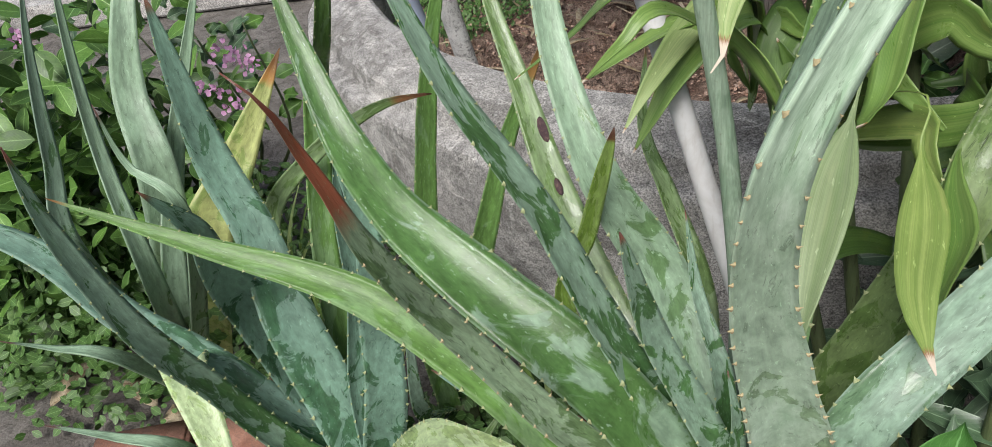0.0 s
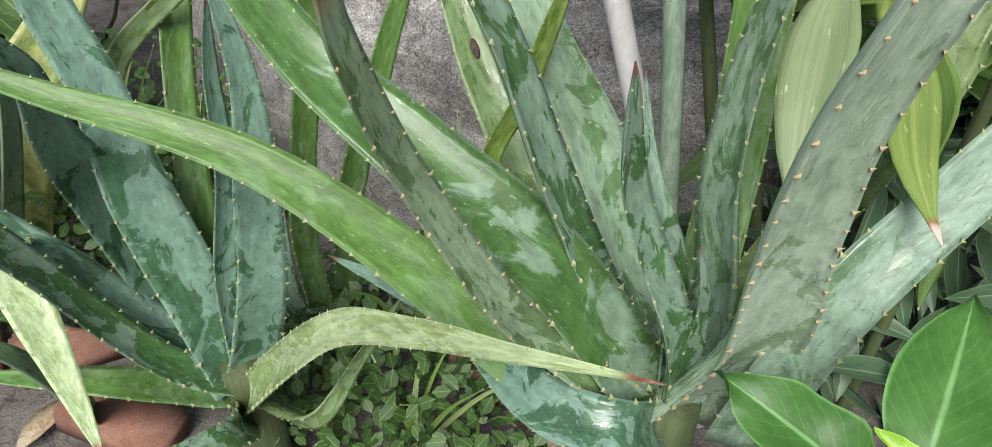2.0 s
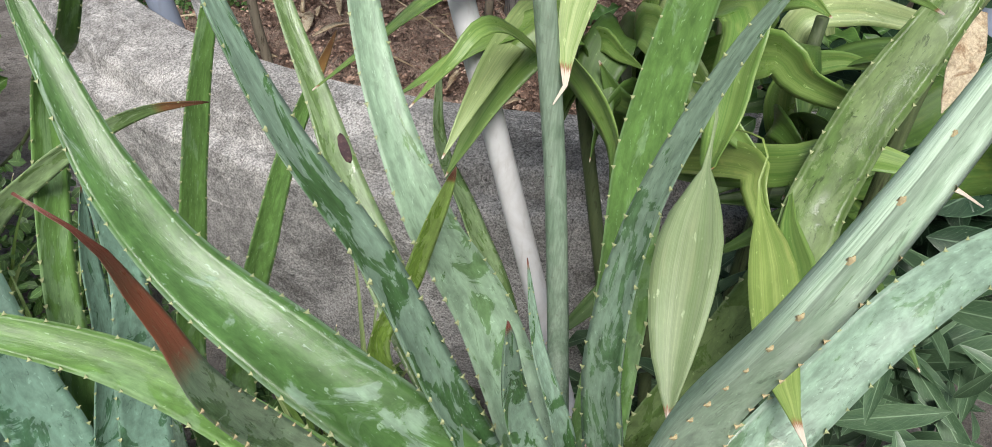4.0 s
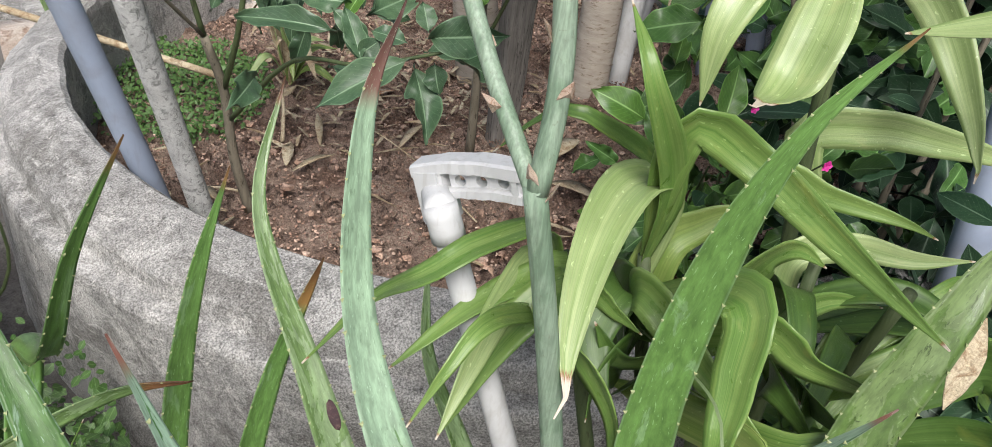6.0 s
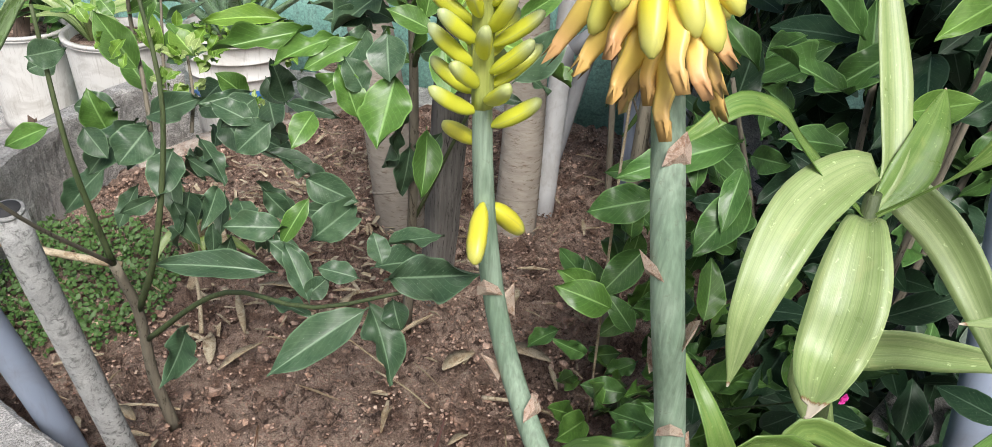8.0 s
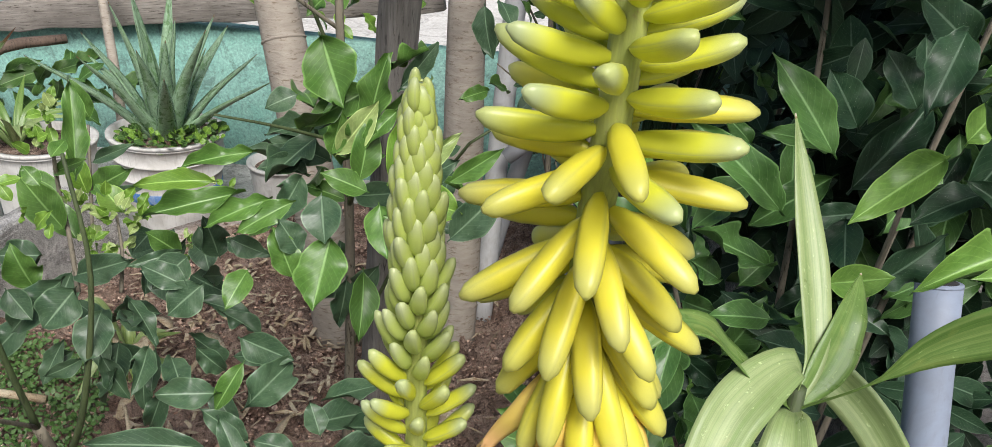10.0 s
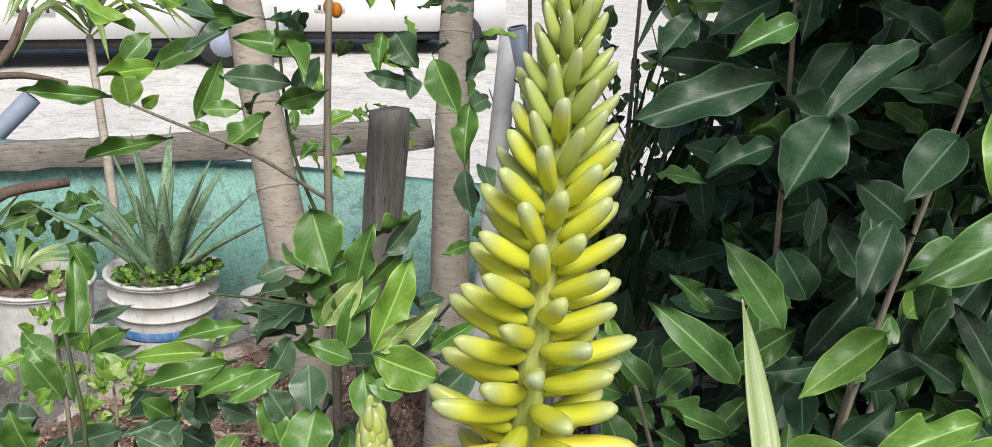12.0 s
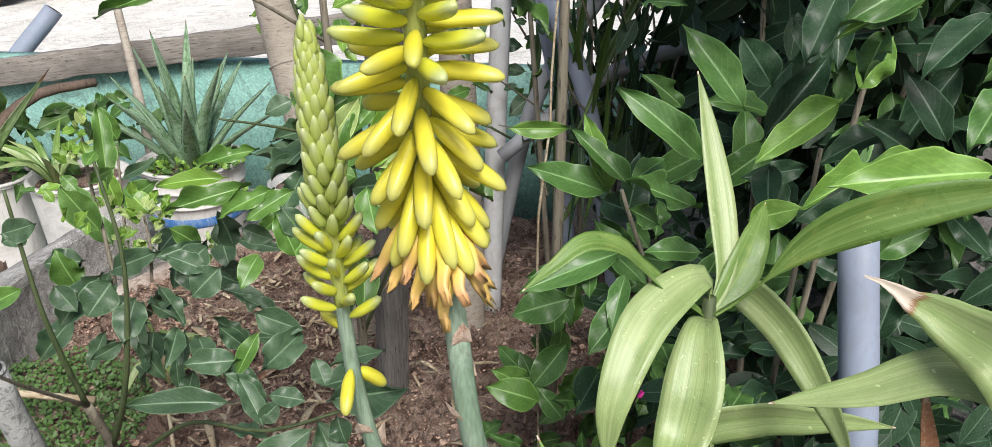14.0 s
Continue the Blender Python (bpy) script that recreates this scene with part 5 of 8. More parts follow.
broad(rubber_bush, (0.626, 1.651, 0.996), (0.730, 1.593, 0.994), 0.034, (-0.48, -0.87, 0.13), BROAD_NEW)
broad(rubber_bush, (0.709, 1.400, 0.840), (0.519, 1.424, 0.804), 0.062, (-0.22, -0.57, 0.79), BROAD)
broad(rubber_bush, (0.721, 1.438, 0.803), (0.629, 1.448, 0.846), 0.053, (0.15, -0.84, 0.52), BROAD)
broad(rubber_bush, (0.674, 1.352, 0.830), (0.606, 1.298, 0.773), 0.036, (-0.40, -0.38, 0.84), BROAD)
broad(rubber_bush, (0.674, 1.332, 0.792), (0.568, 1.301, 0.738), 0.060, (-0.28, -0.49, 0.83), BROAD)
broad(rubber_bush, (0.656, 1.422, 0.826), (0.623, 1.381, 0.784), 0.031, (-0.61, -0.28, 0.74), BROAD)
broad(rubber_bush, (0.704, 1.318, 0.919), (0.655, 1.336, 0.950), 0.039, (-0.03, -0.89, 0.46), BROAD)
broad(rubber_bush, (0.722, 1.236, 0.900), (0.631, 1.258, 0.919), 0.042, (0.01, -0.62, 0.78), BROAD)
broad(rubber_bush, (0.938, 1.153, 1.217), (0.853, 1.109, 1.160), 0.042, (-0.51, -0.12, 0.85), BROAD)
broad(rubber_bush, (0.907, 1.078, 1.280), (0.770, 1.078, 1.255), 0.031, (-0.12, -0.74, 0.66), BROAD_NEW)
broad(rubber_bush, (0.898, 1.204, 1.273), (0.797, 1.159, 1.198), 0.055, (-0.41, -0.41, 0.81), BROAD_DARK)
broad(rubber_bush, (1.021, 1.061, 1.248), (0.880, 1.047, 1.190), 0.052, (-0.31, -0.39, 0.87), BROAD_DARK)
broad(rubber_bush, (0.923, 0.961, 1.191), (0.817, 0.931, 1.140), 0.044, (-0.35, -0.28, 0.89), BROAD)
broad(rubber_bush, (1.028, 1.085, 1.057), (0.985, 1.137, 1.162), 0.049, (-0.50, -0.84, 0.21), BROAD_DARK)
broad(citrus_shrub, (0.398, 1.729, 0.935), (0.466, 1.718, 1.101), 0.061, (-0.29, -0.96, 0.06), CITRUS_NEW)
broad(citrus_shrub, (0.401, 1.729, 0.941), (0.489, 1.671, 1.021), 0.045, (-0.56, -0.82, 0.03), CITRUS_PALE)
broad(citrus_shrub, (0.400, 1.727, 0.934), (0.478, 1.634, 0.914), 0.077, (-0.69, -0.65, 0.31), CITRUS_NEW)
broad(citrus_shrub, (0.384, 1.727, 0.910), (0.374, 1.668, 0.842), 0.055, (-0.55, -0.59, 0.59), CITRUS)
broad(citrus_shrub, (0.373, 1.739, 0.923), (0.304, 1.759, 0.960), 0.042, (0.05, -0.84, 0.54), CITRUS)
broad(citrus_shrub, (0.175, 1.859, 0.924), (0.055, 1.895, 0.927), 0.036, (-0.20, -0.72, 0.67), CITRUS_NEW)
broad(citrus_shrub, (0.210, 1.833, 0.912), (0.064, 1.869, 0.875), 0.040, (-0.33, -0.69, 0.64), CITRUS)
broad(citrus_shrub, (0.244, 1.810, 0.905), (0.136, 1.825, 0.874), 0.042, (-0.29, -0.69, 0.66), CITRUS)
broad(citrus_shrub, (0.274, 1.791, 0.904), (0.177, 1.796, 0.864), 0.040, (-0.31, -0.68, 0.67), CITRUS)
broad(citrus_shrub, (0.234, 1.842, 0.971), (0.115, 1.872, 0.958), 0.035, (-0.25, -0.73, 0.64), CITRUS)
broad(citrus_shrub, (0.309, 1.775, 0.918), (0.294, 1.723, 0.859), 0.065, (-0.48, -0.59, 0.65), CITRUS_DARK)
broad(citrus_shrub, (0.315, 1.748, 0.861), (0.268, 1.698, 0.759), 0.079, (-0.49, -0.67, 0.56), CITRUS)
broad(citrus_shrub, (0.334, 1.782, 0.972), (0.391, 1.748, 1.062), 0.048, (-0.42, -0.91, -0.09), CITRUS_PALE)
broad(citrus_shrub, (0.329, 1.786, 0.973), (0.343, 1.773, 1.052), 0.038, (-0.20, -0.97, -0.12), CITRUS)
broad(citrus_shrub, (0.468, 1.656, 0.860), (0.537, 1.615, 0.954), 0.061, (-0.55, -0.83, 0.05), CITRUS_DARK)
broad(citrus_shrub, (0.478, 1.684, 0.945), (0.544, 1.634, 1.010), 0.034, (-0.62, -0.79, 0.02), CITRUS)
broad(citrus_shrub, (0.361, 1.751, 0.937), (0.379, 1.744, 1.036), 0.050, (-0.21, -0.98, -0.03), CITRUS)
broad(citrus_shrub, (0.269, 1.762, 0.826), (0.241, 1.767, 0.887), 0.050, (0.20, -0.97, 0.16), CITRUS_DARK)
broad(citrus_shrub, (0.255, 1.754, 0.787), (0.231, 1.769, 0.877), 0.050, (0.12, -0.98, 0.19), CITRUS)
broad(citrus_shrub, (0.427, 1.756, 1.046), (0.357, 1.742, 0.998), 0.034, (-0.33, -0.66, 0.67), CITRUS)
broad(citrus_shrub, (0.437, 1.681, 0.875), (0.380, 1.690, 0.906), 0.040, (0.14, -0.84, 0.52), CITRUS)
broad(citrus_shrub, (0.391, 2.008, 1.105), (0.407, 1.930, 0.993), 0.102, (-0.57, -0.71, 0.41), CITRUS)
broad(citrus_shrub, (0.332, 1.949, 1.021), (0.276, 1.952, 1.004), 0.045, (-0.22, -0.78, 0.59), CITRUS_DARK)
broad(citrus_shrub, (0.109, 2.216, 1.275), (-0.043, 2.284, 1.279), 0.034, (-0.36, -0.82, 0.44), CITRUS)
broad(citrus_shrub, (0.188, 2.143, 1.214), (0.019, 2.205, 1.176), 0.034, (-0.39, -0.82, 0.42), CITRUS)
broad(citrus_shrub, (0.125, 2.200, 1.259), (0.117, 2.209, 1.330), 0.058, (0.14, -0.98, 0.14), CITRUS_NEW)
broad(citrus_shrub, (0.268, 2.166, 1.387), (0.153, 2.187, 1.330), 0.045, (-0.33, -0.88, 0.33), CITRUS)
broad(citrus_shrub, (0.222, 2.134, 1.242), (0.275, 2.125, 1.359), 0.045, (-0.03, -1.00, -0.06), CITRUS)
broad(citrus_shrub, (0.300, 2.097, 1.269), (0.229, 2.117, 1.271), 0.034, (-0.22, -0.87, 0.44), CITRUS)
broad(citrus_shrub, (0.387, 2.064, 1.317), (0.264, 2.120, 1.331), 0.054, (-0.33, -0.84, 0.42), CITRUS_DARK)
broad(citrus_shrub, (0.430, 2.064, 1.377), (0.293, 2.128, 1.392), 0.050, (-0.36, -0.85, 0.38), CITRUS)
broad(citrus_shrub, (0.143, 2.191, 1.263), (0.167, 2.160, 1.285), 0.025, (-0.56, -0.73, -0.40), CITRUS_NEW)
broad(citrus_shrub, (0.294, 2.075, 1.205), (0.299, 2.067, 1.252), 0.045, (-0.05, -0.98, -0.17), CITRUS_NEW)
broad(citrus_shrub, (0.173, 2.225, 1.391), (0.114, 2.212, 1.333), 0.049, (-0.21, -0.89, 0.41), CITRUS)
broad(citrus_shrub, (0.227, 2.211, 1.437), (0.336, 2.118, 1.431), 0.045, (-0.65, -0.75, -0.15), CITRUS)
broad(citrus_shrub, (0.379, 2.063, 1.300), (0.423, 2.040, 1.369), 0.045, (-0.23, -0.96, -0.18), CITRUS_DARK)
broad(citrus_shrub, (0.352, 2.072, 1.283), (0.432, 2.013, 1.318), 0.045, (-0.53, -0.83, -0.18), CITRUS)
broad(citrus_shrub, (0.495, 2.011, 1.345), (0.570, 1.933, 1.328), 0.034, (-0.72, -0.69, -0.04), CITRUS_DARK)
broad(citrus_shrub, (0.552, 2.006, 1.417), (0.565, 1.951, 1.364), 0.067, (-0.76, -0.54, 0.36), CITRUS_DARK)
broad(citrus_shrub, (0.605, 1.958, 1.379), (0.618, 1.889, 1.289), 0.067, (-0.73, -0.58, 0.35), CITRUS)
broad(citrus_shrub, (0.533, 2.017, 1.416), (0.507, 1.983, 1.354), 0.034, (-0.49, -0.66, 0.57), CITRUS)
broad(citrus_shrub, (0.244, 2.115, 1.228), (0.208, 2.119, 1.246), 0.025, (0.07, -0.93, 0.36), CITRUS)
broad(citrus_shrub, (0.654, 1.900, 1.308), (0.617, 1.856, 1.206), 0.051, (-0.61, -0.62, 0.49), CITRUS)
broad(citrus_sapling, (0.085, 1.598, 0.638), (-0.075, 1.665, 0.656), 0.046, (-0.18, -0.63, 0.75), CITRUS_DARK)
broad(citrus_sapling, (0.209, 1.489, 0.667), (0.317, 1.414, 0.699), 0.066, (-0.60, -0.76, 0.27), CITRUS_DARK)
broad(citrus_sapling, (0.175, 1.456, 0.650), (0.029, 1.441, 0.590), 0.058, (-0.25, -0.59, 0.77), CITRUS_DARK)
broad(citrus_sapling, (0.118, 1.558, 0.602), (0.101, 1.615, 0.678), 0.036, (0.08, -0.79, 0.61), CITRUS_DARK)
broad(citrus_sapling, (0.221, 1.539, 0.655), (0.217, 1.568, 0.697), 0.036, (-0.00, -0.83, 0.56), CITRUS_DARK)
broad(citrus_sapling, (0.226, 1.512, 0.616), (0.226, 1.485, 0.574), 0.043, (-0.51, -0.73, 0.46), CITRUS_DARK)
broad(citrus_sapling, (0.125, 1.709, 0.643), (0.037, 1.751, 0.637), 0.049, (-0.34, -0.62, 0.70), CITRUS_DARK)
broad(citrus_sapling, (0.164, 1.717, 0.687), (0.107, 1.702, 0.616), 0.034, (-0.44, -0.74, 0.52), CITRUS)
broad(citrus_sapling, (0.112, 1.566, 0.609), (0.149, 1.563, 0.635), 0.036, (-0.24, -0.94, 0.25), CITRUS_DARK)
broad(citrus_sapling, (0.170, 1.780, 0.689), (0.241, 1.725, 0.659), 0.056, (-0.50, -0.81, 0.31), CITRUS_DARK)
broad(citrus_sapling, (0.189, 1.544, 0.637), (0.135, 1.579, 0.649), 0.036, (-0.22, -0.60, 0.77), CITRUS_DARK)
broad(citrus_sapling, (-0.073, 2.214, 0.669), (-0.149, 2.250, 0.664), 0.060, (-0.37, -0.71, 0.60), CITRUS_DARK)
broad(citrus_sapling, (-0.106, 2.210, 0.636), (-0.125, 2.245, 0.676), 0.072, (0.14, -0.71, 0.69), CITRUS_DARK)
broad(citrus_sapling, (-0.112, 2.174, 0.574), (-0.215, 2.170, 0.485), 0.060, (-0.34, -0.83, 0.44), CITRUS_DARK)
broad(citrus_sapling, (-0.036, 2.132, 0.671), (-0.081, 2.059, 0.621), 0.057, (-0.00, -0.56, 0.83), CITRUS_DARK)
broad(citrus_sapling, (-0.014, 2.090, 0.623), (-0.020, 1.981, 0.548), 0.051, (-0.29, -0.53, 0.80), CITRUS_DARK)
broad(citrus_sapling, (0.017, 2.038, 0.565), (-0.010, 1.958, 0.520), 0.057, (-0.15, -0.45, 0.88), CITRUS_DARK)
broad(citrus_sapling, (0.092, 2.078, 0.689), (0.116, 1.979, 0.653), 0.057, (-0.59, -0.39, 0.70), CITRUS_DARK)
broad(citrus_sapling, (-0.037, 2.243, 0.743), (-0.089, 2.313, 0.812), 0.060, (-0.00, -0.70, 0.71), CITRUS)
broad(citrus_sapling, (-0.015, 2.200, 0.693), (-0.055, 2.265, 0.762), 0.054, (0.05, -0.72, 0.70), CITRUS)
broad(citrus_sapling, (0.168, 2.028, 0.772), (0.190, 1.990, 0.730), 0.051, (-0.50, -0.76, 0.42), CITRUS_DARK)
broad(citrus_sapling, (0.102, 2.105, 0.740), (0.059, 2.054, 0.727), 0.051, (0.29, -0.45, 0.84), CITRUS_DARK)
broad(citrus_sapling, (-0.149, 1.981, 0.851), (-0.196, 1.993, 0.831), 0.044, (-0.38, -0.83, 0.41), CITRUS_DARK)
broad(citrus_sapling, (-0.138, 2.020, 0.718), (-0.109, 1.978, 0.674), 0.047, (-0.36, -0.78, 0.52), CITRUS_DARK)
broad(citrus_sapling, (-0.186, 2.043, 0.715), (-0.267, 2.064, 0.682), 0.042, (-0.39, -0.79, 0.47), CITRUS)
broad(citrus_sapling, (-0.027, 2.094, 0.517), (0.053, 2.002, 0.537), 0.059, (-0.76, -0.60, 0.25), CITRUS_DARK)
broad(citrus_sapling, (-0.049, 2.011, 0.726), (-0.160, 2.022, 0.629), 0.066, (-0.43, -0.82, 0.39), CITRUS_DARK)
broad(citrus_sapling, (-0.037, 1.948, 0.738), (-0.092, 1.946, 0.675), 0.070, (-0.40, -0.84, 0.37), CITRUS_DARK)
broad(citrus_sapling, (-0.009, 1.916, 0.706), (-0.048, 1.850, 0.658), 0.063, (-0.08, -0.56, 0.83), CITRUS_DARK)
broad(citrus_sapling, (0.052, 2.004, 0.824), (0.020, 2.045, 0.868), 0.048, (0.01, -0.74, 0.68), CITRUS_NEW)
broad(citrus_sapling, (-0.044, 2.053, 0.814), (-0.095, 2.109, 0.870), 0.053, (0.00, -0.70, 0.71), CITRUS)
broad(citrus_sapling, (-0.011, 2.062, 0.869), (0.010, 2.132, 1.028), 0.042, (0.22, -0.90, 0.37), CITRUS)
broad(citrus_sapling, (0.123, 1.937, 0.768), (0.073, 1.929, 0.822), 0.047, (0.39, -0.89, 0.24), CITRUS)
broad(citrus_sapling, (0.176, 1.907, 0.767), (0.160, 1.892, 0.842), 0.052, (0.22, -0.96, -0.15), CITRUS_DARK)
broad(citrus_sapling, (0.133, 1.812, 0.779), (0.072, 1.820, 0.729), 0.062, (-0.47, -0.76, 0.45), CITRUS_DARK)
broad(citrus_sapling, (0.206, 1.834, 0.777), (0.155, 1.784, 0.748), 0.046, (0.01, -0.51, 0.86), CITRUS)
broad(citrus_sapling, (0.111, 1.819, 0.770), (0.049, 1.870, 0.801), 0.045, (-0.17, -0.66, 0.73), CITRUS_DARK)
broad(citrus_sapling, (0.185, 1.867, 0.820), (0.231, 1.830, 0.798), 0.041, (-0.51, -0.81, 0.28), CITRUS_DARK)
broad(citrus_sapling, (-0.192, 1.916, 0.877), (-0.138, 1.893, 0.891), 0.047, (-0.39, -0.92, 0.03), CITRUS_DARK)
broad(glossy_plant, (0.187, 0.315, 0.420), (0.094, 0.391, 0.479), 0.059, (0.04, -0.58, 0.81), GLOSSY)
broad(glossy_plant, (0.199, 0.314, 0.420), (0.267, 0.409, 0.509), 0.076, (-0.40, -0.45, 0.80), GLOSSY)
broad(glossy_plant, (0.198, 0.308, 0.444), (0.175, 0.338, 0.475), 0.022, (0.06, -0.70, 0.71), GLOSSY_NEW)
broad(glossy_plant, (0.329, 0.296, 0.449), (0.236, 0.312, 0.454), 0.026, (0.00, -0.28, 0.96), GLOSSY_NEW)
broad(rubber_bush, (0.908, 0.995, 1.358), (0.714, 1.047, 1.273), 0.067, (-0.45, -0.62, 0.65), BROAD)

# flower stalks of the large aloe, forked, each with its spike
stalk = part("flower_stalk", tube([(0.165, 0.62, 0.20), (0.200, 0.76, 0.31), (0.196, 0.800, 0.45), (0.187, 0.810, 0.54), (0.160, 0.806, 0.70), (0.132, 0.800, 0.84)], [0.0125, 0.0120, 0.0110, 0.0094], 14, 30), STALK, aloe_main, "thick grey-green flower stalk")
spike_line = [(0.134, 0.799, 0.835), (0.146, 0.812, 0.915), (0.144, 0.828, 1.005), (0.125, 0.826, 1.089), (0.127, 0.853, 1.180), (0.121, 0.872, 1.272), (0.113, 0.858, 1.375), (0.129, 0.873, 1.504), (0.138, 0.882, 1.600)]
side_line = [(0.134, 0.799, 0.830), (0.112, 0.870, 0.907), (0.093, 0.917, 0.990), (0.080, 0.931, 1.077), (0.076, 0.939, 1.185), (0.068, 0.930, 1.354)]
big_spike = part("flower_spike", tube(spike_line, [0.0090, 0.0086, 0.0082, 0.0064, 0.0046, 0.0020], 12, 40), STALK, aloe_main, "tall spike of yellow tubular flowers, lowest ones withered")
part("rachis", tube(glide(spike_line, 60)[28:], [0.0078, 0.0074, 0.0058, 0.0026], 10, 30), RACHIS, big_spike, "olive green flower axis")
small_spike = part("flower_spike", tube(side_line, [0.0076, 0.0072, 0.0062, 0.0046, 0.0020], 12, 36), STALK, aloe_main, "younger spike, green buds above yellow flowers")
part("rachis", tube(glide(side_line, 60)[38:], [0.0058, 0.0056, 0.0030], 10, 24), RACHIS, small_spike, "olive green flower axis")
# lowest flowers withered, then hanging, level and rising ones, and buds to the tip
raceme(big_spike, glide(spike_line, 60)[30:], [(0.0, 0.054, 0.0130, -56, 0.0034, F_OLD), (0.055, 0.058, 0.0140, -56, 0.0040, F_OLD), (0.085, 0.056, 0.0122, -54, 0.0050, F_OPEN), (0.139, 0.054, 0.0124, -46, 0.0060, F_OPEN),
                                              (0.241, 0.052, 0.0120, -26, 0.0068, F_OPEN), (0.309, 0.048, 0.0110, 0, 0.0060, F_OPEN), (0.388, 0.044, 0.0104, 8, 0.0055, F_BUD), (0.501, 0.039, 0.0095, 16, 0.0051, F_BUD),
                                              (0.649, 0.031, 0.0086, 28, 0.0046, F_BUD), (0.751, 0.026, 0.0076, 38, 0.0042, F_GREEN), (0.887, 0.018, 0.0052, 55, 0.0040, F_GREEN), (0.994, 0.010, 0.0040, 76, 0.0040, F_GREEN)])
raceme(small_spike, glide(side_line, 60)[32:60], [(0.0, 0.031, 0.0115, -46, 0.020, F_OPEN), (0.015, 0.034, 0.0105, -30, 0.115, F_OPEN), (0.10, 0.034, 0.0095, 2, 0.020, F_OPEN), (0.155, 0.034, 0.0090, 10, 0.055, F_BUD),
                                               (0.215, 0.033, 0.0085, 24, 0.0120, F_BUD), (0.40, 0.029, 0.0080, 36, 0.0100, F_BUD), (0.46, 0.027, 0.0084, 44, 0.0082, F_GREEN), (0.66, 0.023, 0.0083, 56, 0.0056, F_GREEN), (0.88, 0.019, 0.0076, 65, 0.0042, F_GREEN), (0.965, 0.014, 0.0060, 78, 0.0036, F_GREEN)])


def bracts(spike, line, shares):
    """Small dry bracts that clasp a stalk."""
    pts = glide(line, 60)
    axes = frames_along(pts, (0.2, -0.9, 0.1))
    for i, f in enumerate(shares):
        j = int(f * 60)
        w, s, k = axes[j]
        a = i * 2.4 + 0.6
        out = s * math.cos(a) + k * math.sin(a)
        side = w.cross(out)
        bm = bmesh.new()
        c = pts[j] + out * 0.008
        vs = [bm.verts.new(c + side * x + w * z + out * y) for x, y, z in ((-0.0075, -0.001, -0.004), (0.0075, -0.001, -0.004), (0.006, 0.002, 0.004), (0.0, 0.0075, 0.012), (-0.006, 0.002, 0.004), (0.0, 0.0045, 0.002))]
        for q in range(5):
            bm.faces.new((vs[q], vs[(q + 1) % 5], vs[5]))
        bm.faces.new(vs[4::-1])
        part("bract", bm, BRACT, spike, "small dry papery bract", smooth=False)


bracts(big_spike, spike_line, (0.0, 0.02, 0.06, 0.11, 0.15, 0.19, 0.23, 0.27, 0.31, 0.35, 0.39, 0.42))
bracts(small_spike, side_line, (0.05, 0.14, 0.22, 0.30, 0.36, 0.42, 0.46, 0.50))


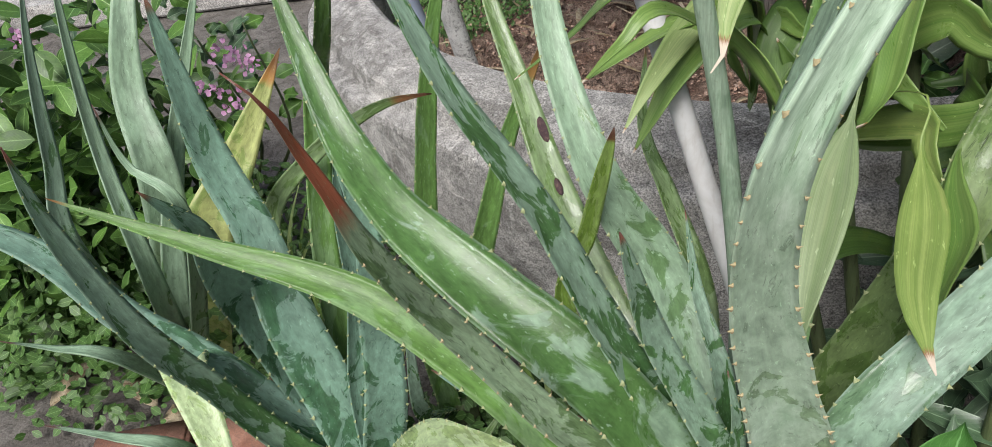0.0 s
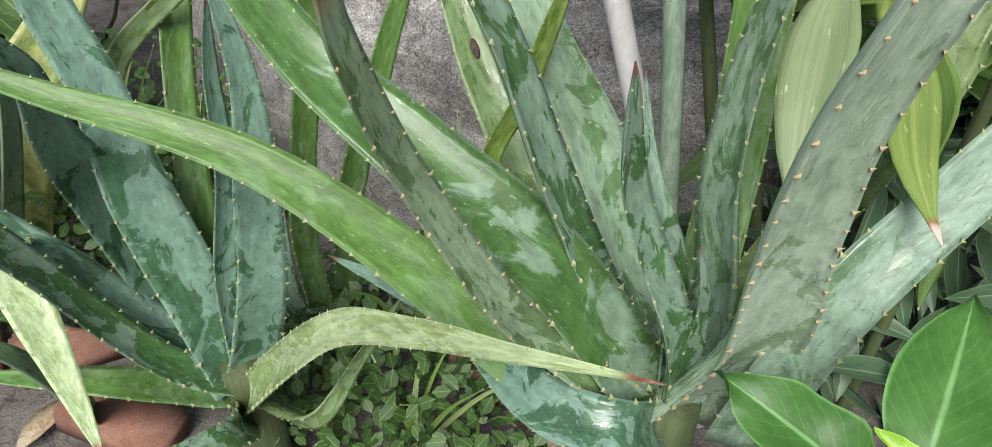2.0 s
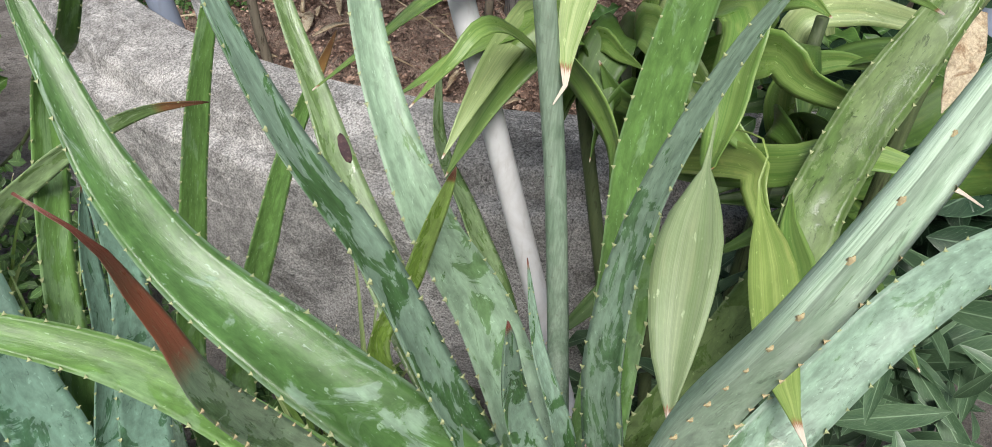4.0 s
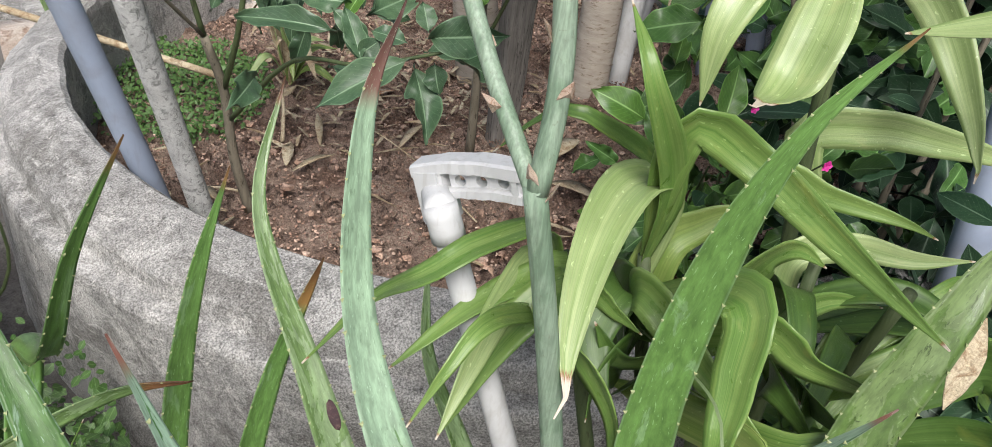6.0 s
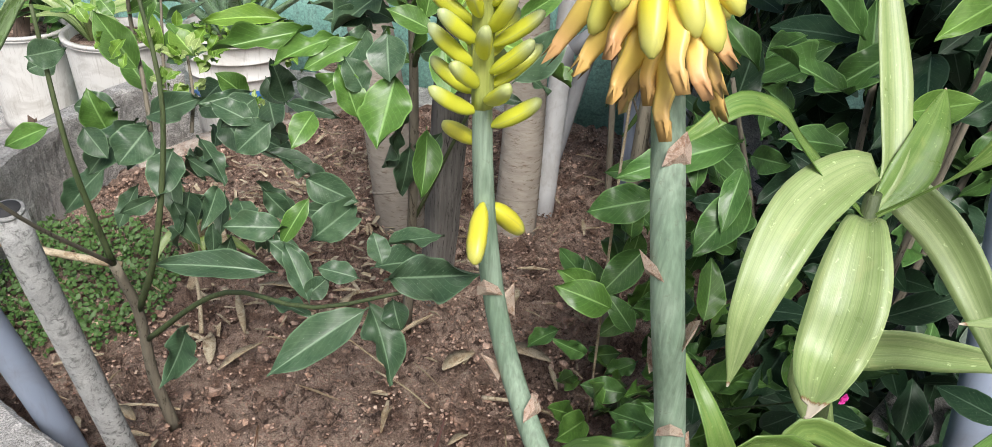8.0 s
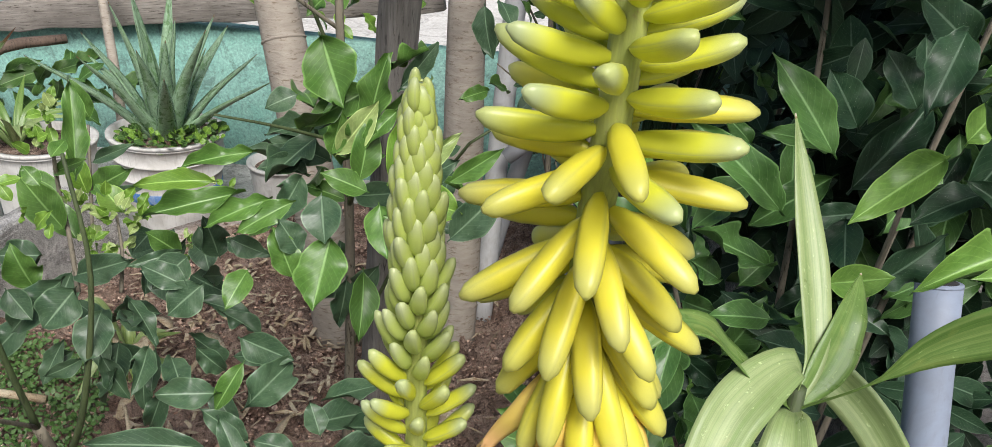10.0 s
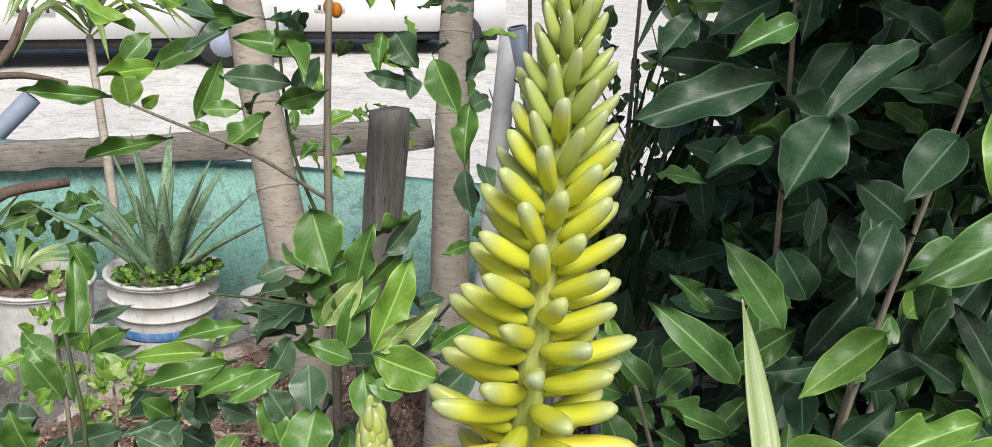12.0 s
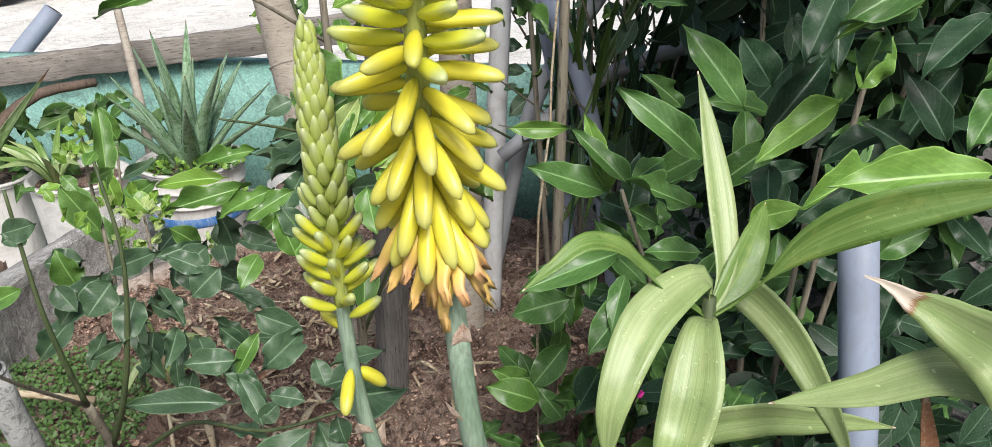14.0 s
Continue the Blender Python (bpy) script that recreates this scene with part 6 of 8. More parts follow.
# ---- white plastic pipe with its pierced head ----
def pipe_stand():
    pipe = thing("pipe_stand", (0.338, 0.80, GROUND_Z), "white plastic pipe with a pierced angled head, leaning", "pipe")
    top, foot = Vector((0.124, 1.004, 0.655)), Vector((0.338, 0.80, GROUND_Z))
    part("pipe", tube([foot, foot.lerp(top, 0.5), top], [0.0152, 0.0152], 18, 6), PVC_WHITE, pipe)
    axis = (top - foot).normalized()
    part("collar", tube([top - axis * 0.006, top + axis * 0.034], [0.0190, 0.0185], 18, 3), PVC_WHITE, pipe, "white socket collar")
    elbow, end = Vector((0.110, 1.066, 0.694)), Vector((0.192, 0.990, 0.728))
    # the arm: a web with three round holes between an upper and a lower flange
    along = (end - elbow).normalized()
    tall = (Vector((0, 0, 1)) - along * along.z).normalized()
    across = along.cross(tall)
    length = (end - elbow).length
    turn = Matrix((along, across, tall)).transposed().to_4x4()

    def bar(name, rows, label=""):
        """A flat moulded bar with chipped edges. rows: (share of the arm, height, half thickness, half depth)."""
        bm, rings = bmesh.new(), []
        for i in range(15):
            f = i / 14
            x, z, h, d = (float(np.interp(f, np.linspace(0, 1, len(rows)), [r[q] for r in rows])) for q in range(4))
            ring = []
            for u, v in ((-1, -0.75), (-0.75, -1), (0.75, -1), (1, -0.75), (1, 0.75), (0.75, 1), (-0.75, 1), (-1, 0.75)):
                chip = 1 + 0.10 * noise.noise((f * 13, u * 3, v * 3 + len(rows)))
                ring.append(bm.verts.new(elbow + along * (length * x) + tall * (z + h * v * chip) + across * (d * u * chip)))
            rings.append(ring)
        for p, q in zip(rings, rings[1:]):
            for j in range(8):
                bm.faces.new((p[j], p[(j + 1) % 8], q[(j + 1) % 8], q[j]))
        bm.faces.new(rings[0][::-1]), bm.faces.new(rings[-1])
        bmesh.ops.recalc_face_normals(bm, faces=bm.faces)
        part(name, bm, PVC_WHITE, pipe, label, smooth=False)

    block = Matrix.Translation(elbow + along * length * 0.10 - tall * 0.024) @ turn
    part("elbow", slab((0.036, 0.034, 0.070), block, 0.004, 0.001), PVC_WHITE, pipe, "square moulded corner", smooth=False)
    part("neck", tube([top + axis * 0.026, elbow.lerp(end, 0.08) - tall * 0.02], [0.0180, 0.0160], 16, 4), PVC_WHITE, pipe)
    mid = elbow - tall * 0.006
    bm = bmesh.new()
    cell, half = (length * 0.66) / 3, 0.0105
    for c in range(3):
        o = mid + along * (length * 0.30 + cell * (c + 0.5))
        ring = []
        for q in range(16):
            a = 2 * math.pi * q / 16 + math.pi / 16
            cx, cy = math.cos(a), math.sin(a)
            m = max(abs(cx), abs(cy))
            ring.append([bm.verts.new(o + along * (x * sx) + tall * (y * sy) + across * d) for x, y, sx, sy, d in
                         ((cx / m, cy / m, cell / 2, half, 0.005), (cx, cy, 0.0066, 0.0066, 0.005), (cx, cy, 0.0066, 0.0066, -0.005), (cx / m, cy / m, cell / 2, half, -0.005))])
        for q in range(16):
            a, b = ring[q], ring[(q + 1) % 16]
            for j in range(4):
                bm.faces.new((a[j], b[j], b[(j + 1) % 4], a[(j + 1) % 4]))
    bmesh.ops.recalc_face_normals(bm, faces=bm.faces)
    part("web", bm, PVC_WHITE, pipe, "web with three round holes", smooth=False)
    bar("upper_flange", ((-0.05, 0.006, 0.0075, 0.0155), (0.3, 0.012, 0.0075, 0.0150), (0.65, 0.012, 0.0080, 0.0150), (1.06, 0.006, 0.0085, 0.0150)))
    bar("lower_flange", ((0.05, -0.022, 0.0050, 0.0150), (0.4, -0.018, 0.0055, 0.0140), (0.75, -0.018, 0.0060, 0.0140), (1.04, -0.022, 0.0060, 0.0140)))
    part("end_block", slab((0.014, 0.028, 0.036), Matrix.Translation(end - tall * 0.006 - along * 0.002) @ turn, 0.004, 0.001), PVC_WHITE, pipe, smooth=False)


pipe_stand()


def plain_pipe(name, way, radius, material, label, bore=True, category="pipe"):
    foot = Vector(way[0])
    ob = thing(name, foot, label, category)
    part("tube", tube(way, [radius, radius], 18, 10), material, ob)
    if bore:
        d = (Vector(way[-1]) - Vector(way[-2])).normalized()
        part("rim", tube([Vector(way[-1]) - d * 0.004, Vector(way[-1]) + d * 0.001], [radius * 1.02, radius * 0.98], 18, 1), material, ob)
        # black disc on the closed end paints the dark of the hollow
        part("bore", tube([Vector(way[-1]) + d * 0.0012, Vector(way[-1]) + d * 0.0022], [radius * 0.80, radius * 0.80], 18, 1), RUBBER, ob, "black disc for the shade in the pipe mouth")
    return ob


plain_pipe("blue_grey_pipe", [(-0.232, 1.92, -0.02), (-0.265, 1.894, 0.20), (-0.335, 1.84, 0.56), (-0.42, 1.77, 1.0)], 0.026, PVC_GREY, "leaning blue-grey plastic pipe stuck in the soil")
plain_pipe("crusted_pipe", [(-0.150, 1.90, -0.02), (-0.196, 1.86, 0.30), (-0.234, 1.812, 0.567), (-0.248, 1.79, 0.70)], 0.024, PIPE_CRUST, "grey pipe crusted with cement, leaning in the soil")
plain_pipe("grey_post_pipe", [(0.945, 1.03, GROUND_Z), (0.978, 1.088, 0.441), (1.029, 1.21, 0.90)], 0.032, PVC_GREY, "upright blue-grey plastic pipe among the leaves")
plain_pipe("white_post_pipe", [(1.093, 2.587, -0.02), (1.20, 2.73, 0.55), (1.36, 2.93, 1.30)], 0.034, PVC_WHITE, "white plastic pipe standing in the soil")
plain_pipe("slanting_pipe", [(1.16, 2.62, 0.55), (1.45, 2.50, 0.79), (1.75, 2.37, 0.90)], 0.024, PVC_PALE, "slanting pale plastic pipe behind the bush")
plain_pipe("grey_stay_pipe", [(1.42, 2.60, -0.02), (1.38, 2.64, 0.75), (1.24, 2.70, 1.35)], 0.028, PVC_GREY, "thin grey plastic stay pipe")
plain_pipe("grey_stay_pipe", [(1.497, 2.414, -0.02), (1.355, 2.417, 0.712), (1.263, 2.539, 1.095)], 0.028, PVC_GREY, "dark grey plastic stay pipe leaning over the bed")
plain_pipe("white_stay_pipe", [(1.189, 2.775, -0.02), (1.313, 2.676, 0.684), (1.575, 2.654, 1.046)], 0.027, PVC_PALE, "pale plastic stay pipe leaning behind the tree trunk")
plain_pipe("far_pipe", [(-0.40, 5.20, -0.06), (-0.229, 5.202, 0.412), (0.067, 5.206, 0.739)], 0.045, PVC_GREY, "leaning pale plastic pipe by the wall")

# ---- posts, rail, trunks ----
post = thing("wooden_post", (0.640, 2.21, -0.02), "split weathered grey wooden post in the soil", "post")
part("timber", plank((0.078, 0.050, 1.26), pose(0.628, 2.26, 0.60, 4, -1, 24), (30, 2, 2), 0.003, 0.01), OLD_WOOD, post)
rail = thing("wooden_rail", (0.25, 4.67, 0.58), "old weathered wooden rail sloping along the teal wall", "rail")
timber = part("timber", plank((3.14, 0.06, 0.125), pose(0.25, 4.67, 0.58), (60, 2, 2), 0.010), RAIL_WOOD, rail)
timber.rotation_euler = (0, radians(-7.8), radians(-36.8))
part("support", slab((0.06, 0.06, 0.44), pose(-0.849, 5.486, 0.120, 0, 0, -37), 0.005, 0.005), OLD_WOOD, rail)
part("support", slab((0.06, 0.06, 0.82), pose(1.371, 3.828, 0.311, 0, 0, -37), 0.005, 0.005), OLD_WOOD, rail)


def trunk(way, radii, label):
    ob = thing("tree", way[0], label, "tree", "pale trunks behind the bed")
    body = part("trunk", tube(way, radii, 16, 40), BARK, ob)
    pts = glide(way, 40)
    for i in range(3, 38, 5):
        d = (pts[i + 1] - pts[i]).normalized()
        r = radii[0] + (radii[-1] - radii[0]) * i / 40
        part("bark_ring", tube([pts[i] - d * 0.004, pts[i], pts[i] + d * 0.004], [r * 0.99, r * 1.045, r * 0.99], 16, 2, False), BARK, body)
    return ob


tree_a = trunk([(0.66, 2.66, -0.02), (0.65, 2.84, 0.40), (0.625, 3.10, 0.95), (0.60, 3.26, 1.35), (0.55, 3.42, 1.9)], [0.075, 0.066, 0.058, 0.052], "smooth pale grey tree trunk, leaning slightly")
tree_b = trunk([(0.96, 2.52, -0.02), (1.02, 2.62, 0.35), (1.10, 2.80, 0.90), (1.16, 2.92, 1.35), (1.22, 3.0, 1.9)], [0.066, 0.060, 0.052, 0.046], "smooth pale brown tree trunk behind the post")


def twig(plant, way, r0, r1, material=TWIG, name="branch"):
    return part(name, tube(way, [r0, (r0 + r1) / 2, r1], 7, 14), material, plant)


twig(citrus_sapling, [(-0.075, 2.05, 0.0), (-0.10, 2.02, 0.18), (-0.105, 1.98, 0.36), (-0.13, 1.93, 0.50)], 0.013, 0.009, TWIG, "trunk")
twig(citrus_sapling, [(-0.105, 1.98, 0.36), (-0.06, 1.88, 0.55), (-0.02, 1.86, 0.80), (-0.03, 1.90, 0.98)], 0.007, 0.003, GREEN_TWIG)
twig(citrus_sapling, [(-0.13, 1.93, 0.50), (-0.16, 1.90, 0.72), (-0.17, 1.92, 0.95)], 0.006, 0.003, GREEN_TWIG)
twig(citrus_sapling, [(-0.10, 2.0, 0.28), (0.02, 1.75, 0.52), (0.12, 1.55, 0.60), (0.25, 1.46, 0.66)], 0.006, 0.0025, GREEN_TWIG)
twig(citrus_sapling, [(-0.13, 1.93, 0.50), (-0.24, 1.70, 0.75), (-0.32, 1.58, 0.98)], 0.004, 0.002, TWIG)
twig(citrus_shrub, [(0.50, 2.20, 0.0), (0.49, 2.14, 0.35), (0.46, 2.06, 0.75), (0.44, 2.05, 1.15), (0.47, 2.12, 1.5)], 0.013, 0.006, TWIG, "trunk")
twig(citrus_shrub, [(0.46, 2.06, 0.75), (0.44, 1.92, 0.92), (0.42, 1.83, 1.0)], 0.006, 0.003, GREEN_TWIG)
twig(citrus_shrub, [(0.44, 1.92, 0.92), (0.28, 1.85, 1.0), (0.17, 1.83, 1.04)], 0.004, 0.002, GREEN_TWIG)
twig(citrus_shrub, [(0.44, 2.05, 1.10), (0.30, 2.04, 1.20), (0.16, 2.04, 1.27), (0.10, 2.05, 1.30)], 0.004, 0.0025, TWIG)
twig(citrus_shrub, [(0.45, 2.06, 1.0), (0.38, 2.07, 1.2), (0.36, 2.09, 1.45)], 0.004, 0.0025, GREEN_TWIG)
twig(citrus_shrub, [(0.49, 2.14, 0.35), (0.60, 2.0, 0.75), (0.64, 1.86, 0.95), (0.75, 1.85, 0.9)], 0.005, 0.0025, GREEN_TWIG)
# the sapling's shoots: leaves, thin stems and lime green tufts of new growth
broad(citrus_sapling, (-0.038, 2.003, 0.810), (-0.092, 2.020, 0.910), 0.060, (-0.30, -0.85, 0.42), CITRUS)
broad(citrus_sapling, (0.048, 2.397, 0.859), (0.017, 2.394, 0.945), 0.046, (-0.30, -0.85, 0.42), CITRUS)
broad(citrus_sapling, (0.021, 2.346, 0.719), (-0.004, 2.348, 0.823), 0.046, (-0.30, -0.85, 0.42), CITRUS_NEW)
broad(citrus_sapling, (0.026, 2.348, 0.728), (0.089, 2.277, 0.793), 0.059, (-0.30, -0.85, 0.42), CITRUS)
broad(citrus_sapling, (-0.040, 2.045, 0.896), (0.005, 1.975, 0.939), 0.023, (-0.30, -0.85, 0.42), CITRUS)
broad(citrus_sapling, (0.036, 2.367, 0.781), (0.098, 2.292, 0.837), 0.028, (-0.30, -0.85, 0.42), CITRUS_DARK)
broad(citrus_sapling, (0.025, 2.338, 0.707), (0.110, 2.251, 0.766), 0.031, (-0.30, -0.85, 0.42), CITRUS_DARK)
broad(citrus_sapling, (0.073, 2.271, 0.628), (0.150, 2.182, 0.674), 0.057, (-0.30, -0.85, 0.42), CITRUS_DARK)
broad(citrus_sapling, (0.203, 2.208, 0.663), (0.198, 2.129, 0.622), 0.059, (-0.30, -0.85, 0.42), CITRUS_DARK)
broad(citrus_sapling, (0.232, 2.188, 0.657), (0.308, 2.078, 0.658), 0.033, (-0.30, -0.85, 0.42), CITRUS_DARK)
broad(citrus_sapling, (0.123, 1.898, 0.796), (0.032, 1.887, 0.789), 0.023, (-0.30, -0.85, 0.42), CITRUS_DARK)
broad(citrus_sapling, (0.127, 1.892, 0.789), (0.064, 1.855, 0.764), 0.058, (-0.30, -0.85, 0.42), CITRUS_DARK)
broad(citrus_sapling, (-0.097, 2.112, 0.657), (-0.127, 2.108, 0.741), 0.063, (-0.30, -0.85, 0.42), CITRUS)
broad(citrus_sapling, (-0.039, 1.972, 0.744), (0.034, 1.890, 0.798), 0.052, (-0.30, -0.85, 0.42), CITRUS_DARK)
broad(citrus_sapling, (0.172, 2.191, 0.588), (0.216, 2.100, 0.585), 0.057, (-0.30, -0.85, 0.42), CITRUS_DARK)
broad(citrus_sapling, (0.133, 2.214, 0.585), (0.175, 2.172, 0.685), 0.039, (-0.30, -0.85, 0.42), CITRUS_DARK)
for at, size in (((-0.035, 1.985, 1.014), 0.016), ((-0.058, 1.978, 0.971), 0.013), ((-0.018, 2.008, 0.847), 0.016), ((0.036, 1.973, 0.841), 0.021), ((0.064, 1.955, 0.840), 0.019), ((-0.007, 1.975, 0.791), 0.019), ((0.032, 1.949, 0.787), 0.015), ((0.180, 2.212, 0.642), 0.018), ((0.251, 2.219, 0.747), 0.018)):
    scatter(citrus_sapling, 9, at, (size, size, size * 1.1), size * 1.5, 0.6, [CITRUS_NEW, CITRUS_NEW, CITRUS_PALE], (0, -0.5, 0.3), 0.6)
twig(citrus_sapling, [(-0.037, 1.960, 0.720), (-0.035, 1.994, 0.796), (-0.038, 2.037, 0.882), (-0.037, 1.981, 1.003)], 0.0045, 0.0027, TWIG)
twig(citrus_sapling, [(0.017, 2.320, 0.659), (0.031, 2.362, 0.766), (0.042, 2.396, 0.850)], 0.0040, 0.0024, TWIG)
twig(citrus_sapling, [(0.023, 1.925, 0.725), (0.034, 1.946, 0.782), (0.036, 1.972, 0.839)], 0.0035, 0.0021, TWIG)
scatter(citrus_sapling, 30, (0.06, 1.97, 0.62), (0.17, 0.14, 0.13), 0.09, 0.42, [CITRUS_DARK], (0, -0.4, 0.2), -0.4)
scatter(citrus_sapling, 12, (-0.03, 1.90, 0.92), (0.13, 0.10, 0.07), 0.036, 0.55, [CITRUS_NEW, CITRUS_NEW, CITRUS], (0, -0.4, 0.2), 0.4)
scatter(citrus_sapling, 10, (0.12, 1.64, 0.58), (0.20, 0.12, 0.06), 0.11, 0.42, [CITRUS_DARK], (0, -0.4, 0.4), -0.1)
scatter(citrus_shrub, 40, (0.52, 2.04, 0.80), (0.20, 0.16, 0.24), 0.13, 0.42, [CITRUS_DARK, CITRUS, CITRUS_DARK], (0, -0.4, 0.2), -0.2)
scatter(citrus_shrub, 34, (0.45, 2.10, 1.45), (0.34, 0.16, 0.22), 0.11, 0.40, [CITRUS, CITRUS_NEW, CITRUS_DARK], (0, -0.3, 0.2), 0.1)
scatter(citrus_shrub, 20, (0.85, 2.20, 1.25), (0.16, 0.2, 0.35), 0.10, 0.48, [CITRUS, CITRUS_DARK], (0, -0.3, 0.2), -0.2)

# the dark bush: stems, then leaves in layers
for way in ([(1.12, 1.42, GROUND_Z), (1.05, 1.35, 0.5), (1.0, 1.28, 1.0)], [(1.18, 1.48, GROUND_Z), (1.25, 1.45, 0.7), (1.22, 1.32, 1.5)], [(1.2, 1.5, GROUND_Z), (1.45, 1.5, 0.8), (1.6, 1.4, 1.7)],
            [(1.1, 1.5, GROUND_Z), (0.95, 1.55, 0.5), (0.85, 1.6, 0.85)], [(1.15, 1.5, GROUND_Z), (1.3, 1.7, 0.9), (1.25, 1.75, 1.75)]):
    twig(rubber_bush, way, 0.010, 0.004, TWIG, "stem")
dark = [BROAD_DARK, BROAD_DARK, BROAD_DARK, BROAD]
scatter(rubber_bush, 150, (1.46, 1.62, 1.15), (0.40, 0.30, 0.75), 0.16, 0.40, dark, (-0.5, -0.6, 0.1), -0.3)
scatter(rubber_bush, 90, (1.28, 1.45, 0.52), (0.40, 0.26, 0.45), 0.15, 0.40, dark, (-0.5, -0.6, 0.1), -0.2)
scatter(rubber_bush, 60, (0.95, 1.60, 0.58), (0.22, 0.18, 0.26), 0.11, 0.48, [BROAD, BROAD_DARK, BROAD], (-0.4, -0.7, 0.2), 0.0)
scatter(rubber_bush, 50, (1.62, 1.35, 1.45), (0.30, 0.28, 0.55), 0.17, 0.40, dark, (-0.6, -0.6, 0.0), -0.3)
# inner and low straps, most in the copy darkened for shade
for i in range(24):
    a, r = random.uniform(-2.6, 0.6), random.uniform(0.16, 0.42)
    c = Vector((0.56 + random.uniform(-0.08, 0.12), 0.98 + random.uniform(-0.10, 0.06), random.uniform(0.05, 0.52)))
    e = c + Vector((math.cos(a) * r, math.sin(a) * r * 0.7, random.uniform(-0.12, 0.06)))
    strap(dracaena_lower, [c, c.lerp(e, 0.5) + Vector((0, 0, 0.07)), e], random.uniform(0.035, 0.055), (0.1, -0.5, 0.85), random.choice((STRAP_SHADED, STRAP_SHADED, STRAP)))
broad(rubber_bush, (0.735, 0.975, 1.50), (0.668, 0.964, 1.385), 0.075, (-0.8, -0.4, 0.3), BROAD_NEW)


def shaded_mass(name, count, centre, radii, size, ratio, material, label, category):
    """A depth of leaves in one mesh, for what cannot be told apart; dark materials carry its shade."""
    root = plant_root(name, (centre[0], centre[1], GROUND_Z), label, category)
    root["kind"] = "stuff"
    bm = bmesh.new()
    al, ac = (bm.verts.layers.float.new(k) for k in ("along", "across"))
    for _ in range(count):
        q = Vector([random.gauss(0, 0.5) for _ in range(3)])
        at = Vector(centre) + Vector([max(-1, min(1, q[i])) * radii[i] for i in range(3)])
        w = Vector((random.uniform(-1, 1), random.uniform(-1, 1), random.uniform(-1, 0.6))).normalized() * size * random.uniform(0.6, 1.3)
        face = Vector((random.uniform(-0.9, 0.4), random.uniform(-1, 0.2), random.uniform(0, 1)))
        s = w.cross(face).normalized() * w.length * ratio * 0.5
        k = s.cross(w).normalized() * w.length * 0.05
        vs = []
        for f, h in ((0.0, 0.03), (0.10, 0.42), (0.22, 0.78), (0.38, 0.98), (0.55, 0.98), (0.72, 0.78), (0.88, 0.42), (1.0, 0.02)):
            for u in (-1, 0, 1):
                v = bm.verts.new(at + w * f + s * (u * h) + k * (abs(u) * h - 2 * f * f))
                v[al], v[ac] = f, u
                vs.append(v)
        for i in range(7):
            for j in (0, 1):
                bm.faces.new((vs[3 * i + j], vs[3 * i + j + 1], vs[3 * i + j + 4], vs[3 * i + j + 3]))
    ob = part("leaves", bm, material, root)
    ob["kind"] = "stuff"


# dark-coloured leaf masses stand in for the shade deep in the bush
shaded_mass("shaded_foliage", 1500, (1.85, 1.9, 1.0), (0.55, 0.35, 1.2), 0.15, 0.45, BROAD_DARK, "deep foliage of the dark bush, coloured dark for the shade inside", "foliage")
shaded_mass("shaded_foliage", 900, (2.0, 1.5, 1.2), (0.45, 0.45, 1.3), 0.15, 0.45, BROAD_DARK, "deep foliage of the dark bush, coloured dark for the shade inside", "foliage")
# unseen leaves added overhead to shade the bush below
shaded_mass("shaded_foliage", 1100, (1.60, 1.45, 2.25), (0.75, 0.65, 0.45), 0.15, 0.45, BROAD_DARK, "unseen upper foliage added above the dark bush to shade it", "foliage")
# leaf colour kept dark to give the shade round the grey pipe
shaded_mass("shaded_foliage", 620, (1.12, 1.22, 0.16), (0.48, 0.30, 0.42), 0.11, 0.40, BROAD_DARK, "low foliage around the grey pipe, coloured dark for its shade", "foliage")
shaded_mass("shaded_foliage", 170, (0.90, 0.96, 0.32), (0.16, 0.08, 0.16), 0.12, 0.45, BROAD_DARK, "leaves round the foot of the grey pipe, coloured dark for shade", "foliage")
# dark leaf colour puts shade into the gaps under the dracaena
shaded_mass("shaded_foliage", 420, (0.72, 0.92, 0.02), (0.35, 0.25, 0.25), 0.14, 0.22, CITRUS_DARK, "low dark-coloured leaves filling the shade under the dracaena", "foliage")
shaded_mass("shaded_foliage", 1500, (-1.10, 1.50, 0.08), (0.46, 0.24, 0.50), 0.075, 0.50, CITRUS, "shaded green foliage of the flowering shrub", "foliage")
shaded_mass("shaded_foliage", 700, (-1.08, 1.42, 0.08), (0.42, 0.20, 0.46), 0.06, 0.55, WEED, "light green foliage of the flowering shrub", "foliage")
# dark leaf colour again carries the shade, behind the bush
shaded_mass("shaded_foliage", 900, (2.85, 3.0, 1.0), (0.75, 0.35, 1.2), 0.14, 0.40, CITRUS_DARK, "deep foliage behind the bush, coloured dark for the shade there", "foliage")

# low four-o'clock plant between bush and bed
flower_bush = plant_root("four_oclock_plant", (0.78, 1.75, SOIL_Z), "low soft-leaved green plant with a few magenta flowers", "plant")
for k in range(5):
    twig(flower_bush, [(0.78, 1.75, 0.0), (0.74 + 0.05 * k, 1.60, 0.2), (0.66 + 0.07 * k, 1.40 + 0.05 * k, 0.42)], 0.004, 0.002, GREEN_TWIG, "stem")
scatter(flower_bush, 80, (0.80, 1.56, 0.30), (0.22, 0.26, 0.26), 0.10, 0.50, [WEED, BROAD, CITRUS], (-0.2, -0.5, 0.5), 0.2)
scatter(flower_bush, 50, (0.74, 1.28, 0.42), (0.20, 0.14, 0.20), 0.09, 0.50, [WEED, BROAD, CITRUS], (-0.2, -0.5, 0.5), 0.2)
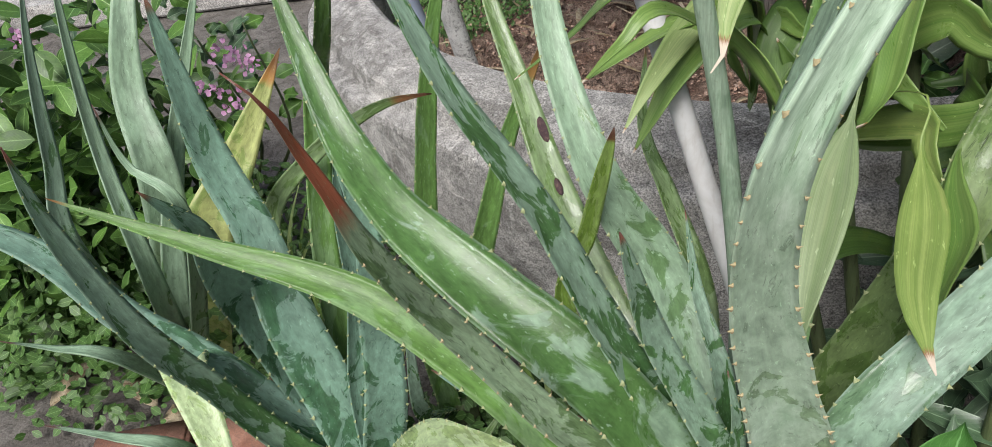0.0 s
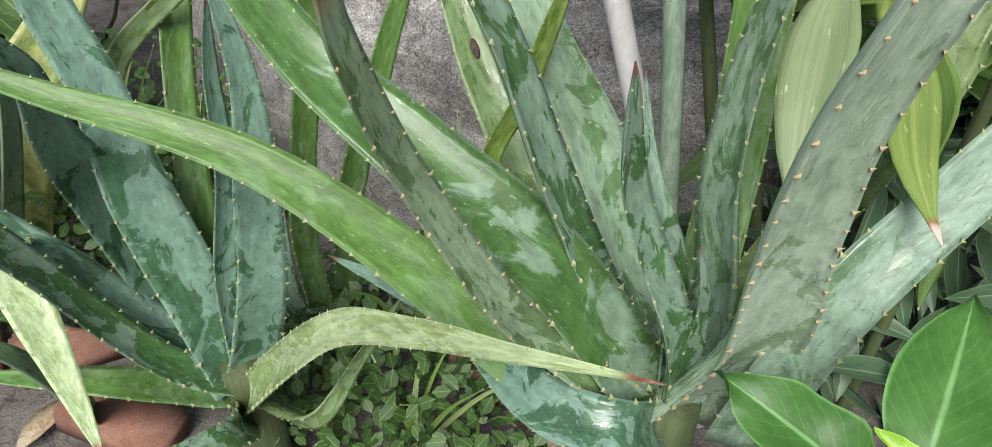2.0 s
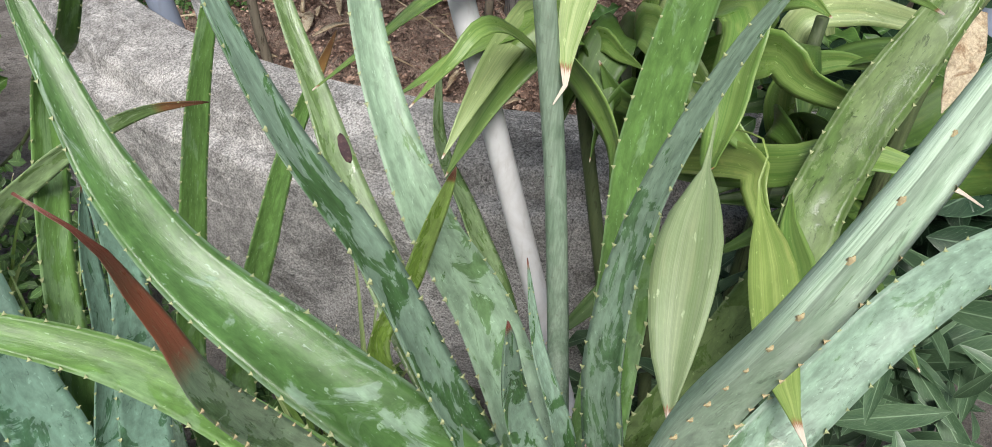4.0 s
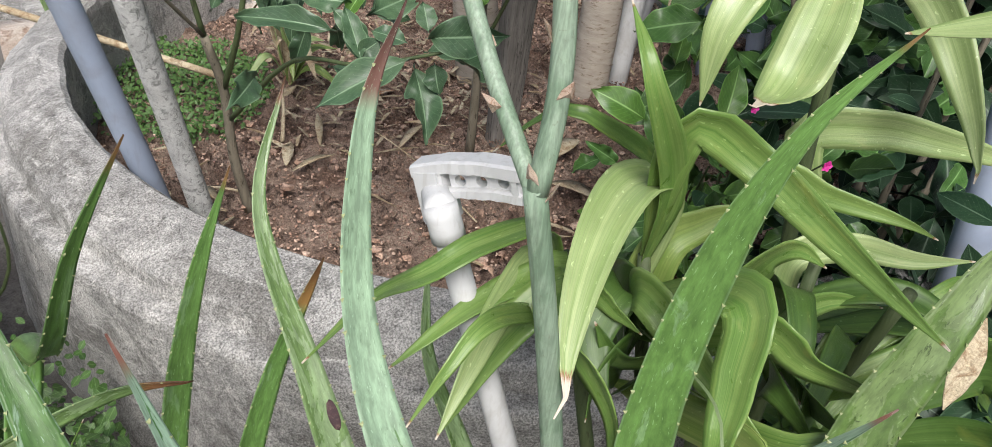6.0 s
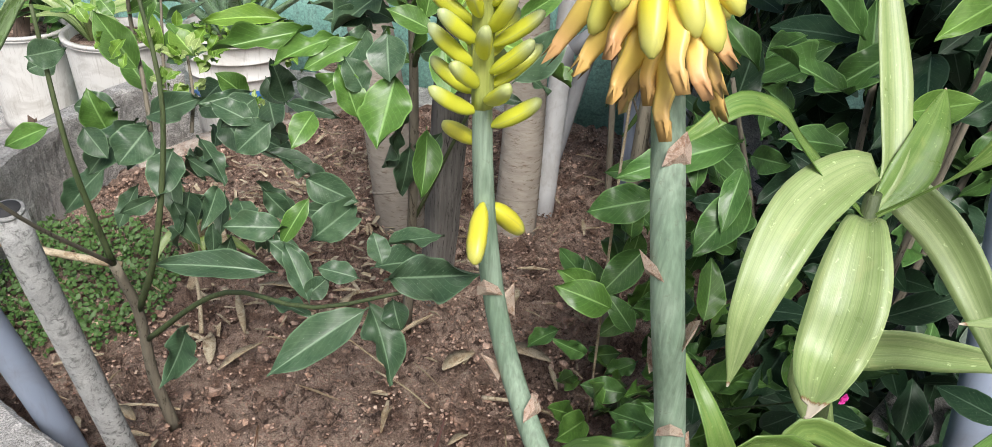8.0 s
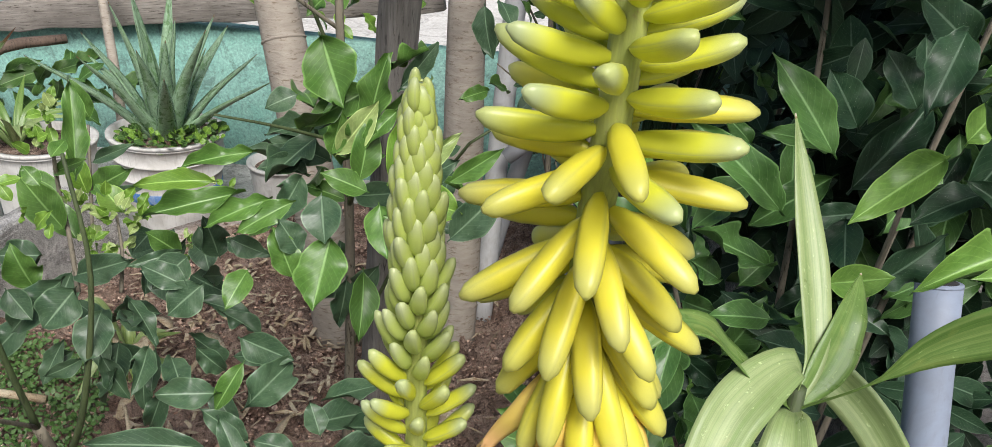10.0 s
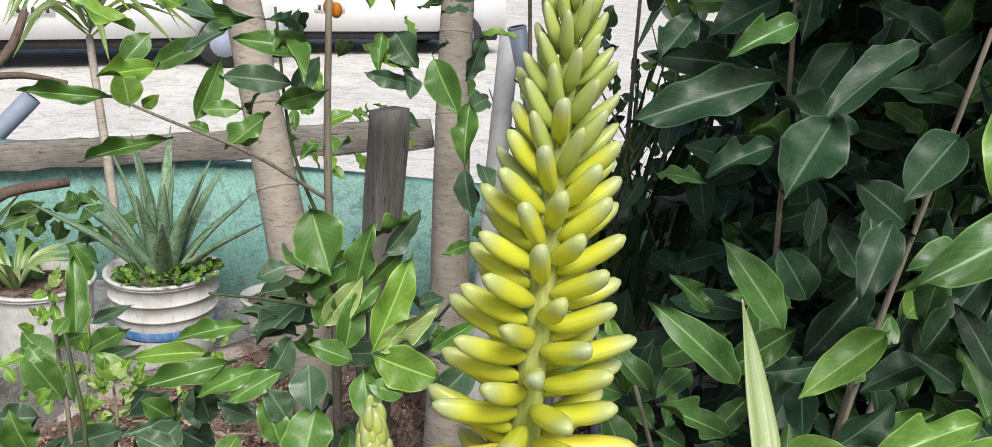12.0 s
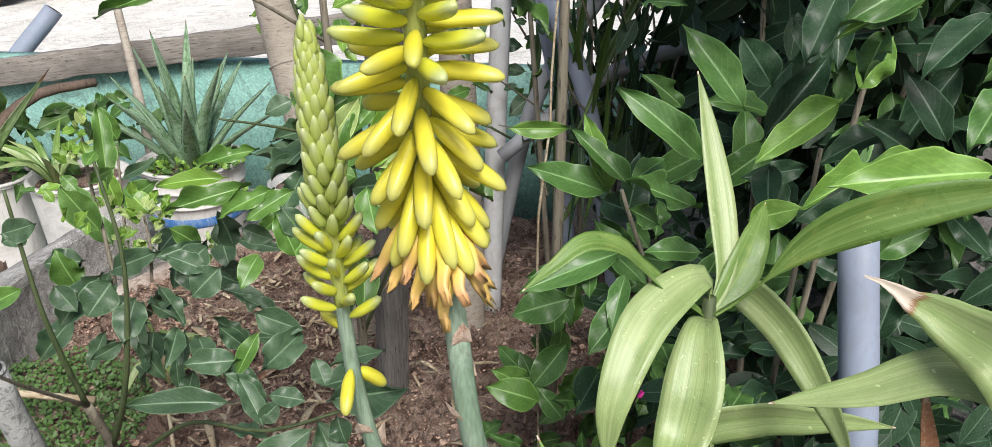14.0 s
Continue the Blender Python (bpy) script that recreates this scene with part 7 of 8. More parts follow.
for at in ((0.646, 1.081, 0.648), (0.70, 1.33, 0.60)):
    for q in range(5):
        a = q * 1.2566
        broad(flower_bush, at, Vector(at) + Vector((0.008 * math.cos(a), -0.004, 0.008 * math.sin(a))), 0.008, (0, -1, 0.3), MAGENTA, "petal")
twig(flower_bush, [(0.70, 1.33, 0.40), (0.67, 1.18, 0.55), (0.646, 1.085, 0.648)], 0.002, 0.0012, GREEN_TWIG, "flower_stem")

# flowering shrub behind the far aloe
lilac = plant_root("flowering_shrub", (-0.85, 1.75, GROUND_Z), "green shrub with small clusters of lilac flowers", "shrub")
for k in range(7):
    twig(lilac, [(-0.85, 1.75, GROUND_Z), (-0.95 + 0.07 * k, 1.72, 0.1), (-1.15 + 0.11 * k, 1.65, 0.42)], 0.006, 0.002, GREEN_TWIG, "stem")
scatter(lilac, 230, (-1.02, 1.76, 0.20), (0.42, 0.22, 0.36), 0.06, 0.6, [WEED, CITRUS, CITRUS_DARK, BROAD], (0, -0.6, 0.4), 0.2)
for at in ((-0.646, 1.62, 0.371), (-0.60, 1.62, 0.355), (-0.70, 1.60, 0.30), (-1.02, 1.60, 0.46), (-0.66, 1.62, 0.27)):
    for q in range(22):
        d = Vector((random.uniform(-1, 1), random.uniform(-1, 0.2), random.uniform(-1, 1))) * 0.026
        broad(lilac, Vector(at) + d, Vector(at) + d + Vector((random.uniform(-1, 1), -0.4, random.uniform(-1, 1))) * 0.012, 0.012, (random.uniform(-0.4, 0.4), -1, 0.4), PINK, "petal")


# ---- vessels in the yard ----
def bucket(at, r_top, r_low, tall, label, ribs=3, group="buckets", stripe=False):
    ob = thing("bucket", at, label, "bucket", group)
    prof = [(r_low, 0.0)]
    for i in range(1, 13):
        f = i / 12
        r = r_low + (r_top - r_low) * f
        if 13 - i <= ribs * 2 and i % 2 == 0:
            prof += [(r, f * tall - 0.008), (r + 0.0055, f * tall - 0.006), (r + 0.006, f * tall - 0.001), (r + 0.001, f * tall + 0.001)]
        else:
            prof.append((r, f * tall))
    prof += [(r_top + 0.010, tall + 0.004), (r_top + 0.010, tall + 0.014), (r_top - 0.008, tall + 0.014), (r_top - 0.012, tall - 0.02), (0.02, tall - 0.03)]
    part("body", lathe(prof, at, 36), BUCKET, ob)
    part("earth", lathe([(r_top - 0.014, tall - 0.028), (r_top - 0.02, tall - 0.012), (0.01, tall - 0.006)], at, 24), SOIL, ob, "dark potting earth")
    if stripe:
        r = r_low + (r_top - r_low) * 0.45
        bm = lathe([(r + 0.000, 0.44 * tall), (r + 0.003, 0.46 * tall), (r + 0.0045, 0.54 * tall), (r + 0.002, 0.55 * tall)], at, 36)
        part("print", bm, BUCKET_BLUE, ob, "worn blue printed band")
    return ob


bucket((0.39, 3.76, -0.06), 0.200, 0.165, 0.385, "large white ribbed plastic bucket with a worn blue band, planted", 3, "buckets", True)
bucket((-0.02, 3.80, -0.06), 0.175, 0.145, 0.385, "dirty white plastic bucket, planted, in the yard", 1)
bucket((-0.32, 4.05, -0.06), 0.155, 0.130, 0.36, "dirty white plastic bucket, planted, in the yard", 1)
bucket((0.80, 3.72, -0.06), 0.125, 0.095, 0.22, "small white plastic pot with dark earth", 0, "buckets")
potted = plant_root("aloe_plant", (0.39, 3.76, 0.28), "spiky grey-green aloe growing in a white bucket", "aloe", "potted plants")
for i in range(19):
    a, r = i * 2.4, 0.06 + 0.019 * i
    tall = random.uniform(0.38, 0.60) * (1.15 - 1.5 * r)
    c = Vector((0.39, 3.76, 0.30))
    d = Vector((math.cos(a), math.sin(a), 0))
    aloe(potted, [c + d * 0.02, c + d * r * 0.55 + Vector((0, 0, tall * 0.55)), c + d * r * 1.1 + Vector((0, 0, tall))], 0.072, (-d.x, -d.y, 0.5), ALOE_POT, teeth=False)
bucket_weed = plant_root("weed", (0.39, 3.76, 0.30), "small clover weeds at the bucket's rim", "weed", "potted plants")
scatter(bucket_weed, 220, (0.39, 3.68, 0.345), (0.19, 0.15, 0.03), 0.03, 0.9, [WEED, CITRUS_NEW], (0, -0.3, 0.6), 0.6)
spiky = plant_root("spiky_plant", (-0.12, 3.82, 0.29), "small spiky rosette in a white bucket", "plant", "potted plants")
for i in range(16):
    a = i * 2.4
    d = Vector((math.cos(a), math.sin(a), 0))
    c = Vector((-0.10, 3.80, 0.30))
    strap(spiky, [c, c + d * 0.09 + Vector((0, 0, 0.12)), c + d * 0.22 + Vector((0, 0, 0.12 + 0.1 * random.random()))], 0.028, (0.0, -0.5, 0.8), random.choice((STRAP, STRAP_PALE)))

# small tree with striped leaves and a driftwood branch by the wall
palm = plant_root("striped_dracaena", (0.27, 4.05, -0.06), "slim dracaena with yellow-striped narrow leaves", "dracaena")
twig(palm, [(0.27, 4.05, -0.06), (0.28, 4.15, 0.45), (0.29, 4.55, 0.95), (0.30, 4.72, 1.08)], 0.022, 0.016, BARK, "stem")
for i in range(34):
    a = i * 2.4
    d = Vector((math.cos(a), math.sin(a), 0))
    c = Vector((0.30, 4.72, 1.08 + 0.006 * i))
    r = random.uniform(0.28, 0.5)
    strap(palm, [c, c + d * r * 0.5 + Vector((0, 0, 0.16 * random.uniform(0.4, 1.3))), c + d * r + Vector((0, 0, random.uniform(-0.12, 0.16)))], 0.032, (0.0, -0.5, 0.8), random.choice((STRAP_VAR, STRAP_PALE, STRAP_VAR)))
drift = thing("driftwood_branch", (-0.35, 3.95, -0.06), "dead brown branch leaning by the wall", "branch")
twig(drift, [(-0.35, 3.95, -0.06), (-0.3, 3.95, 0.42), (-0.12, 4.0, 0.60), (0.12, 4.05, 0.62)], 0.035, 0.018, DRIFT, "limb")
twig(drift, [(-0.3, 3.95, 0.5), (-0.16, 4.02, 0.95), (-0.02, 4.05, 1.12), (0.04, 4.08, 1.25)], 0.03, 0.014, DRIFT, "limb")
twig(drift, [(-0.10, 4.03, 1.03), (0.02, 4.03, 1.03), (0.15, 4.02, 1.0)], 0.014, 0.010, DRIFT, "limb")
shade = plant_root("broad_weed", (-0.15, 4.15, -0.06), "broad low leaves along the teal wall", "plant")
scatter(shade, 46, (-0.15, 4.12, 0.42), (0.42, 0.14, 0.16), 0.17, 0.42, [CITRUS, BROAD, WEED], (0, -0.5, 0.5), 0.2)
creeper = plant_root("creeper", (0.95, 3.75, -0.06), "green creeper leaves above the teal wall", "plant")
scatter(creeper, 26, (0.95, 3.55, 0.88), (0.30, 0.12, 0.16), 0.10, 0.6, [CITRUS, CITRUS_NEW], (0, -0.5, 0.3), -0.2)
thicket = plant_root("thicket", (1.9, 2.7, GROUND_Z), "dense shaded thicket of narrow leaves and twigs", "bush")
scatter(thicket, 105, (1.80, 2.80, 0.85), (0.50, 0.30, 0.60), 0.10, 0.55, [BROAD, CITRUS, CITRUS_DARK, BROAD_DARK], (-0.3, -0.6, 0.2), 0.0)
for a, b, w in (((1.555, 2.215, 0.52), (1.62, 2.16, 1.16), 0.045), ((1.66, 2.25, 0.55), (1.62, 2.20, 1.10), 0.030), ((1.75, 2.2, 0.6), (1.95, 2.15, 1.25), 0.040), ((1.60, 2.3, 0.5), (1.85, 2.3, 1.2), 0.035)):
    strap(thicket, [a, Vector(a).lerp(Vector(b), 0.5) + Vector((0.01, -0.02, 0.02)), b], w, (-0.5, -0.8, 0.2), CITRUS_DARK)
for i in range(44):
    c = Vector((random.uniform(1.75, 2.6), random.uniform(2.2, 3.2), random.uniform(0.1, 1.6)))
    d = Vector((random.uniform(-1, 1), random.uniform(-0.8, 0.3), random.uniform(-0.6, 1))).normalized() * random.uniform(0.25, 0.55)
    strap(thicket, [c, c + d * 0.55 + Vector((0, 0, 0.05)), c + d], random.uniform(0.025, 0.05), (-0.4, -0.8, 0.3), random.choice((CITRUS_DARK, BROAD_DARK, STRAP)))
for i in range(70):
    c = Vector((random.uniform(1.28, 1.85), random.uniform(2.30, 2.75), random.uniform(0.25, 0.75)))
    d = Vector((random.uniform(-0.25, 0.55), random.uniform(-0.3, 0.2), random.uniform(0.5, 1))).normalized() * random.uniform(0.3, 0.75)
    strap(thicket, [c, c + d * 0.5 + Vector((random.uniform(-0.04, 0.04), 0, 0.03)), c + d], random.uniform(0.010, 0.028), (-0.5, -0.8, 0.2), random.choice((CITRUS_DARK, BROAD_DARK, STRAP_SHADED, BROAD_DARK)))
for i in range(34):
    c = Vector((random.uniform(1.25, 1.95), random.uniform(2.35, 2.9), random.uniform(0.2, 1.0)))
    d = Vector((random.uniform(-0.7, 0.7), random.uniform(-0.3, 0.3), random.uniform(0.2, 1))).normalized() * random.uniform(0.25, 0.6)
    twig(thicket, [c, c + d * 0.5 + Vector((random.uniform(-0.03, 0.03), 0, random.uniform(-0.03, 0.03))), c + d], 0.0045, 0.002, TWIG, "twig")
scatter(thicket, 120, (1.55, 2.60, 0.80), (0.34, 0.25, 0.50), 0.06, 0.55, [BROAD, CITRUS_NEW, BROAD_DARK, CITRUS_DARK], (-0.3, -0.6, 0.2), 0.0)
scatter(thicket, 150, (2.35, 2.5, 0.9), (0.55, 0.45, 0.95), 0.12, 0.45, [BROAD_DARK, CITRUS_DARK, BROAD], (-0.4, -0.6, 0.2), 0.0)
for k in range(7):
    twig(thicket, [(1.3 + 0.15 * k, 2.5 + 0.07 * (k % 3), GROUND_Z), (1.25 + 0.16 * k, 2.55, 0.7), (1.2 + 0.2 * k, 2.6, 1.6)], 0.012, 0.005, TWIG, "stem")
vine = thing("vine", (0.735, 1.72, 0.30), "thin pale dry vine hanging by a stem", "vine")
twig(vine, [(0.74, 1.71, 0.02), (0.732, 1.712, 0.74), (0.80, 1.78, 0.90), (0.83, 1.82, 1.05), (0.875, 1.852, 1.30)], 0.003, 0.0025, DRY, "tendril")
slim = thing("slim_stem", (0.90, 1.86, SOIL_Z), "thin brown woody stem rising from the soil", "stem")
twig(slim, [(0.86, 1.86, 0.0), (0.87, 1.85, 0.6), (0.90, 1.88, 1.3)], 0.016, 0.010, TWIG, "trunk")


# ---- vehicles on the street ----
def vehicle(at, turn, length, width, tall, label):
    m = pose(at[0], at[1], at[2], 0, 0, turn)
    ob = thing("parked_car", at, label, "car", "parked cars")
    bm = bmesh.new()
    side = [(-0.50, 0.22), (-0.495, 0.45), (-0.47, 0.62), (-0.30, 0.66), (-0.20, 0.98), (0.28, 1.0), (0.42, 0.68), (0.49, 0.62), (0.50, 0.24)]
    rows = []
    for y, inset in ((-0.5, 0.05), (-0.46, 0.0), (0.46, 0.0), (0.5, 0.05)):
        rows.append([bm.verts.new(m @ Vector((x * length * (1 - inset * 0.4), y * width * (0.86 if z > 0.7 else 1), z * tall))) for x, z in side])
    for a, b in zip(rows, rows[1:]):
        for q in range(len(side)):
            bm.faces.new((a[q], a[(q + 1) % len(side)], b[(q + 1) % len(side)], b[q]))
    bm.faces.new(rows[0][::-1]), bm.faces.new(rows[-1])
    bmesh.ops.recalc_face_normals(bm, faces=bm.faces)
    bmesh.ops.bevel(bm, geom=list(bm.edges), offset=0.03, segments=2, affect="EDGES")
    part("body", bm, PAINT_WHITE, ob, "white painted body")
    part("sill", slab((length * 0.94, width * 0.9, 0.12), m @ pose(0, 0, 0.19 * tall), 0.02), RUBBER, ob, "dark underside")
    for sx in (-0.32, 0.32):
        for sy in (-0.47, 0.47):
            c, d = m @ Vector((sx * length, sy * width, 0.30)), m.to_3x3() @ Vector((0, 0.10, 0))
            wheel = part("wheel", tube([c - d, c + d], [0.30, 0.30], 24, 2), RUBBER, ob, "black tyre")
            part("rim", tube([c - d * 1.04, c + d * 1.04], [0.17, 0.17], 18, 2), PVC_GREY, wheel, "grey wheel rim")
    plate = part("number_plate", slab((0.42, 0.02, 0.13), m @ pose(-0.15 * length, -0.507 * width, 0.66), 0.004), PAINT_WHITE, ob, "white plate with dark bars")
    for i in range(5):
        part("bar", slab((0.035, 0.006, 0.065), m @ pose(-0.15 * length - 0.14 + 0.07 * i, -0.507 * width - 0.012, 0.66), 0.001), PLATE_BAR, plate)
    return ob


vehicle((0.98, 11.9, -0.05), 0, 4.2, 1.7, 1.5, "white parked car with a marked plate")
vehicle((4.6, 12.6, -0.05), -4, 4.2, 1.7, 1.5, "white parked car on the bright street")


# ---- small things ----
def litter(at, length, width, turn, material, label, curl=0.3):
    ob = thing("fallen_leaf", at, label, "fallen leaf", "litter on the soil")
    d = Vector((math.cos(turn), math.sin(turn), 0)) * length / 2
    c = Vector(at)
    bm = bmesh.new()
    line = glide([c - d + Vector((0, 0, 0.004)), c + Vector((0, 0, 0.01 + 0.1 * curl * length)), c + d + Vector((0, 0, 0.006))], 12)
    axes = frames_along(line, (0.1, 0.1, 1))
    rows = []
    for i, (p, (w, s, k)) in enumerate(zip(line, axes)):
        h = max(0.001, width / 2 * math.sin(math.pi * min(0.98, i / 12 + 0.03)) ** 0.8)
        rows.append([bm.verts.new(p + s * u * h + k * (curl * h * u * u + lift)) for u, lift in ((-1, 0), (0, 0.0), (1, 0), (0.9, -0.0015), (0, -0.0015), (-0.9, -0.0015))])
    for a, b in zip(rows, rows[1:]):
        for q in range(6):
            bm.faces.new((a[q], a[(q + 1) % 6], b[(q + 1) % 6], b[q]))
    part("blade", bm, material, ob)


for at, ln, wd, tn, mt in (((0.091, 2.185, 0.045), 0.13, 0.022, 0.5, DRY), ((0.03, 2.24, 0.045), 0.12, 0.03, 1.4, DRY), ((0.768, 2.16, 0.05), 0.12, 0.05, 0.7, DRY), ((0.70, 1.95, 0.05), 0.14, 0.055, 2.4, DRY), ((-0.17, 2.08, 0.045), 0.07, 0.03, 2.2, DRY),
                           ((0.05, 2.55, 0.05), 0.16, 0.03, 1.1, DRY), ((0.30, 2.75, 0.05), 0.12, 0.04, 2.0, DRY), ((0.12, 2.35, 0.05), 0.18, 0.02, 1.5, DRY), ((0.45, 1.75, 0.045), 0.05, 0.018, 0.2, DRY), ((0.62, 1.70, 0.045), 0.07, 0.03, 1.0, DRY_RED),
                           ((0.33, 2.55, 0.045), 0.08, 0.04, 0.4, DRY_RED), ((0.20, 2.9, 0.045), 0.09, 0.035, 1.9, DRY), ((0.36, 2.28, 0.05), 0.15, 0.022, 0.9, DRY), ((0.24, 2.42, 0.05), 0.13, 0.03, 2.6, DRY), ((0.55, 1.98, 0.05), 0.10, 0.045, 0.3, DRY)):
    litter(at, ln, wd, tn, mt, "curled dry leaf lying on the soil")

for at, ln, wd, tn in (((-0.60, 1.22, -0.175), 0.10, 0.05, 0.4), ((-1.05, 1.27, -0.175), 0.14, 0.05, 1.2), ((-0.89, 1.22, -0.175), 0.13, 0.05, 2.4), ((-0.27, 1.03, -0.175), 0.09, 0.03, 2.9), ((-0.63, 0.92, -0.175), 0.11, 0.04, 0.9), ((0.10, 0.78, -0.175), 0.10, 0.03, 1.8), ((-0.78, 1.12, -0.175), 0.12, 0.04, 2.0)):
    litter(at, ln, wd, tn, DRY, "curled dry leaf lying on bare ground")


def stick(at, to, r, label):
    ob = thing("stick", at, label, "stick", "sticks on the soil")
    part("wood", tube([at, Vector(at).lerp(Vector(to), 0.5) + Vector((0.004, 0.003, 0.006)), to], [r, r * 0.7], 7, 8), DRY, ob)


bamboo = thing("bamboo_cane", (-0.125, 2.52, 0.14), "thin yellow bamboo cane lying across the bed", "cane")
part("cane", tube([(-0.125, 2.517, 0.144), (-0.435, 2.651, 0.21), (-0.75, 2.78, 0.28)], [0.010, 0.010], 10, 8), DRY, bamboo)
for a, b, r in (((0.02, 2.30, 0.05), (0.035, 2.44, 0.13), 0.006), ((-0.20, 2.12, 0.045), (-0.06, 2.05, 0.05), 0.004), ((0.36, 2.02, 0.05), (0.43, 1.86, 0.05), 0.003), ((0.38, 2.0, 0.07), (0.22, 2.25, 0.12), 0.0025), ((0.55, 1.85, 0.05), (0.66, 1.74, 0.06), 0.005), ((0.60, 1.62, 0.05), (0.72, 1.55, 0.06), 0.004)):
    stick(a, b, r, "dry twig lying on the soil")

# an old withered rosette, pale leaf bases and curled brown leaves
rosette = plant_root("withered_rosette", (0.07, 2.66, SOIL_Z), "half-withered rosette with pale yellow-green leaf bases on the soil", "plant")
for i in range(13):
    a = i * 2.4
    d = Vector((math.cos(a), math.sin(a), 0))
    c, r, h = Vector((0.07, 2.66, 0.04)), random.uniform(0.07, 0.17), random.uniform(0.06, 0.24)
    strap(rosette, [c, c + d * r * 0.45 + Vector((0, 0, h)), c + d * r + Vector((0, 0, h * random.uniform(0.3, 1.1)))], random.uniform(0.025, 0.045), (-0.4 * d.x, -0.4 * d.y - 0.3, 0.8), (STRAP_PALE, DRY, STRAP_VAR)[i % 3])

straw = thing("straw", (0.15, 2.2, SOIL_Z), "thin pale dry straws and leaf scraps strewn over the soil", "straw", kind="stuff")
sb = bmesh.new()
for _ in range(240):
    a, r = random.uniform(0, 6.283), 1.08 * math.sqrt(random.random())
    c = Vector((HUB[0] + r * math.cos(a), HUB[1] + r * math.sin(a), SOIL_Z + random.uniform(0.022, 0.040)))
    t_ = random.uniform(0, 6.283)
    d = Vector((math.cos(t_), math.sin(t_), random.uniform(-0.15, 0.25))) * random.uniform(0.015, 0.06)
    e = d.cross(Vector((0, 0, 1))).normalized() * random.choice((0.0012, 0.0015, 0.002, 0.007))
    up = Vector((0, 0, 0.0016))
    low = [sb.verts.new(q) for q in (c - d - e * 0.4, c - d + e * 0.4, c + e + up * 3, c + d + e * 0.3, c + d - e * 0.3, c - e + up * 3)]
    high = [sb.verts.new(v.co + up) for v in low]
    sb.faces.new(low[::-1]), sb.faces.new(high)
    for q in range(6):
        sb.faces.new((low[q], low[(q + 1) % 6], high[(q + 1) % 6], high[q]))
for _ in range(420):
    c = Vector((random.uniform(0.0, 0.75), random.uniform(2.25, 3.2), SOIL_Z + random.uniform(0.022, 0.050)))
    t_ = random.uniform(0, 6.283)
    d = Vector((math.cos(t_), math.sin(t_), random.uniform(-0.3, 0.4))) * random.uniform(0.008, 0.028)
    e = d.cross(Vector((random.uniform(-0.4, 0.4), 0.2, 1))).normalized() * random.uniform(0.003, 0.010)
    sb.faces.new([sb.verts.new(q) for q in (c - d - e * 0.6, c - d * 0.6 + e, c + d * 0.7 + e * 0.8, c + d - e * 0.5)])
part("scraps", sb, DRY, straw, smooth=False)["kind"] = "stuff"

weeds = plant_root("weed_patch", (-0.22, 2.62, SOIL_Z), "patch of tiny creeping green weeds on the soil", "weeds")
weeds["kind"] = "stuff"


def carpet(root, count, centre, radii, size, material, name):
    """Many tiny leaves in one mesh."""
    bm = bmesh.new()
    al, ac = (bm.verts.layers.float.new(k) for k in ("along", "across"))
    for _ in range(count):
        a, r = random.uniform(0, 6.283), math.sqrt(random.random())
        c = Vector((centre[0] + radii[0] * r * math.cos(a), centre[1] + radii[1] * r * math.sin(a), centre[2] + random.uniform(0, radii[2])))
        d = Vector((random.uniform(-1, 1), random.uniform(-1, 1), random.uniform(-0.2, 0.9))).normalized() * size * random.uniform(0.6, 1.3)
        s = d.cross(Vector((random.uniform(-0.3, 0.3), -0.5, 0.8))).normalized() * d.length * 0.32
        vs = [bm.verts.new(q) for q in (c, c + d * 0.30 + s * 0.85, c + d * 0.68 + s * 0.9, c + d, c + d * 0.68 - s * 0.9, c + d * 0.30 - s * 0.85)]
        for v, (f, u) in zip(vs, ((0, 0), (0.3, 1), (0.68, 1), (1, 0), (0.68, -1), (0.3, -1))):
            v[al], v[ac] = f, u
        bm.faces.new(vs)
    ob = part(name, bm, material, root, smooth=False)
    ob["kind"] = "stuff"
    return ob


carpet(weeds, 3600, (-0.24, 2.66, 0.03), (0.26, 0.32, 0.045), 0.014, WEED, "leaves")
front_weeds = plant_root("weed_patch", (-0.06, 0.86, GROUND_Z), "small green clover weeds on the ground under the aloes", "weeds")
front_weeds["kind"] = "stuff"
carpet(front_weeds, 1500, (-0.08, 0.92, GROUND_Z), (0.30, 0.22, 0.14), 0.026, WEED, "leaves")
side_weeds = plant_root("weed_patch", (-0.50, 1.35, GROUND_Z), "green grass and weeds beside the planter wall", "weeds")
side_weeds["kind"] = "stuff"
carpet(side_weeds, 3600, (-0.80, 1.38, GROUND_Z), (0.50, 0.30, 0.30), 0.024, WEED, "leaves")


def grass_tuft(at, count, tall, label):
    ob = plant_root("grass_tuft", at, label, "grass", "grass tufts")
    for _ in range(count):
        a, r = random.uniform(0, 6.28), random.uniform(0.04, 0.16)
        d = Vector((math.cos(a) * r, math.sin(a) * r, tall * random.uniform(0.6, 1.1)))
        c = Vector(at) + Vector((random.uniform(-0.02, 0.02), random.uniform(-0.02, 0.02), 0))
        strap(ob, [c, c + d * 0.55 + Vector((0, 0, tall * 0.15)), c + d], random.uniform(0.006, 0.012), (0.2, -0.8, 0.4), random.choice((STRAP, STRAP_PALE)))


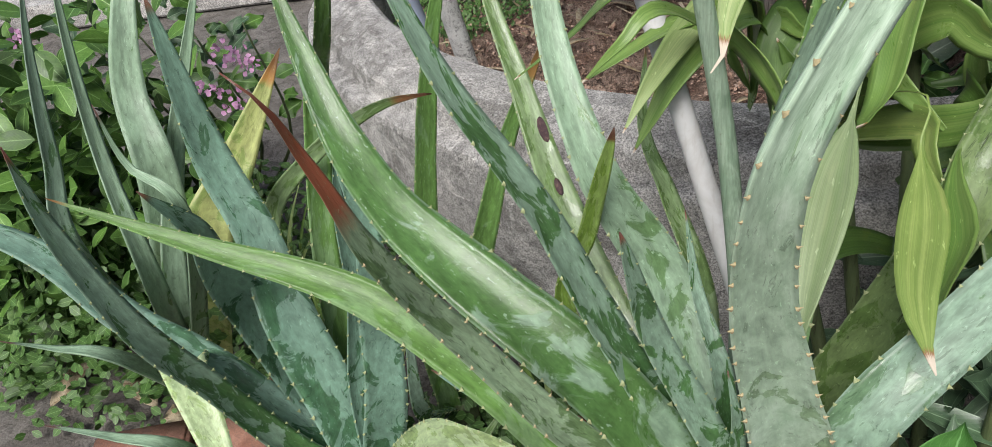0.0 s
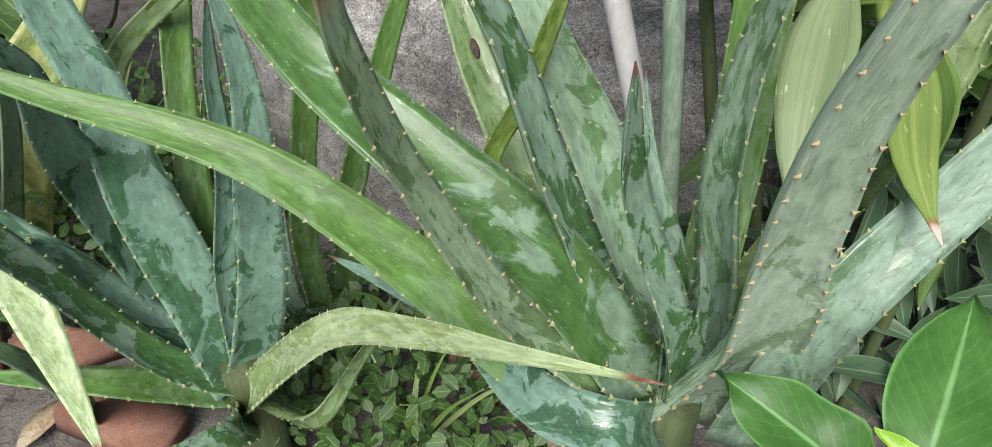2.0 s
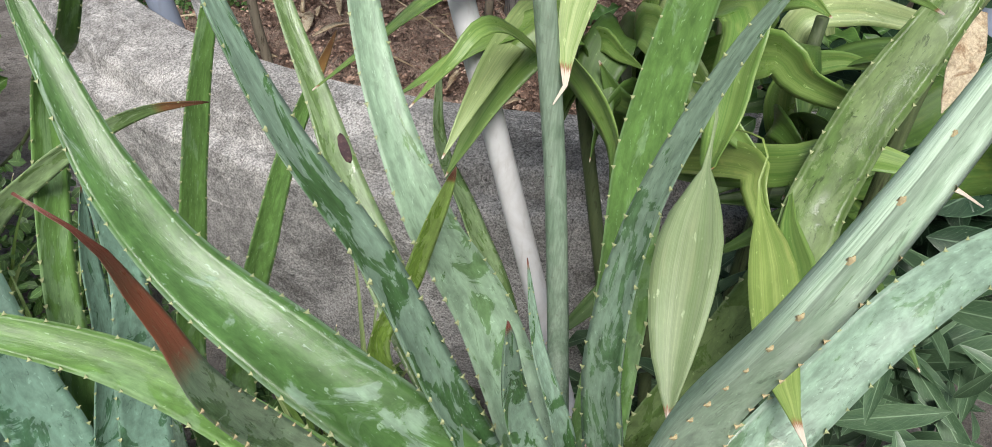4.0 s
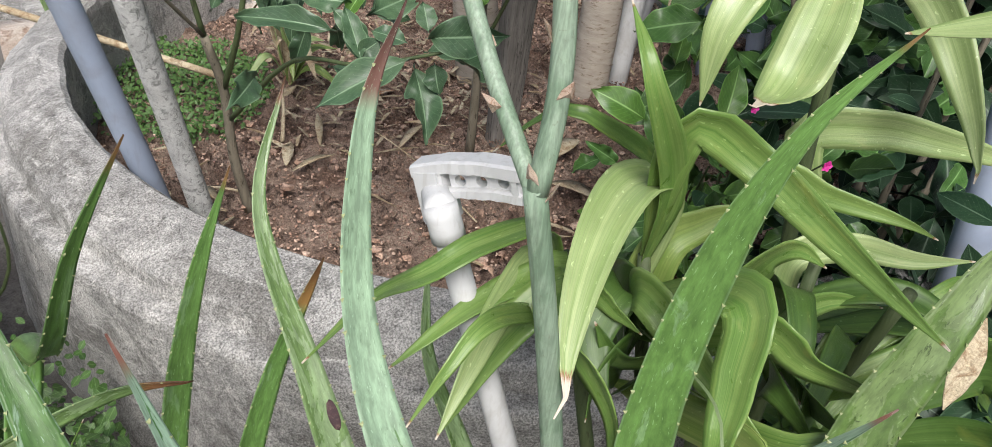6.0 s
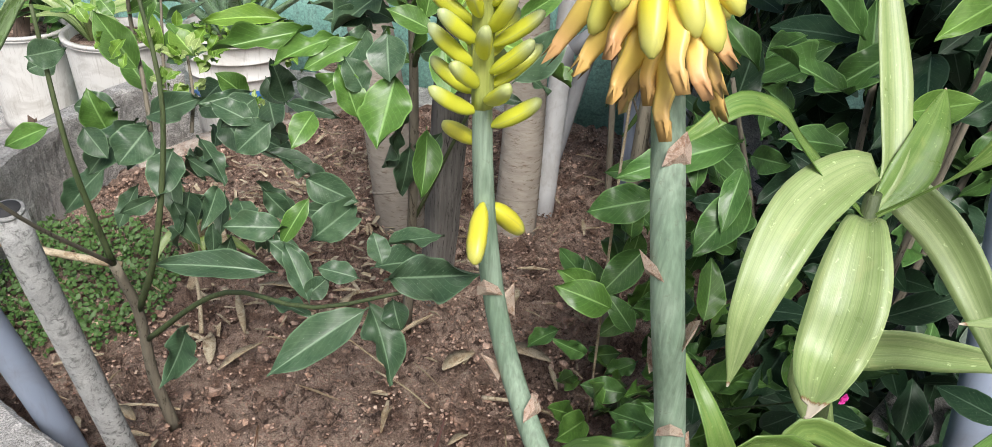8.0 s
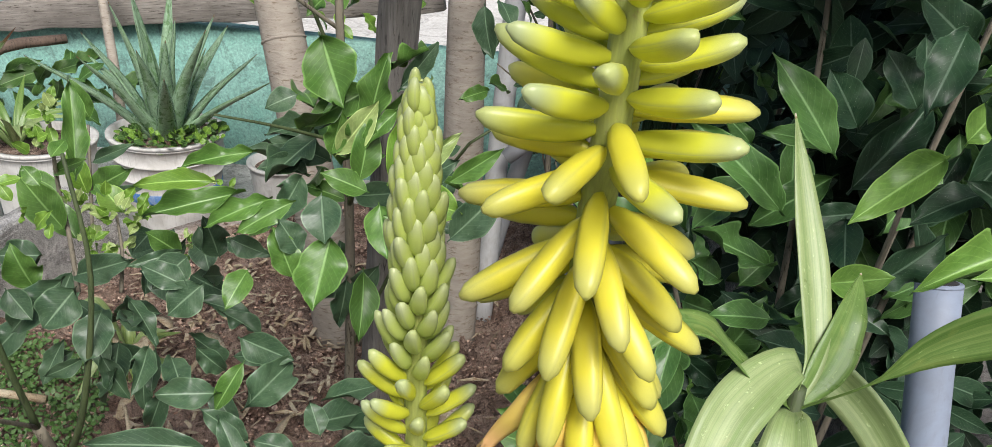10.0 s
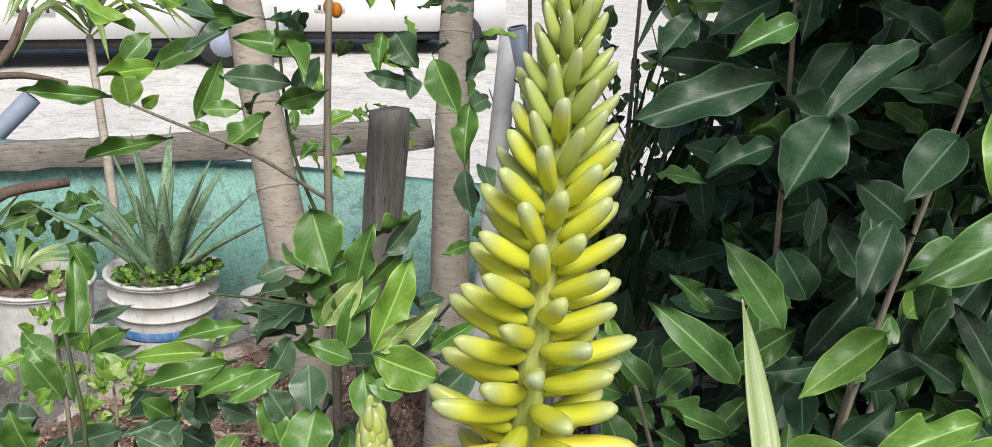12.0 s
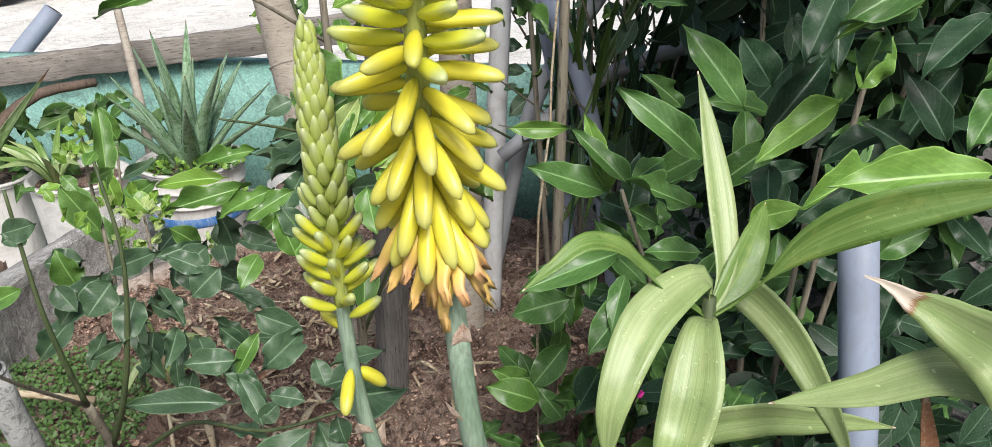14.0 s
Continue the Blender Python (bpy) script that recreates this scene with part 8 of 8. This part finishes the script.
for at, k, h in (((-0.06, 1.0, GROUND_Z), 14, 0.26), ((-0.10, 0.80, GROUND_Z), 12, 0.16), ((0.02, 0.86, GROUND_Z), 8, 0.14), ((-0.45, 1.22, GROUND_Z), 14, 0.34), ((-0.36, 1.12, GROUND_Z), 12, 0.28), ((0.02, 1.10, GROUND_Z), 9, 0.30), ((-0.58, 1.30, GROUND_Z), 12, 0.36)):
    grass_tuft(at, k, h, "tuft of thin green grass on the ground")
foxtail = plant_root("foxtail_grass", (-0.02, 0.80, GROUND_Z), "fuzzy pale green foxtail grass head", "grass")
twig(foxtail, [(-0.02, 0.80, GROUND_Z), (-0.06, 0.76, -0.11), (-0.10, 0.72, -0.06)], 0.002, 0.002, GREEN_TWIG, "stem")
fb = bmesh.new()
fl = glide([(-0.06, 0.735, -0.10), (-0.10, 0.715, -0.055), (-0.15, 0.70, -0.03)], 40)
for i in range(420):
    j = random.randrange(40)
    c = fl[j]
    d = Vector((random.uniform(-1, 1), random.uniform(-1, 1), random.uniform(-1, 1))).normalized() * 0.010
    s = d.cross(Vector((0.3, 0.5, 0.8))).normalized() * 0.0008
    fb.faces.new([fb.verts.new(q) for q in (c - s, c + s, c + d)])
part("head", fb, STRAP_PALE, foxtail, smooth=False)


def brick(at, turn, tilt):
    ob = thing("brick", (at[0], at[1], GROUND_Z), "broken red clay brick lying on the ground", "brick", "bricks on the ground")
    part("clay", slab((0.18, 0.085, 0.055), pose(at[0], at[1], GROUND_Z + 0.03, tilt, 3, turn), 0.008, 0.006), BRICK, ob)


for at, tn, tl in (((-0.62, 1.06), 20, 6), ((-0.52, 0.90), -30, -5), ((0.02, 0.98), 80, 3), ((-0.82, 1.05), 10, -4), ((0.10, 0.90), 95, 4)):
    brick(at, tn, tl)

# a withered stem with a rusty hanging leaf beside the dracaena
withered = plant_root("withered_plant", (0.53, 0.75, GROUND_Z), "cut stem with a rusty dry hanging leaf", "plant")
twig(withered, [(0.53, 0.75, GROUND_Z), (0.52, 0.735, 0.45), (0.526, 0.732, 0.67), (0.56, 0.735, 0.73)], 0.010, 0.007, GREEN_TWIG, "stem")
strap(withered, [(0.66, 0.83, 0.93), (0.655, 0.80, 0.84), (0.64, 0.765, 0.78), (0.60, 0.73, 0.74), (0.555, 0.70, 0.705)], 0.030, (-0.3, -0.8, 0.5), DRY_RED)
strap(withered, [(0.56, 0.735, 0.70), (0.545, 0.72, 0.66), (0.535, 0.71, 0.61)], 0.03, (-0.3, -0.8, 0.5), DRY)
twig(withered, [(0.55, 0.735, 0.71), (0.58, 0.74, 0.765), (0.60, 0.75, 0.79)], 0.007, 0.006, BRACT, "node")
orange = plant_root("orange_flower", (0.484, 2.161, 1.30), "small orange flower on a citrus shrub's twig", "flower")
twig(orange, [(0.47, 2.12, 1.30), (0.48, 2.15, 1.40), (0.484, 2.161, 1.44)], 0.003, 0.002, GREEN_TWIG, "stem")
for k in range(2):
    ob_ = bmesh.new()
    bmesh.ops.create_icosphere(ob_, subdivisions=2, radius=0.012)
    bmesh.ops.transform(ob_, matrix=Matrix.Translation((0.484 + 0.014 * k, 2.161, 1.445 - 0.006 * k)) @ Matrix.Diagonal((1, 1, 1.3, 1)), verts=ob_.verts)
    part("bud", ob_, ORANGE, orange)

# pebbles and crumbs of earth over the bed
crumbs = thing("crumbs", (HUB[0], HUB[1], SOIL_Z), "loose crumbs of earth and grit over the soil", "soil crumbs", kind="stuff")
verts, faces = [], []
ball = bmesh.new()
bmesh.ops.create_icosphere(ball, subdivisions=1, radius=1.0)
ball_verts, ball_faces = [v.co.copy() for v in ball.verts], [tuple(v.index for v in f.verts) for f in ball.faces]
ball.free()
for _ in range(20000):
    a, r = random.uniform(0, 6.283), 1.13 * math.sqrt(random.random())
    c = Vector((r * math.cos(a), r * math.sin(a), 0.014 + random.uniform(-0.008, 0.010)))
    s = random.uniform(0.0016, 0.0048) * (2.6 if random.random() < 0.05 else 1)
    flat = Vector((random.uniform(0.8, 1.3), random.uniform(0.8, 1.3), random.uniform(0.55, 0.9))) * s
    n0, turn = len(verts), random.uniform(0, 6.283)
    for d in ball_verts:
        k = random.uniform(0.50, 1.35)
        x, y = d.x * math.cos(turn) - d.y * math.sin(turn), d.x * math.sin(turn) + d.y * math.cos(turn)
        verts.append((c.x + x * k * flat.x, c.y + y * k * flat.y, c.z + d.z * k * flat.z))
    faces += [tuple(n0 + i for i in f) for f in ball_faces]
me = bpy.data.meshes.new("grains")
me.from_pydata(verts, [], faces)
me.materials.append(CRUMB)
grains = new("grains", me)
grains.parent = crumbs
grains["kind"] = "stuff"
